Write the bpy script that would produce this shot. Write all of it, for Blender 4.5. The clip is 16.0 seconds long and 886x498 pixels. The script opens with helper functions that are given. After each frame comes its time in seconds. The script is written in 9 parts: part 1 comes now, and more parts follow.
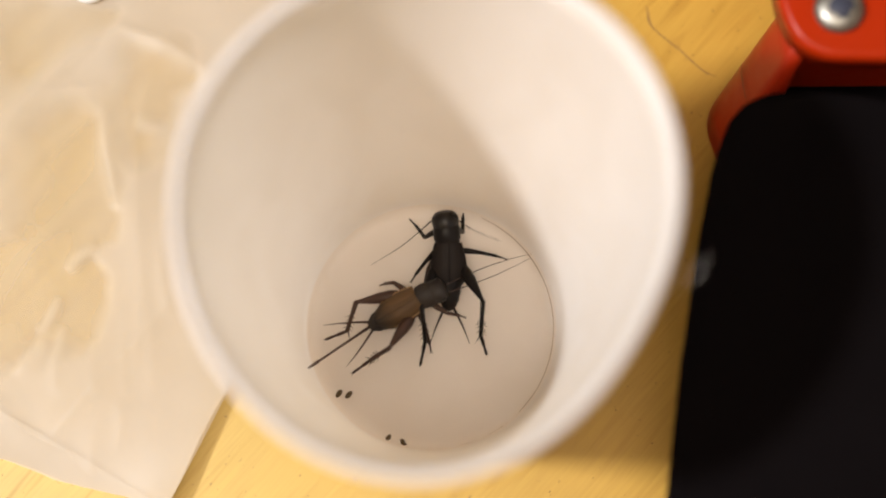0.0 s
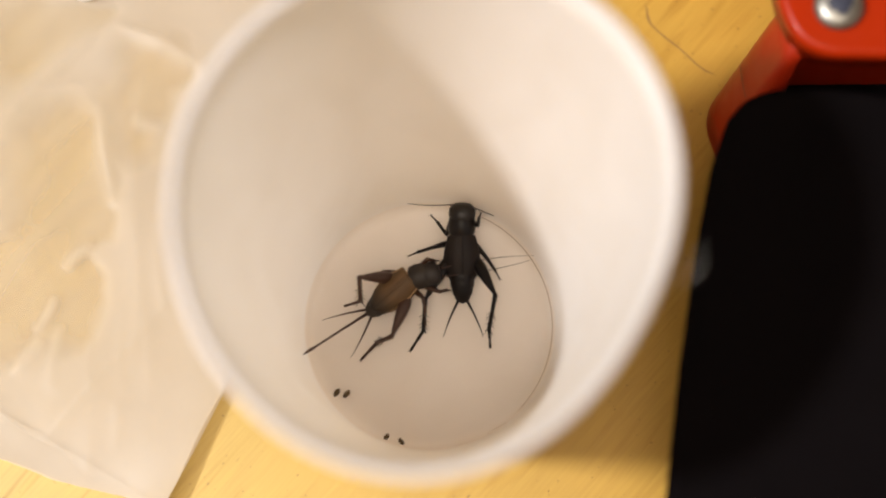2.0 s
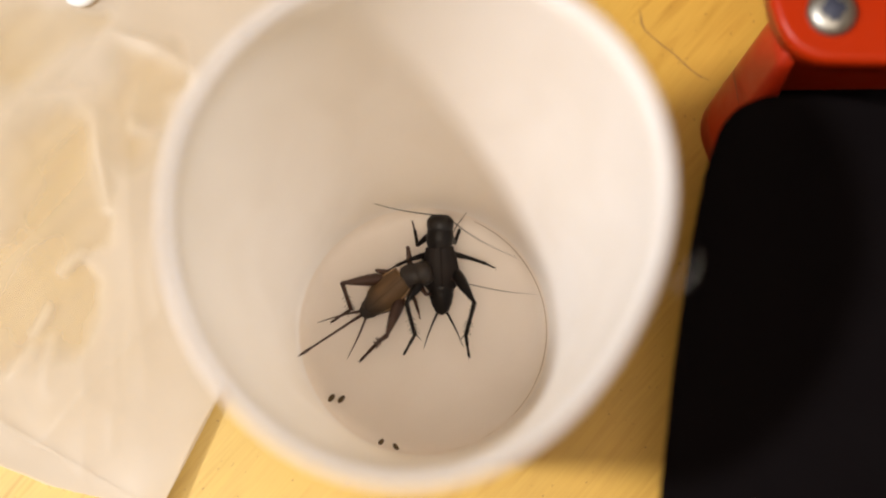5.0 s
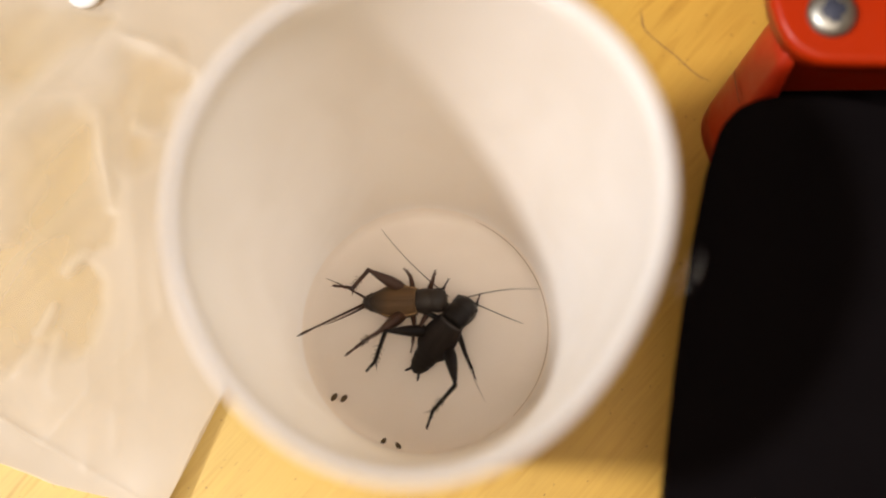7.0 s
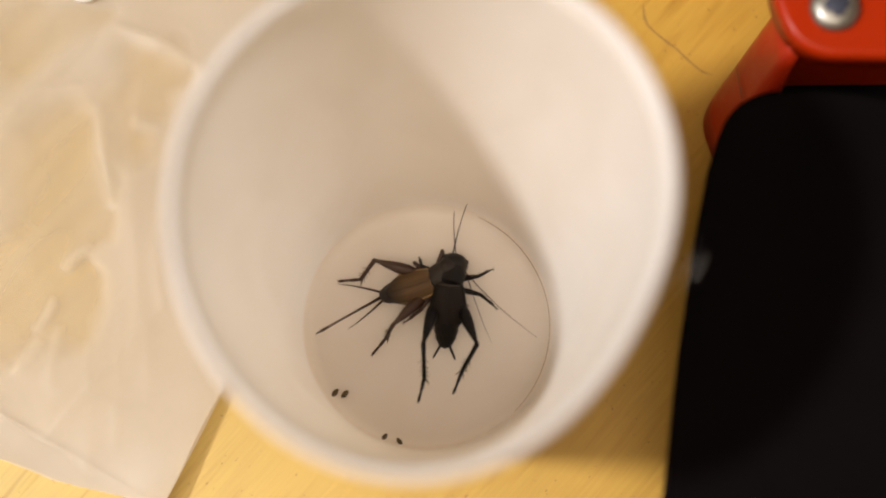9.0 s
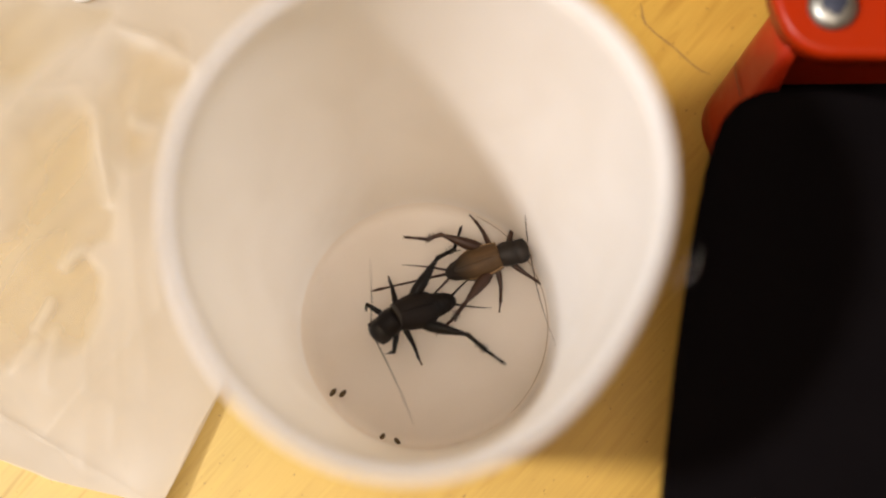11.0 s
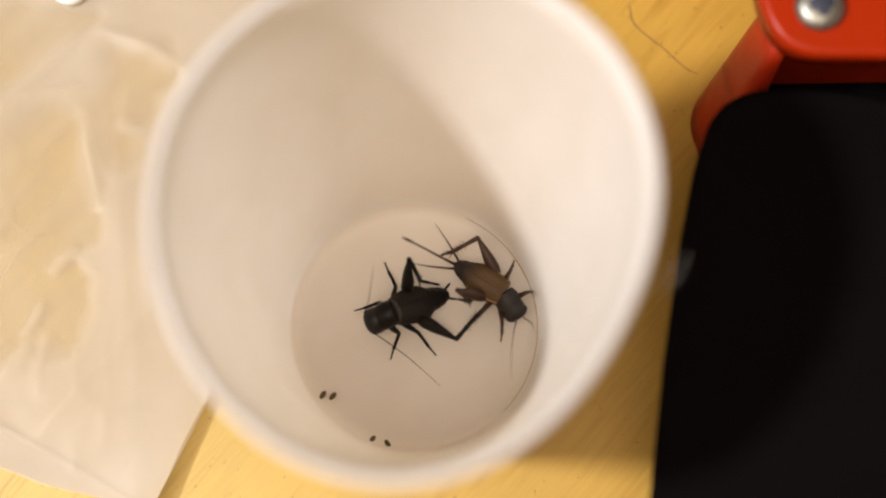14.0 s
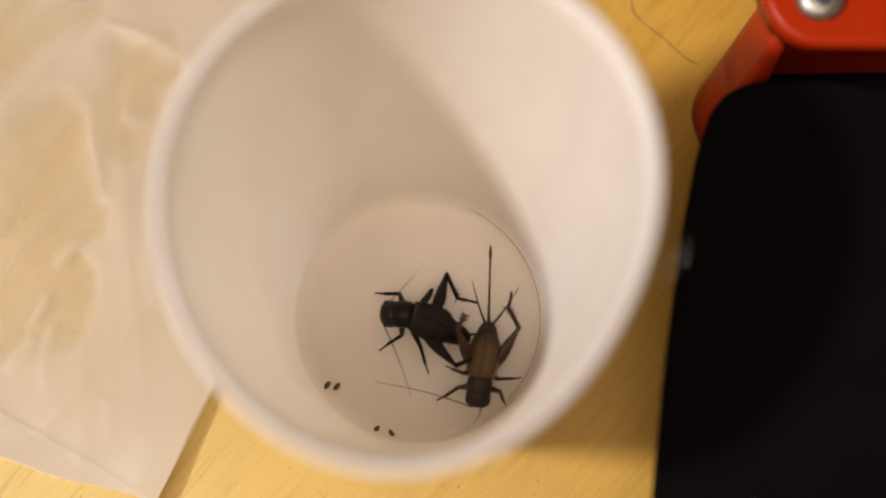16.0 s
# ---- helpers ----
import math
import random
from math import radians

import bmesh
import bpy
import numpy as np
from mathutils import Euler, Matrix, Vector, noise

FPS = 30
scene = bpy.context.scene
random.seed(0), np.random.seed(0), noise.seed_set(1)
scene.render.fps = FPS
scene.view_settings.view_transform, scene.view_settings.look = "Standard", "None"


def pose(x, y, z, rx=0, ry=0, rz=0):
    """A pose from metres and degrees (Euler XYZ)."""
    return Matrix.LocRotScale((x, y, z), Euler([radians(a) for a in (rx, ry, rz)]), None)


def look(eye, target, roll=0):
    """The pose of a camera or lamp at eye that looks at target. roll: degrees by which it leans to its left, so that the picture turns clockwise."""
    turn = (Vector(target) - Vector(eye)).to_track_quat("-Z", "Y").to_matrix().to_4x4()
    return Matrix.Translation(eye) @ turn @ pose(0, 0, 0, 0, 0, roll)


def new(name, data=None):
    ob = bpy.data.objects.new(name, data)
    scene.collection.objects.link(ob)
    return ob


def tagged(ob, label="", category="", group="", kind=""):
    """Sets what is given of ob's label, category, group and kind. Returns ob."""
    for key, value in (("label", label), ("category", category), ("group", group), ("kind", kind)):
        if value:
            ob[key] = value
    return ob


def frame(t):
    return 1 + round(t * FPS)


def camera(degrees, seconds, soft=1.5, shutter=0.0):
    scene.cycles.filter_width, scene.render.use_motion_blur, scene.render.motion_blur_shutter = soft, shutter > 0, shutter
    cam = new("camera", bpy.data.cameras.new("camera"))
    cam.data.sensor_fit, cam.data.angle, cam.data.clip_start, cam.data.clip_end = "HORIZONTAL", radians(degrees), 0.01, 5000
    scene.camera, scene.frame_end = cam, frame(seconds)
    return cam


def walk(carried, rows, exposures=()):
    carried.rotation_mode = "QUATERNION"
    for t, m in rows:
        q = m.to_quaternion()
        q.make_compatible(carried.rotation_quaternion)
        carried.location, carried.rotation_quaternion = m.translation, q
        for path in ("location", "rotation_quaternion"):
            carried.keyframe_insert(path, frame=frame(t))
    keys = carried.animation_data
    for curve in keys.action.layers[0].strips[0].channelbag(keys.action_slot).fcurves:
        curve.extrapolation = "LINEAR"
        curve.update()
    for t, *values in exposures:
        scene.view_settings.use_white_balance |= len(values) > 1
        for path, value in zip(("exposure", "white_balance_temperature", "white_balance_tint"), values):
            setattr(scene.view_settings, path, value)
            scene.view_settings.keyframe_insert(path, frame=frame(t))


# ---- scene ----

cam = camera(29.5, 16.0, soft=2.0, shutter=0.5)
cam.data.dof.use_dof = True
cam.data.dof.focus_distance = 0.332
cam.data.dof.aperture_fstop = 5.2
walk(cam, [
    (0, pose(0.00220, -0.05260, 0.32800, 11.696, 0.000, -0.591)),
    (0.5, pose(0.00264, -0.05301, 0.32717, 11.809, -0.038, -0.646)),
    (1, pose(0.00262, -0.05332, 0.32680, 11.818, -0.038, -0.662)),
    (1.5, pose(0.00284, -0.05333, 0.32654, 11.798, 0.055, -0.586)),
    (2, pose(0.00257, -0.05349, 0.32639, 11.854, 0.008, -0.583)),
    (2.5, pose(0.00214, -0.05368, 0.32678, 11.862, -0.051, -0.581)),
    (3, pose(0.00238, -0.05273, 0.32662, 11.773, -0.117, -0.607)),
    (3.5, pose(0.00259, -0.05274, 0.32716, 11.825, -0.085, -0.617)),
    (4, pose(0.00290, -0.05246, 0.32721, 11.810, -0.084, -0.669)),
    (6.5, pose(0.00317, -0.05278, 0.32803, 11.880, -0.066, -0.646)),
    (7, pose(0.00279, -0.05289, 0.32896, 11.843, -0.061, -0.666)),
    (7.5, pose(0.00304, -0.05266, 0.32833, 11.806, -0.024, -0.741)),
    (8, pose(0.00265, -0.05251, 0.32802, 11.737, -0.096, -0.650)),
    (8.5, pose(0.00269, -0.05263, 0.32769, 11.672, -0.033, -0.664)),
    (9, pose(0.00247, -0.05299, 0.32770, 11.737, -0.074, -0.655)),
    (11.5, pose(0.00358, -0.05264, 0.32739, 11.668, 0.040, -0.695)),
    (12, pose(0.00360, -0.05310, 0.32745, 11.798, 0.027, -0.727)),
    (12.5, pose(0.00359, -0.05247, 0.32685, 11.699, -0.130, -0.888)),
    (13, pose(0.00479, -0.05183, 0.32732, 11.665, -0.089, -1.046)),
    (13.5, pose(0.00472, -0.05148, 0.32768, 11.532, -0.008, -0.953)),
    (14, pose(0.00497, -0.05126, 0.32759, 11.485, -0.009, -1.022)),
    (14.5, pose(0.00428, -0.05189, 0.32695, 11.512, -0.067, -0.987)),
    (15, pose(0.00379, -0.05181, 0.32625, 11.476, -0.142, -1.042)),
    (15.5, pose(0.00424, -0.05159, 0.32711, 11.342, -0.059, -1.116)),
    (16, pose(0.00486, -0.05185, 0.32918, 11.213, 0.117, -1.221)),
],exposures=[(0, 0.04, 6500, 10), (6.6, 0.06, 6500, 10), (7.1, 0.04, 6550, 10), (7.5, -0.08, 6700, 10), (8, -0.12, 6700, 10), (9, -0.12, 6700, 10), (11.5, 0.01, 6500, 10), (13, 0.04, 6500, 10), (14, 0.0, 6600, 10), (15, -0.10, 6650, 11), (15.5, -0.21, 6780, 12), (16, -0.27, 6880, 13)])

# ---- light ----
world = bpy.data.worlds.new("room_light")
scene.world = world
world.use_nodes = True
world.node_tree.nodes["Background"].inputs[0].default_value = (1.0, 0.85, 0.68, 1)
world.node_tree.nodes["Background"].inputs[1].default_value = 0.05


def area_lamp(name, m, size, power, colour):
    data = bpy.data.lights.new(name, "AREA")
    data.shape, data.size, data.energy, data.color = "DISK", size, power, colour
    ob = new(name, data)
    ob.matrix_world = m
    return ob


area_lamp("desk_lamp_light", look((-0.587, -0.075, 0.923), (0, 0, 0.03)), 0.10, 13.7, (0.995, 0.974, 0.962))
# unseen broad fill lamp, added overhead to brighten the cup's shaded inside
area_lamp("overhead_fill_light", look((-0.17, -0.46, 1.70), (-0.17, -0.46, 0)), 1.0, 15.4, (1.0, 0.843, 0.68))


# ---- materials ----
class Nodes:
    """A short hand for node materials."""

    def __init__(self, name):
        self.mat = bpy.data.materials.new(name)
        self.mat.use_nodes = True
        self.tree = self.mat.node_tree
        self.tree.nodes.clear()
        self.out = self.add("ShaderNodeOutputMaterial")

    def add(self, kind, **values):
        node = self.tree.nodes.new(kind)
        for key, value in values.items():
            node.inputs[key.replace("_", " ")].default_value = value
        return node

    def link(self, a, b):
        self.tree.links.new(a, b)

    def coords(self, scale, turn=0.0, shift=(0, 0, 0)):
        tex = self.add("ShaderNodeTexCoord")
        m = self.add("ShaderNodeMapping")
        m.vector_type = "TEXTURE"
        m.inputs["Scale"].default_value = [1 / v for v in scale]
        m.inputs["Rotation"].default_value = (0, 0, radians(turn))
        m.inputs["Location"].default_value = shift
        self.link(tex.outputs["Object"], m.inputs["Vector"])
        return m.outputs[0]

    def noise(self, vec, scale, detail=4.0, rough=0.55, distort=0.0):
        n = self.add("ShaderNodeTexNoise", Scale=scale, Detail=detail, Roughness=rough, Distortion=distort)
        self.link(vec, n.inputs["Vector"])
        return n.outputs["Fac"]

    def ramp(self, fac, stops):
        r = self.add("ShaderNodeValToRGB")
        els = r.color_ramp.elements
        while len(els) < len(stops):
            els.new(0.5)
        for e, (pos, col) in zip(els, stops):
            e.position, e.color = pos, (*col, 1)
        self.link(fac, r.inputs[0])
        return r.outputs[0]

    def mix(self, fac, a, b, blend="MIX"):
        m = self.add("ShaderNodeMix")
        m.data_type, m.blend_type = "RGBA", blend
        for socket, v in ((m.inputs[0], fac), (m.inputs[6], a), (m.inputs[7], b)):
            if isinstance(v, (int, float)):
                socket.default_value = v
            elif isinstance(v, tuple):
                socket.default_value = (*v, 1)
            else:
                self.link(v, socket)
        return m.outputs[2]

    def bump(self, height, strength, distance):
        b = self.add("ShaderNodeBump", Strength=strength, Distance=distance)
        self.link(height, b.inputs["Height"])
        return b.outputs[0]

    def shade(self, colour, rough=0.5, bump=None, metal=0.0, specular=0.5, coat=0.0):
        p = self.add("ShaderNodeBsdfPrincipled")
        p.inputs["Metallic"].default_value = metal
        p.inputs["Specular IOR Level"].default_value = specular
        p.inputs["Coat Weight"].default_value = coat
        for name, v in (("Base Color", colour), ("Roughness", rough)):
            if isinstance(v, tuple):
                p.inputs[name].default_value = (*v, 1)
            elif isinstance(v, (int, float)):
                p.inputs[name].default_value = v
            else:
                self.link(v, p.inputs[name])
        if bump is not None:
            self.link(bump, p.inputs["Normal"])
        self.link(p.outputs[0], self.out.inputs[0])
        return self.mat


def pine(name, turn, shift, light, dark, shade_tint=(1, 1, 1)):
    n = Nodes(name)
    along = n.coords((260, 18, 60), turn, shift)
    fine = n.coords((1500, 60, 300), turn, shift)
    rings = n.noise(along, 1.0, 5, 0.5, 1.6)
    fibre = n.noise(fine, 1.0, 6, 0.65)
    blot = n.noise(n.coords((22, 14, 20), turn, shift), 1.0, 3)
    base = n.ramp(rings, [(0.36, light), (0.55, tuple(0.88 * a + 0.12 * b for a, b in zip(light, dark))), (0.68, dark)])
    base = n.mix(n.ramp(blot, [(0.35, (0, 0, 0)), (0.75, (1, 1, 1))]), base, tuple(0.75 * a for a in light))
    base = n.mix(0.24, base, n.ramp(fibre, [(0.35, dark), (0.6, light)]))
    pores = n.noise(n.coords((1900, 1400, 900), turn, shift), 0.55, 2)
    base = n.mix(n.ramp(pores, [(0.70, (0, 0, 0)), (0.76, (1, 1, 1))]), base, (0.20, 0.11, 0.04))
    # redder to the right: weaker lamp light and cup shade put into the wood
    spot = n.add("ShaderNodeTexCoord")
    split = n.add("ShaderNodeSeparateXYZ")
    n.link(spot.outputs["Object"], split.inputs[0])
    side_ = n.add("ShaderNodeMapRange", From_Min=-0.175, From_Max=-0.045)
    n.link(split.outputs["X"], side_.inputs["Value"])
    base = n.mix(1.0, base, n.ramp(side_.outputs[0], [(0.0, (1, 1, 1)), (1.0, shade_tint)]), "MULTIPLY")
    return n.shade(base, n.ramp(fibre, [(0.3, (0.42,) * 3), (0.7, (0.58,) * 3)]), n.bump(fibre, 0.12, 0.0003))


def plain(name, colour, rough, grain=800, vary=0.15, depth=0.0002, specular=0.5, coat=0.0, metal=0.0):
    """A surface of one paint or plastic, with fine grain and a slow change of tone."""
    n = Nodes(name)
    g = n.noise(n.coords((grain,) * 3), 1.0, 4)
    slow = n.noise(n.coords((grain * 0.08,) * 3), 1.0, 3)
    tone = n.mix(slow, tuple(c * (1 - vary) for c in colour), tuple(min(1.0, c * (1 + vary)) for c in colour))
    tone = n.mix(0.25, tone, n.mix(g, tuple(c * (1 - vary) for c in colour), colour))
    return n.shade(tone, n.ramp(g, [(0.3, (rough * 0.85,) * 3), (0.7, (min(1, rough * 1.15),) * 3)]), n.bump(g, 0.3, depth), metal, specular, coat)


def milky_plastic(name, colour, through_part, gloss):
    """Thin white plastic that lets light through."""
    n = Nodes(name)
    cloud = n.noise(n.coords((60, 60, 36)), 1.0, 2, 0.45, 0.6)
    fine = n.noise(n.coords((500,) * 3), 1.0, 3)
    col = n.mix(n.ramp(cloud, [(0.32, (0, 0, 0)), (0.62, (1, 1, 1))]), tuple(k * c for k, c in zip((0.962, 0.953, 0.937), colour)), colour)
    normal = n.bump(fine, 0.12, 0.0003)
    d = n.add("ShaderNodeBsdfDiffuse")
    t = n.add("ShaderNodeBsdfTranslucent")
    g = n.add("ShaderNodeBsdfGlossy", Roughness=0.42)
    for s in (d, t):
        n.link(col, s.inputs["Color"])
    for s in (d, g):
        n.link(normal, s.inputs["Normal"])
    m = n.add("ShaderNodeMixShader", Fac=through_part)
    n.link(d.outputs[0], m.inputs[1])
    n.link(t.outputs[0], m.inputs[2])
    k = n.add("ShaderNodeMixShader", Fac=gloss)
    n.link(m.outputs[0], k.inputs[1])
    n.link(g.outputs[0], k.inputs[2])
    n.link(k.outputs[0], n.out.inputs[0])
    return n.mat


def clear_skin(name, colour, clear):
    """The clear outer skin of thin milky plastic."""
    n = Nodes(name)
    fine = n.noise(n.coords((160, 160, 90)), 1.0, 4)
    d = n.add("ShaderNodeBsdfDiffuse", Color=(*colour, 1))
    t = n.add("ShaderNodeBsdfTransparent", Color=(0.985, 0.98, 0.97, 1))
    g = n.add("ShaderNodeBsdfGlossy", Roughness=0.3)
    n.link(n.bump(fine, 0.1, 0.0003), g.inputs["Normal"])
    m = n.add("ShaderNodeMixShader", Fac=clear)
    n.link(d.outputs[0], m.inputs[1])
    n.link(t.outputs[0], m.inputs[2])
    k = n.add("ShaderNodeMixShader", Fac=0.04)
    n.link(m.outputs[0], k.inputs[1])
    n.link(g.outputs[0], k.inputs[2])
    n.link(k.outputs[0], n.out.inputs[0])
    return n.mat


def film_plastic(name, milk_low, clear_high):
    """Thin crumpled wrapping film: part clear, part milky, glossy on the folds."""
    n = Nodes(name)
    cloud = n.noise(n.coords((24, 15, 24), 20), 1.0, 2, 0.5, 0.5)
    fine = n.noise(n.coords((70, 34, 70), 35), 1.0, 3, 0.5, 1.0)
    normal = n.bump(fine, 0.15, 0.001)
    clear = n.add("ShaderNodeBsdfTransparent", Color=(0.975, 0.965, 0.945, 1))
    d = n.add("ShaderNodeBsdfDiffuse", Color=(0.775, 0.711, 0.62, 1))
    t = n.add("ShaderNodeBsdfTranslucent", Color=(0.865, 0.808, 0.73, 1))
    g = n.add("ShaderNodeBsdfGlossy", Roughness=0.36)
    for s in (d, g):
        n.link(normal, s.inputs["Normal"])
    milk = n.add("ShaderNodeMixShader", Fac=0.45)
    n.link(d.outputs[0], milk.inputs[1])
    n.link(t.outputs[0], milk.inputs[2])
    m = n.add("ShaderNodeMixShader")
    cling = n.add("ShaderNodeAttribute")
    cling.attribute_name = "cling"
    soft_part = n.mix(0.35, cling.outputs["Fac"], n.ramp(cloud, [(0.38, (0, 0, 0)), (0.62, (1, 1, 1))]))
    n.link(n.ramp(soft_part, [(0.0, (milk_low,) * 3), (1.0, (clear_high,) * 3)]), m.inputs[0])
    n.link(milk.outputs[0], m.inputs[1])
    n.link(clear.outputs[0], m.inputs[2])
    k = n.add("ShaderNodeMixShader", Fac=0.006)
    n.link(m.outputs[0], k.inputs[1])
    n.link(g.outputs[0], k.inputs[2])
    n.link(k.outputs[0], n.out.inputs[0])
    return n.mat


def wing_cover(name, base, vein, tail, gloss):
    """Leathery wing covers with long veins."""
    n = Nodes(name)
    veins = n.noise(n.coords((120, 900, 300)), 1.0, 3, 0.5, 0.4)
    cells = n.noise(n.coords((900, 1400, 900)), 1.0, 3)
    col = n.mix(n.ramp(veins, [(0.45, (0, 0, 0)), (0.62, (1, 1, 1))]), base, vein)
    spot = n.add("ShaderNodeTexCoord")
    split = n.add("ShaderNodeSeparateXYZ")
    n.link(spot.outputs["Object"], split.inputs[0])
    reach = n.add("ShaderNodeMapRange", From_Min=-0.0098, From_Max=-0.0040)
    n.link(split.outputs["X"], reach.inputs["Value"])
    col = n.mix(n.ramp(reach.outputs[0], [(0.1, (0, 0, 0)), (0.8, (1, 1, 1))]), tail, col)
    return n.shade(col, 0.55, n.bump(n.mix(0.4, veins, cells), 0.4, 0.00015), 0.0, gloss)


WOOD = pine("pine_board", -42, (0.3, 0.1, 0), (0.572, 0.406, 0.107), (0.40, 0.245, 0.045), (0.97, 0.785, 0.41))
WOOD_SIDE = pine("pine_plank", -18, (1.3, 0.4, 0), (0.55, 0.375, 0.105), (0.40, 0.22, 0.05))
CUP = milky_plastic("white_cup_plastic", (0.981, 0.952, 0.928), 0.435, 0.03)
# the cup's own plastic, darkened to take down lamp light on the lip
LIP_DIMMED = milky_plastic("dimmed_lip_plastic", (0.82, 0.80, 0.81), 0.35, 0.02)
# same plastic as the wall, warm light from the wood put into its colour
CUP_BASE_WARM = milky_plastic("warm_lit_cup_base", (0.966, 0.908, 0.850), 0.415, 0.03)
CUP_SKIN = clear_skin("clear_outer_skin", (0.95, 0.93, 0.90), 0.80)
BAG = film_plastic("wrapping_film", 0.29, 0.77)
BLACK = plain("black_moulded_plastic", (0.0046, 0.0037, 0.0041), 0.9, 700, 0.3, 0.0003, 0.0)
RED = plain("red_paint", (0.33, 0.019, 0.0011), 0.33, 500, 0.12, 0.0001, 0.15)
# lighter, rougher copy of the red, with the lit side's sheen put in
RED_SHEEN = plain("red_paint_sheen", (0.36, 0.020, 0.003), 0.42, 300, 0.2, 0.0002, 0.3)
STEEL = plain("zinc_steel", (0.36, 0.35, 0.32), 0.46, 700, 0.35, 0.0002, 0.5, 0, 1.0)
BLUE_GAP = plain("dark_blue_recess", (0.030, 0.034, 0.058), 0.7, 600, 0.2)
DARK_GAP = plain("dark_gap", (0.05, 0.045, 0.05), 0.8, 600, 0.2)
HIGHLIGHT_WHITE = plain("white_highlight_plastic", (0.85, 0.85, 0.86), 0.18, 400, 0.03, 0.0001, 0.6)
SEAM = plain("brown_seam", (0.50, 0.41, 0.33), 0.8, 900, 0.3)
CRACK = plain("dark_crack", (0.30, 0.165, 0.045), 0.9, 900, 0.3)
CHITIN = plain("black_chitin", (0.0070, 0.0052, 0.0048), 0.34, 1500, 0.3, 0.0002, 0.16)
CHITIN_HEAD = plain("glossy_black_chitin", (0.0070, 0.0053, 0.0050), 0.33, 1500, 0.3, 0.0001, 0.3)
CHITIN_BROWN = plain("dark_brown_chitin", (0.042, 0.0165, 0.0085), 0.45, 1500, 0.35, 0.0002, 0.4)
CHITIN_SOFT = plain("grey_brown_chitin", (0.017, 0.0122, 0.0102), 0.5, 1500, 0.3, 0.0002, 0.32)
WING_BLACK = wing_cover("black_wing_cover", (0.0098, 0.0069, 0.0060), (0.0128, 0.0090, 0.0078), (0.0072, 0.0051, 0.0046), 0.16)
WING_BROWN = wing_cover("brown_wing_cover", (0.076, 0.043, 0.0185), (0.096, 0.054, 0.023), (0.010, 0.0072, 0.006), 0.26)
WING_EDGE = plain("golden_wing_edge", (0.29, 0.18, 0.08), 0.45, 1200, 0.2)
COLLAR = plain("brown_collar", (0.045, 0.037, 0.032), 0.6, 1500, 0.25)
DROPPING = plain("dark_dropping", (0.115, 0.082, 0.046), 0.85, 2200, 0.4, 0.0004, 0.2)
WALL = plain("wall_paint", (0.66, 0.60, 0.52), 0.9, 60, 0.05)
CEILING = plain("ceiling_paint", (0.78, 0.74, 0.68), 0.9, 60, 0.04)
FLOOR = pine("floor_board", 0, (4, 2, 0), (0.40, 0.27, 0.13), (0.25, 0.15, 0.06))


# ---- mesh helpers ----
MM = 0.001


def mesh_object(name, bm, material):
    bmesh.ops.recalc_face_normals(bm, faces=bm.faces[:])
    data = bpy.data.meshes.new(name)
    bm.to_mesh(data)
    bm.free()
    data.materials.append(material)
    for p in data.polygons:
        p.use_smooth = True
    return new(name, data)


def part(name, bm, material, parent, label=""):
    ob = mesh_object(name, bm, material)
    ob.parent = parent
    return tagged(ob, label)


def flat(ob):
    for p in ob.data.polygons:
        p.use_smooth = False
    return ob


def loft(rings, closed_ends=True, bm=None):
    """A skin over rings of points, each ring a list of the same length."""
    bm = bm or bmesh.new()
    rows = [[bm.verts.new(p) for p in ring] for ring in rings]
    for a, b in zip(rows, rows[1:]):
        for i in range(len(a)):
            j = (i + 1) % len(a)
            bm.faces.new((a[i], a[j], b[j], b[i]))
    if closed_ends:
        bm.faces.new(rows[0][::-1])
        bm.faces.new(rows[-1])
    return bm


def limb(stations, sides=10, bm=None):
    """A rounded limb along x. Stations: x, y, z of the centre, half width, half height (in millimetres)."""
    rings = []
    for x, y, z, ry, rz in stations:
        rings.append([(x * MM, (y + ry * math.cos(2 * math.pi * k / sides)) * MM, (z + rz * math.sin(2 * math.pi * k / sides)) * MM) for k in range(sides)])
    return loft(rings, True, bm)


def spike(bm, base, tip, r):
    """A thin cone from base to tip (millimetres)."""
    b, t = Vector(base) * MM, Vector(tip) * MM
    m = (t - b).to_track_quat("Z", "Y").to_matrix()
    ring = [bm.verts.new(b + m @ Vector((r * MM * math.cos(a), r * MM * math.sin(a), 0))) for a in (0, 2.09, 4.19)]
    top = bm.verts.new(t)
    for i in range(3):
        bm.faces.new((ring[i], ring[(i + 1) % 3], top))
    return bm


def slab(outline, low, high, bevel, segments=3, under=0.0):
    """A plate with the given outline (millimetres, anticlockwise) from low to high, its upper edge rounded, drawn in below by under."""
    n = len(outline)
    normals = []
    for k in range(n):
        a, b, c = (Vector(outline[q % n]) for q in (k - 1, k, k + 1))
        d, e = (b - a).normalized(), (c - b).normalized()
        m = Vector((d.y + e.y, -d.x - e.x)).normalized()
        normals.append(m / max(0.5, m.dot(Vector((d.y, -d.x)))))

    def ring(inset, z):
        return [((p[0] - m.x * inset) * MM, (p[1] - m.y * inset) * MM, z * MM) for p, m in zip(outline, normals)]

    rings = [ring(under, low), ring(0.45 * under, low + 0.55 * (high - bevel - low)), ring(0, high - bevel)] if under else [ring(0, low), ring(0, high - bevel)]
    for k in range(1, segments + 1):
        a = math.pi / 2 * k / segments
        rings.append(ring(bevel * (1 - math.cos(a)), high - bevel * (1 - math.sin(a))))
    return loft(rings)


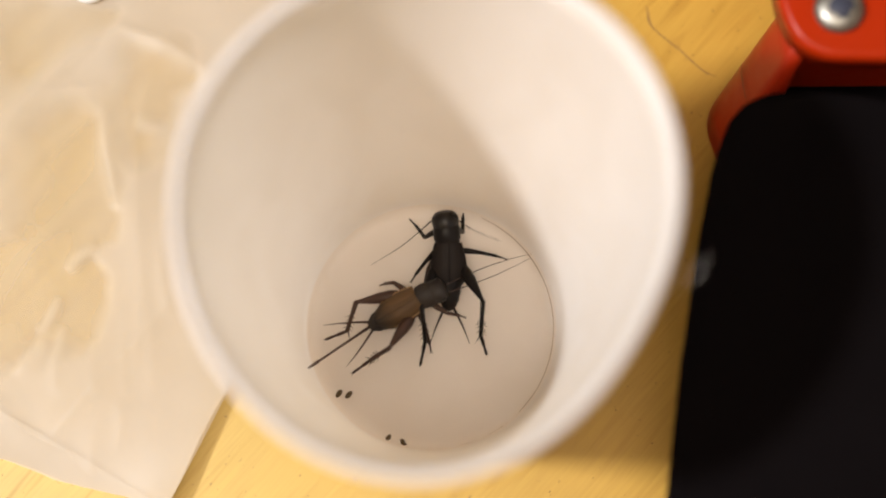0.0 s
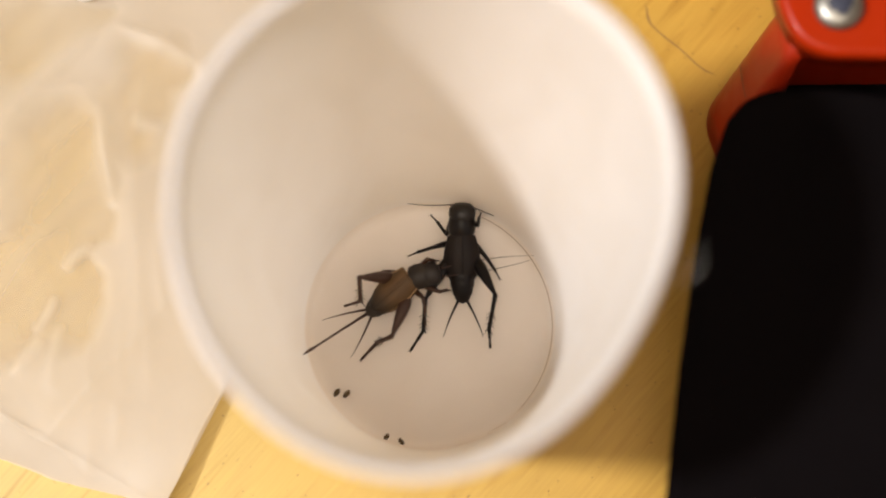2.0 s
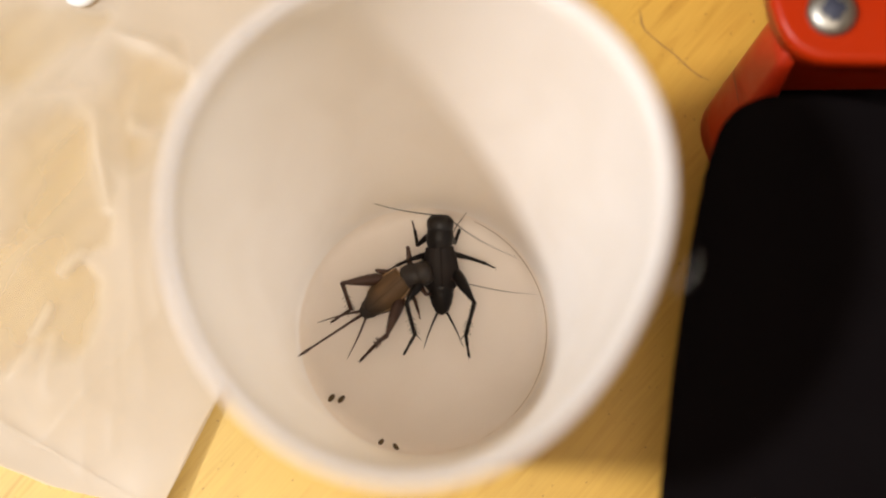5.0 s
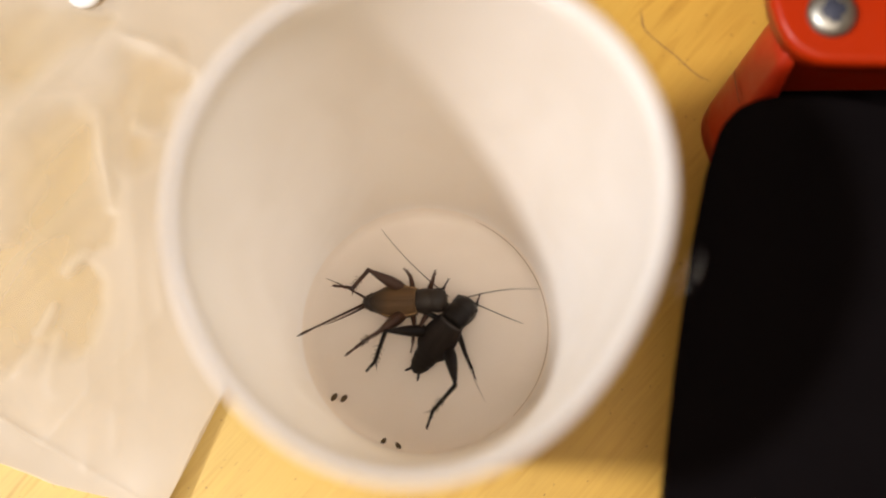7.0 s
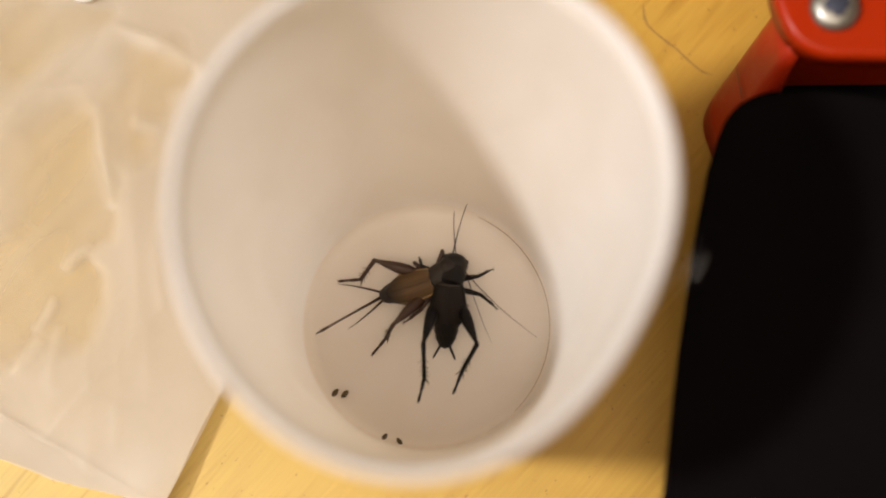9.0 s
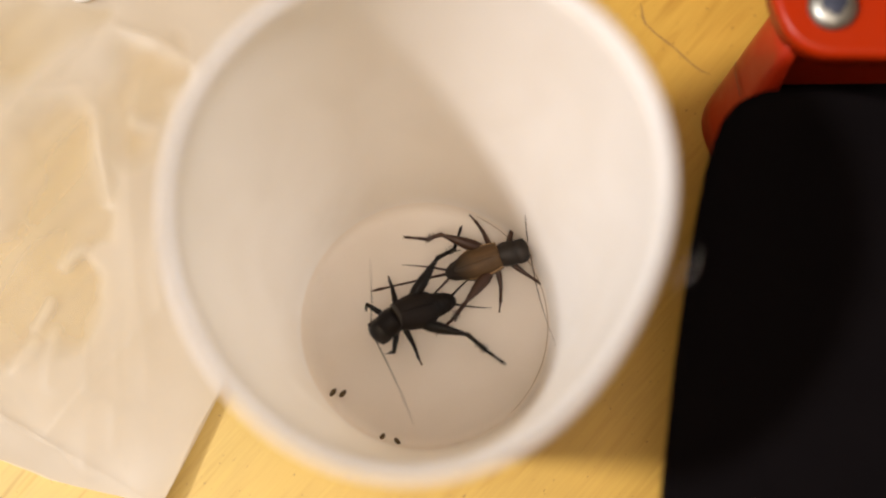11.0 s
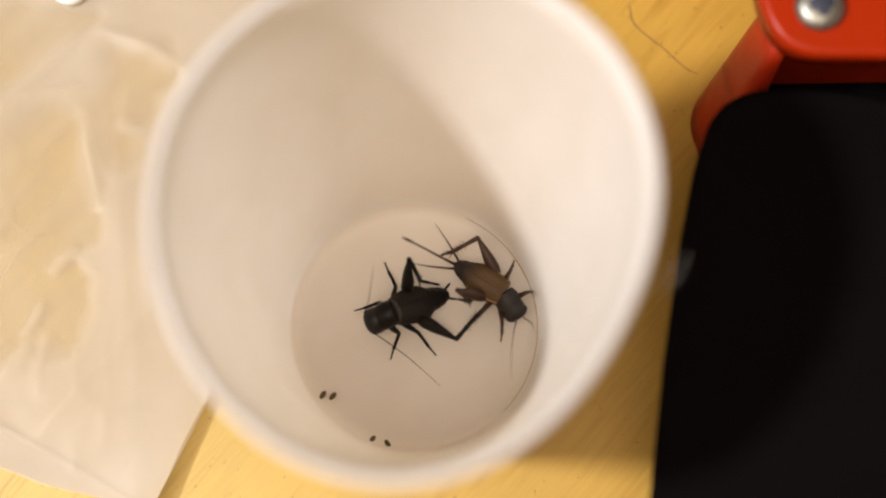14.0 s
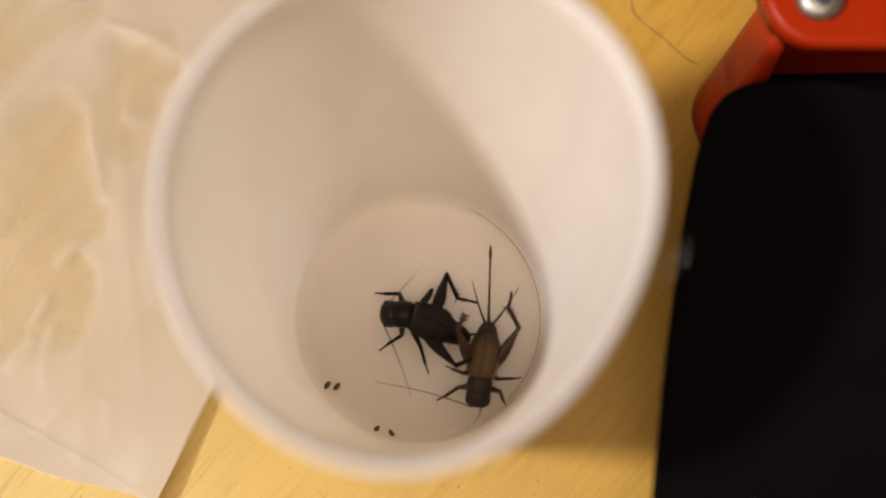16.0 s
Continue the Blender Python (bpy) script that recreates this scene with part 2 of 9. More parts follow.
def rounded(corners, steps=8):
    """An outline through corners (x, y, radius), each rounded with its radius."""
    out = []
    n = len(corners)
    for i, (x, y, r) in enumerate(corners):
        p = Vector((x, y))
        a = (Vector(corners[i - 1][:2]) - p).normalized()
        b = (Vector(corners[(i + 1) % n][:2]) - p).normalized()
        if r <= 0:
            out.append((x, y))
            continue
        for k in range(steps + 1):
            s = k / steps
            out.append(tuple(p + a * r * (1 - s) ** 2 + b * r * s ** 2))
    return out


# ---- the room ----
TABLE_Z = -0.004


def box(name, lo, hi, material, bevel=0.0):
    bm = bmesh.new()
    bmesh.ops.create_cube(bm, size=1)
    for v in bm.verts:
        v.co = Vector([(l + h) / 2 + c * (h - l) for c, l, h in zip(v.co, lo, hi)])
    if bevel:
        bmesh.ops.bevel(bm, geom=bm.edges[:], offset=bevel, segments=2, affect="EDGES")
    return flat(mesh_object(name, bm, material))


tagged(box("floor", (-1.9, -1.7, -0.80), (1.9, 1.7, -0.754), FLOOR), "brown wooden floor of the room", "floor", kind="structure")
tagged(box("ceiling", (-1.9, -1.7, 1.78), (1.9, 1.7, 1.86), CEILING), "plain white ceiling", "ceiling", kind="structure")
for nm, lo, hi in (("wall_north", (-1.9, 1.6, -0.754), (1.9, 1.7, 1.78)), ("wall_south", (-1.9, -1.7, -0.754), (1.9, -1.6, 1.78)),
                   ("wall_west", (-1.9, -1.6, -0.754), (-1.8, 1.6, 1.78)), ("wall_east", (1.8, -1.6, -0.754), (1.9, 1.6, 1.78))):
    tagged(box(nm, lo, hi, WALL), "plain cream painted wall", "wall", kind="structure")


def table():
    top = bpy.data.objects.new("table", None)
    scene.collection.objects.link(top)
    top.location = (0.1, 0.05, -0.754)
    tagged(top, "yellow varnished pine worktable with a wide flat top", "table")
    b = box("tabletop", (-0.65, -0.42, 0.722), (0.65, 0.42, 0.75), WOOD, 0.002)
    b.parent = top
    for x in (-0.58, 0.58):
        for y in (-0.35, 0.35):
            leg = box("leg", (x - 0.03, y - 0.03, 0.0), (x + 0.03, y + 0.03, 0.722), WOOD_SIDE, 0.003)
            leg.parent = top
    # a long drying crack in the top
    bm = bmesh.new()
    pts = [Vector(p) for p in ((45.7, 67.4), (45.9, 66.0), (46.0, 64.4), (46.5, 62.9), (48.2, 61.1), (50.3, 59.2), (52.4, 57.5), (54.2, 55.6), (56.0, 53.8), (57.5, 52.6), (59.6, 51.7))]
    left, right = [], []
    for i, p in enumerate(pts):
        d = (pts[min(i + 1, len(pts) - 1)] - pts[max(i - 1, 0)]).normalized()
        w = (0.05, 0.17, 0.24, 0.20, 0.15, 0.20, 0.15, 0.19, 0.15, 0.19, 0.04)[i]
        nrm = Vector((-d.y, d.x)) * w
        left.append(bm.verts.new(((p.x + nrm.x) * MM - 0.1, (p.y + nrm.y) * MM - 0.05, 0.75005)))
        right.append(bm.verts.new(((p.x - nrm.x) * MM - 0.1, (p.y - nrm.y) * MM - 0.05, 0.75005)))
    for i in range(len(pts) - 1):
        bm.faces.new((left[i], left[i + 1], right[i + 1], right[i]))
    part("crack", bm, CRACK, top, "thin dark crack in the wood")
    return top


table()


# ---- the cup ----
def cup():
    sides = 128
    height = 95.0

    def ring(r, z, off=0.0):
        s = max(0.0, z / height)
        bend = s ** 1.6
        pts = []
        for k in range(sides):
            a = 2 * math.pi * k / sides
            wob = -1.05 * math.cos(2 * a) + 0.78 * math.sin(2 * a) - 0.19 * math.cos(3 * a) + 0.59 * math.sin(3 * a)
            wob -= 0.8 * max(0.0, math.cos(a + 0.85)) ** 4
            wob -= 0.38 * max(0.0, math.cos(a + 0.58)) ** 8
            rr = r + off + bend * wob
            pts.append(((0.5 + 0.15 * s + rr * math.cos(a)) * MM, (-0.45 + 2.55 * s + rr * math.sin(a)) * MM, z * MM))
        return pts

    def wall_r(z):
        return 24.6 + (36.45 - 24.6) * (z / height)

    thing = new("cup")
    tagged(thing, "tall white translucent plastic cup with a rolled lip", "cup")
    rings = [ring(0.01, 0.0), ring(10, 0.0), ring(20, 0.0), ring(21.8, 0.0), ring(22.6, 0.12), ring(23.3, 0.4), ring(23.9, 0.87), ring(24.45, 1.8), ring(24.9, 3.4)]
    for z in (6, 12, 20, 28, 36, 44, 52, 60, 68, 76, 84, 90, 93):
        rings.append(ring(wall_r(z), z))
    for z in (93, 90, 84, 70, 55, 40, 25, 12, 4, -1.0, -3.6):
        rings.append(ring(wall_r(max(z, 0)), z, 0.7))
    rings += [ring(24.9, -3.95), ring(24.3, -3.95), ring(24.1, -3.6), ring(24.0, -1.2), ring(22.0, -0.9), ring(0.01, -0.9)]
    body = part("body", loft(rings, True), CUP, thing)
    body.data.materials.append(CUP_SKIN)
    body.data.materials.append(CUP_BASE_WARM)
    for p in body.data.polygons:
        if 22 * sides <= p.index < 30 * sides:
            p.material_index = 1
        elif p.index < 7 * sides:
            p.material_index = 2
    # thin weld line round the floor, its shaded gap painted brown, fading one side
    bm = bmesh.new()
    inner, outer = [], []
    for k in range(121):
        f = k / 120
        a = math.radians(-125 + 190 * f)
        wd = 0.20 * math.sin(math.pi * f) ** 0.5 * (0.75 + 0.35 * noise.noise(Vector((f * 14, 2, 1)))) + 0.015
        for r, line in ((24.02 - wd, inner), (24.06, outer)):
            z = 0.89 + (r - 23.9) * (1.69 if r > 23.9 else 0.78)
            line.append(bm.verts.new(((0.5 + r * math.cos(a)) * MM, (-0.45 + r * math.sin(a)) * MM, z * MM)))
    for k in range(120):
        bm.faces.new((inner[k], outer[k], outer[k + 1], inner[k + 1]))
    part("weld_line", bm, SEAM, thing, "thin brown weld line")
    # the rolled lip
    lip = []
    for k in range(24):
        a = 2 * math.pi * k / 24
        lip.append(ring(wall_r(94) + 0.74 + 0.80 * math.cos(a), 93.8 + 0.80 * math.sin(a)))
    bm = loft(lip + lip[:1], False)
    bmesh.ops.remove_doubles(bm, verts=bm.verts[:], dist=1e-7)
    part("lip", bm, LIP_DIMMED, thing, "rolled white lip")
    # a small white sliver added beside the lip for a blurred pale spot
    bm = limb([(36.9, -9.6, 93.8, 0.05, 0.05), (37.8, -8.9, 94.6, 0.07, 0.07), (38.5, -8.1, 95.4, 0.08, 0.08), (39.0, -7.2, 95.9, 0.11, 0.11),
               (39.3, -6.3, 96.2, 0.13, 0.12), (39.4, -5.5, 96.3, 0.10, 0.10), (39.4, -4.8, 96.2, 0.05, 0.05)], 12)
    part("lip_sliver", bm, CUP, thing, "small white sliver at the lip")
    return thing


cup()


def dropping(x, y, turn):
    bm = bmesh.new()
    bmesh.ops.create_icosphere(bm, subdivisions=3, radius=1)
    for v in bm.verts:
        k = 1 + 0.12 * noise.noise(v.co * 1.7 + Vector((x, y, 0)))
        v.co = Vector((v.co.x * 0.92, v.co.y * 0.47, v.co.z * 0.46)) * k * MM
    ob = mesh_object("dropping", bm, DROPPING)
    ob.matrix_world = pose(x * MM, y * MM, 0.52 * MM, 0, 0, turn)
    return tagged(ob, "tiny dark brown oval dropping on the cup floor", "dropping", "droppings in the cup")


for x, y, turn in ((-17.7, -13.4, 52), (-15.8, -13.7, 48), (-8.2, -22.3, 56), (-5.2, -23.2, -60)):
    dropping(x, y, turn)


# ---- the red and black tool ----
def tool():
    thing = new("hand_tool")
    tagged(thing, "red metal hand tool with a black moulded grip", "tool")
    part("grip", slab(rounded([(40.7, -37, 0), (34.2, -90, 5), (130, -95, 8), (126, 24, 10), (85.8, 34.2, 2), (79.0, 35.6, 2), (71.9, 36.3, 2), (65.8, 36.3, 1.5), (61.7, 35.8, 1.5), (57.6, 34.1, 1.5), (54.5, 30.7, 1.5), (52.6, 26.0, 1.5), (51.0, 21.1, 0), (48.0, 8.2, 0), (44.1, -13.3, 0)], 4), 4, 38, 2.4, 5, 9.0), BLACK, thing, "matt black moulded grip")
    low = rounded([(59.4, 32.0, 4), (66.0, 33.0, 1.5), (67.0, 47.0, 1.5), (112, 47, 4), (112, 85, 4), (88.4, 85, 4), (56.2, 42.8, 5)])
    high = rounded([(66.4, 43.4, 1.6), (69.0, 43.2, 1.0), (70.0, 51.0, 1.0), (112, 51, 2), (112, 89, 4), (93, 89, 4), (66.2, 53.0, 3)])
    rings = []
    for k in range(9):
        f = k / 8
        rings.append([((a[0] + (b[0] - a[0]) * f) * MM, (a[1] + (b[1] - a[1]) * f) * MM, (-4 + 40.5 * f) * MM) for a, b in zip(low, high)])
    # the deep shade under the top plate is put into this black floor
    part("shaded_recess_floor", slab(rounded([(65, 31, 1), (111, 31, 1), (111, 50, 1), (68, 50, 1)]), -4, 2, 0.6, 2), BLACK, thing, "recess floor, black in place of shade")
    part("housing", loft(rings), RED_SHEEN, thing, "deep red cast housing with sloping sides")
    bm = limb([(61.40, 48.6, 14.2, 0.04, 0.2), (61.24, 47.46, 14.1, 0.13, 0.25), (61.12, 46.2, 14.8, 0.13, 0.25), (61.20, 44.76, 15.4, 0.13, 0.25), (61.40, 42.78, 15.6, 0.13, 0.25), (61.60, 40.9, 15.9, 0.1, 0.2)], 6)
    part("mould_line", bm, DARK_GAP, thing, "thin dark mould line")
    part("top_plate", slab(rounded([(67.0, 40.8, 7.5), (125, 39.0, 2), (125, 92, 4), (68.6, 92, 4), (62.8, 53.5, 5)]), 36, 42, 1.5, 5), RED, thing, "glossy bright red top plate")
    # screw head with a cross recess
    rings = []
    for r, z in ((4.55, 42.0), (4.6, 42.6), (4.3, 43.3), (3.5, 43.9), (2.6, 44.2)):
        rings.append([((74.0 + r * math.cos(2 * math.pi * k / 32)) * MM, (49.6 + r * math.sin(2 * math.pi * k / 32)) * MM, z * MM) for k in range(32)])
    screw = part("screw", loft(rings), STEEL, thing, "worn steel cross-head screw")
    bm = slab([(73.2, 47.4), (74.8, 47.4), (75.2, 48.4), (76.2, 48.8), (76.2, 50.4), (75.2, 50.8), (74.8, 51.8), (73.2, 51.8), (72.8, 50.8), (71.8, 50.4), (71.8, 48.8), (72.8, 48.4)], 44.0, 44.26, 0.02, 1)
    bmesh.ops.rotate(bm, cent=Vector((74.0 * MM, 49.6 * MM, 0)), matrix=Matrix.Rotation(0.2, 3, "Z"), verts=bm.verts[:])
    part("cross_recess", bm, BLUE_GAP, screw, "dark cross recess")
    return thing


tool()


# ---- the crumpled bag ----
BAG_CORNER, BAG_UP, BAG_OUT = Vector((-51.0, -35.5)), Vector((0.438, 0.899)), Vector((-0.957, 0.287))


# creases: from, to, height and half width in millimetres
BAG_FOLDS = (((-64.8, 47), (-63.3, 24), 1.26, 1.43), ((-63.5, 64), (-47, 53), 1.08, 1.98), ((-88, 38), (-61, 64), 1.08, 2.42),
             ((-54, 25), (-50, 2), 0.81, 1.65), ((-57.2, 16), (-58.9, -9), 0.385, 1.22), ((-59.7, 6), (-59.4, -14), 0.275, 0.94),
             ((-74.0, 7), (-76.2, -1), 0.385, 0.81), ((-66.9, -2), (-65.0, -13), 0.33, 0.94), ((-71.8, 1), (-73.8, -13), 0.33, 1.08),
             ((-66.5, 17.5), (-71.4, 11), 0.44, 1.08), ((-75.5, -2), (-82.0, -8.5), 0.44, 1.22), ((-90, -10), (-83.2, -16.1), 0.495, 1.35),
             ((-84.5, -15.0), (-71.0, -24.2), 0.495, 1.22), ((-73.5, -22.4), (-63.5, -30.2), 0.495, 0.94), ((-66, -25), (-64.6, -30), 0.385, 0.81),
             ((-80, 47), (-66, 52), 0.54, 1.32), ((-59, 44), (-52, 40), 0.33, 1.35), ((-62, -14), (-60, -24), 0.315, 1.32))


# where the film clings to the sheet below and shows the wood
BAG_CLING = (((-80.9, 41.0), (-71.4, 44.1), (-66.2, 43.2), (-63.4, 29.1), (-63.9, 18.6), (-68.8, 14.6), (-79.9, 15.6), (-83.5, 26.9)),
             ((-80.5, 22.0), (-70.5, 20.0), (-66.2, 5.9), (-68.3, -0.4), (-74.5, -2.7), (-79.3, 0.5)),
             ((-63.5, 48.2), (-59.7, 57.4), (-50.8, 57.3), (-48.8, 53.9), (-54.5, 40.6), (-58.4, 36.5), (-62.5, 39.8)),
             ((-89.2, 68.2), (-64.8, 65.1), (-74.2, 54.2), (-82.9, 50.9), (-88.3, 48.8)),
             ((-99, 22), (-84.8, 18.8), (-78.5, 16.5), (-77.5, 2.7), (-82.5, -6.2), (-98.0, -9)))


def clings(x, y):
    """How far a spot of the film clings: 1 inside a clinging patch, falling to 0 outside its edge."""
    best = 0.0
    for k, patch in enumerate(BAG_CLING):
        inside, near = False, 1e9
        for (ax, ay), (bx, by) in zip(patch, patch[1:] + patch[:1]):
            if (ay > y) != (by > y) and x < ax + (y - ay) * (bx - ax) / (by - ay):
                inside = not inside
            ex, ey = bx - ax, by - ay
            f = max(0.0, min(1.0, ((x - ax) * ex + (y - ay) * ey) / (ex * ex + ey * ey)))
            near = min(near, math.hypot(x - ax - f * ex, y - ay - f * ey))
        d = (near if inside else -near) + 1.8 + 3.0 * noise.noise(Vector((x * 0.13, y * 0.13, k)))
        middle = sum(q[0] for q in patch) / len(patch)
        width = 3.4 - 2.0 * max(-1.0, min(1.0, (x - middle) / 6.0)) + 1.2 * noise.noise(Vector((x * 0.07, y * 0.07, k + 5)))
        best = max(best, max(0.0, min(1.0, 0.5 + d / (2 * width))))
    return best


def bag_sheet(lift, seed, u_long, v_long, hem, wave):
    """A sheet of film spread from the bag's corner; hem: how far its free edges stand off the table (millimetres)."""
    n, m = 190, 140
    bm = bmesh.new()
    grid, clinging = [], []
    for i in range(n + 1):
        row_ = []
        for j in range(m + 1):
            a, b = i / n, j / m
            u, v = u_long(b) * a, v_long * b
            q = BAG_CORNER + BAG_UP * u + BAG_OUT * v
            q += BAG_OUT * (0.35 * noise.noise(Vector((u * 0.09, seed, 1))) * (1 - b))
            q += BAG_UP * ((0.9 * noise.noise(Vector((v * 0.07, seed, 5))) + 0.3 * noise.noise(Vector((v * 0.3, seed, 8)))) * (1 - a))
            p = Vector((q.x * 0.024, q.y * 0.024, seed))
            warp = p + 0.6 * Vector((noise.noise(p * 1.1), noise.noise(p * 1.1 + Vector((7, 3, 1))), 0))
            hills = noise.noise(warp * 0.9) * 0.5 + 0.5
            fold = 1 - abs(noise.noise(Vector((p.x * 1.3 + p.y * 0.5, (p.y - p.x) * 0.35, seed + 3)))) * 3.2
            fold2 = 1 - abs(noise.noise(Vector((p.y * 1.5 - p.x * 0.7, (p.y + p.x) * 0.3, seed + 6)))) * 4.0
            hold = clings(q.x, q.y)
            z = lift + (1 - 0.15 * hold) * wave * (0.8 * hills + 0.30 * max(0, fold) ** 2 + 0.22 * max(0, fold2) ** 2)
            for (ax, ay), (bx, by), ridge, half in BAG_FOLDS:
                d = Vector((bx - ax, by - ay))
                f = max(0.0, min(1.0, ((q.x - ax) * d.x + (q.y - ay) * d.y) / d.length_squared))
                sway = half * 0.8 * math.sin(3.0 * f + ax)
                off = math.hypot(q.x - ax - f * d.x + sway * d.y / d.length, q.y - ay - f * d.y - sway * d.x / d.length)
                swell = (4 * f * (1 - f)) ** 0.7
                hold *= 1 - 0.9 * swell * math.exp(-(off / (1.1 * half)) ** 2)
                z += ridge * swell * math.exp(-off / half)
            clinging.append(hold * (0.85 + 0.25 * noise.noise(Vector((p.x * 1.2 + p.y * 2.0, (p.y - p.x) * 6.0, 4)))))
            side_ = math.exp(-v / 9.0)
            front = math.exp(-u / 7.0) * (1 - side_)
            stand = hem * (1.0 - 0.35 * min(1, u / 30)) + 0.25 * noise.noise(Vector((u * 0.15, 3, seed)))
            z = z * (1 - side_) + (lift * 0.4 + stand) * side_
            z = z * (1 - front) + (0.4 + lift * 0.3) * front
            row_.append(bm.verts.new((q.x * MM, q.y * MM, TABLE_Z + max(0.25, z) * MM)))
        grid.append(row_)
    for i in range(n):
        for j in range(m):
            bm.faces.new((grid[i][j], grid[i + 1][j], grid[i + 1][j + 1], grid[i][j + 1]))
    layer = bm.verts.layers.float.new("cling")
    for v, hold in zip(bm.verts, clinging):
        v[layer] = hold
    return bm


def bag():
    thing = new("plastic_bag")
    tagged(thing, "crumpled milky translucent plastic bag lying flat", "plastic bag")
    part("lower_sheet", bag_sheet(0.5, 2.3, lambda b: 150, 110, 3.8, 1.6), BAG, thing)
    part("upper_sheet", bag_sheet(2.0, 5.7, lambda b: 150, 110, 5.0, 3.4), BAG, thing)
    part("folded_hem", bag_sheet(2.2, 5.7, lambda b: 0.3 + 26.0 * b, 110, 5.1, 3.4), BAG, thing, "folded milky hem of the bag")
    return thing


bag()


def bead():
    """A white blob for a plastic crumple's highlight, just in view beyond the bag."""
    rings = []
    for r, z in ((1.9, -0.6), (2.4, 0.0), (2.6, 0.8), (2.5, 1.6), (2.0, 2.2), (1.2, 2.6), (0.9, 2.5), (0.05, 2.5)):
        rings.append([((-69.2 + 1.3 * r * math.cos(2 * math.pi * k / 32)) * MM, (69.8 + r * math.sin(2 * math.pi * k / 32)) * MM, z * MM) for k in range(32)])
    ob = mesh_object("plastic_highlight", loft(rings), HIGHLIGHT_WHITE)
    return tagged(ob, "small white blob for the highlight on a plastic crumple", "bead")


bead()


# ---- the crickets ----
def cricket(name, label, male):
    """A cricket with its head towards +x; the origin lies where the neck shield meets the wing covers."""
    s = 0.96 if male else 0.88
    skin = CHITIN if male else CHITIN_BROWN
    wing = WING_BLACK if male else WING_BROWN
    thing = new(name)
    tagged(thing, label, "cricket", "crickets in the cup")
    parts = {}
    back = 13.2 if male else 11.2
    w = 3.25 if male else 3.1
    # abdomen
    st = []
    shape = ((0.0, 0.70), (0.06, 0.84), (0.2, 0.95), (0.4, 1.0), (0.6, 0.93), (0.75, 0.80), (0.86, 0.66), (0.94, 0.47), (0.985, 0.26), (1.0, 0.05))
    for i in range(37):
        f = i / 36
        k = float(np.interp(f, [q[0] for q in shape], [q[1] for q in shape])) * (1.0 - 0.045 * (i % 4 == 0))
        st.append((-back * f, 0, -0.5 - 0.5 * f, w * 0.86 * k, w * 0.68 * k))
    part("abdomen", limb(st, 20), skin if male else CHITIN_SOFT, thing, "dark ringed abdomen")
    # wing covers: two curved shells that overlap along the back
    long = back * (0.63 if male else 0.86)
    for side in (1, -1):
        bm = bmesh.new()
        rows = []
        nx, na = 22, 12
        for i in range(nx + 1):
            f = i / nx
            x = 0.2 - long * f
            if male:
                width = w * (0.82 + 0.30 * math.sin(math.pi * 0.5 * min(1, f * 1.5))) * (1 - max(0, f - 0.72) ** 2 * 3.6)
            else:
                width = w * (0.84 + 0.21 * math.sin(math.pi * min(1, f * 1.05) ** 0.9)) * (1 - max(0, f - 0.55) ** 2.2 * 3.2)
            high = w * 0.80 * (1 - 0.35 * max(0, f - 0.55) * 1.5)
            row_ = []
            for j in range(na + 1):
                a = math.radians(95 - 112 * j / na)
                ridge = 0.05 * math.sin(j * 2.6 + 0.4 * math.sin(f * 9)) * 0.5 + (0.03 if j % 3 == 0 else 0)
                r = 1.0 + ridge * 0.5
                y = math.cos(a) * width * r
                z = math.sin(a) * high * r - 0.45 - 0.55 * f * (back / 13.2)
                row_.append((x, side * y, z + (0.06 if side < 0 else 0.09)))
            rows.append(row_)
        outer = [[bm.verts.new(Vector(p) * MM) for p in r] for r in rows]
        inner = [[bm.verts.new((p[0] * MM, p[1] * 0.955 * MM, (p[2] - 0.10) * MM)) for p in r] for r in rows]
        for i in range(nx):
            for j in range(na):
                bm.faces.new((outer[i][j], outer[i + 1][j], outer[i + 1][j + 1], outer[i][j + 1]))
                bm.faces.new((inner[i][j + 1], inner[i + 1][j + 1], inner[i + 1][j], inner[i][j]))
            for j in (0, na):
                bm.faces.new((outer[i][j], inner[i][j], inner[i + 1][j], outer[i + 1][j]))
        for i in (0, nx):
            for j in range(na):
                bm.faces.new((outer[i][j], outer[i][j + 1], inner[i][j + 1], inner[i][j]))
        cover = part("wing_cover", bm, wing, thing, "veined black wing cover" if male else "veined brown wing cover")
        # pale vein along the bend of the cover
        rail = []
        for i in range(0, nx - 5):
            p = rows[i][8]
            q = rows[i][7]
            thick = (0.10 if male else 0.17) * (1 - 0.7 * i / nx)
            rail.append((p[0], (p[1] + q[1]) / 2 * 1.015, (p[2] + q[2]) / 2 + 0.03, thick, 0.08))
        part("wing_vein", limb(rail, 6), WING_EDGE if not male else WING_BLACK, cover, "golden edge vein" if not male else "")
    # pale collar between shield and wings
    collar = []
    for x, k in ((-0.30, 0.78), (-0.15, 0.82), (0.1, 0.81), (0.25, 0.74)):
        collar.append((x, 0, -0.30, w * k, w * 0.80 * k))
    part("collar", limb(collar, 20), WING_EDGE if not male else COLLAR, thing, "pale narrow collar")
    # neck shield
    broad = 0.93 if male else 0.95
    st = []
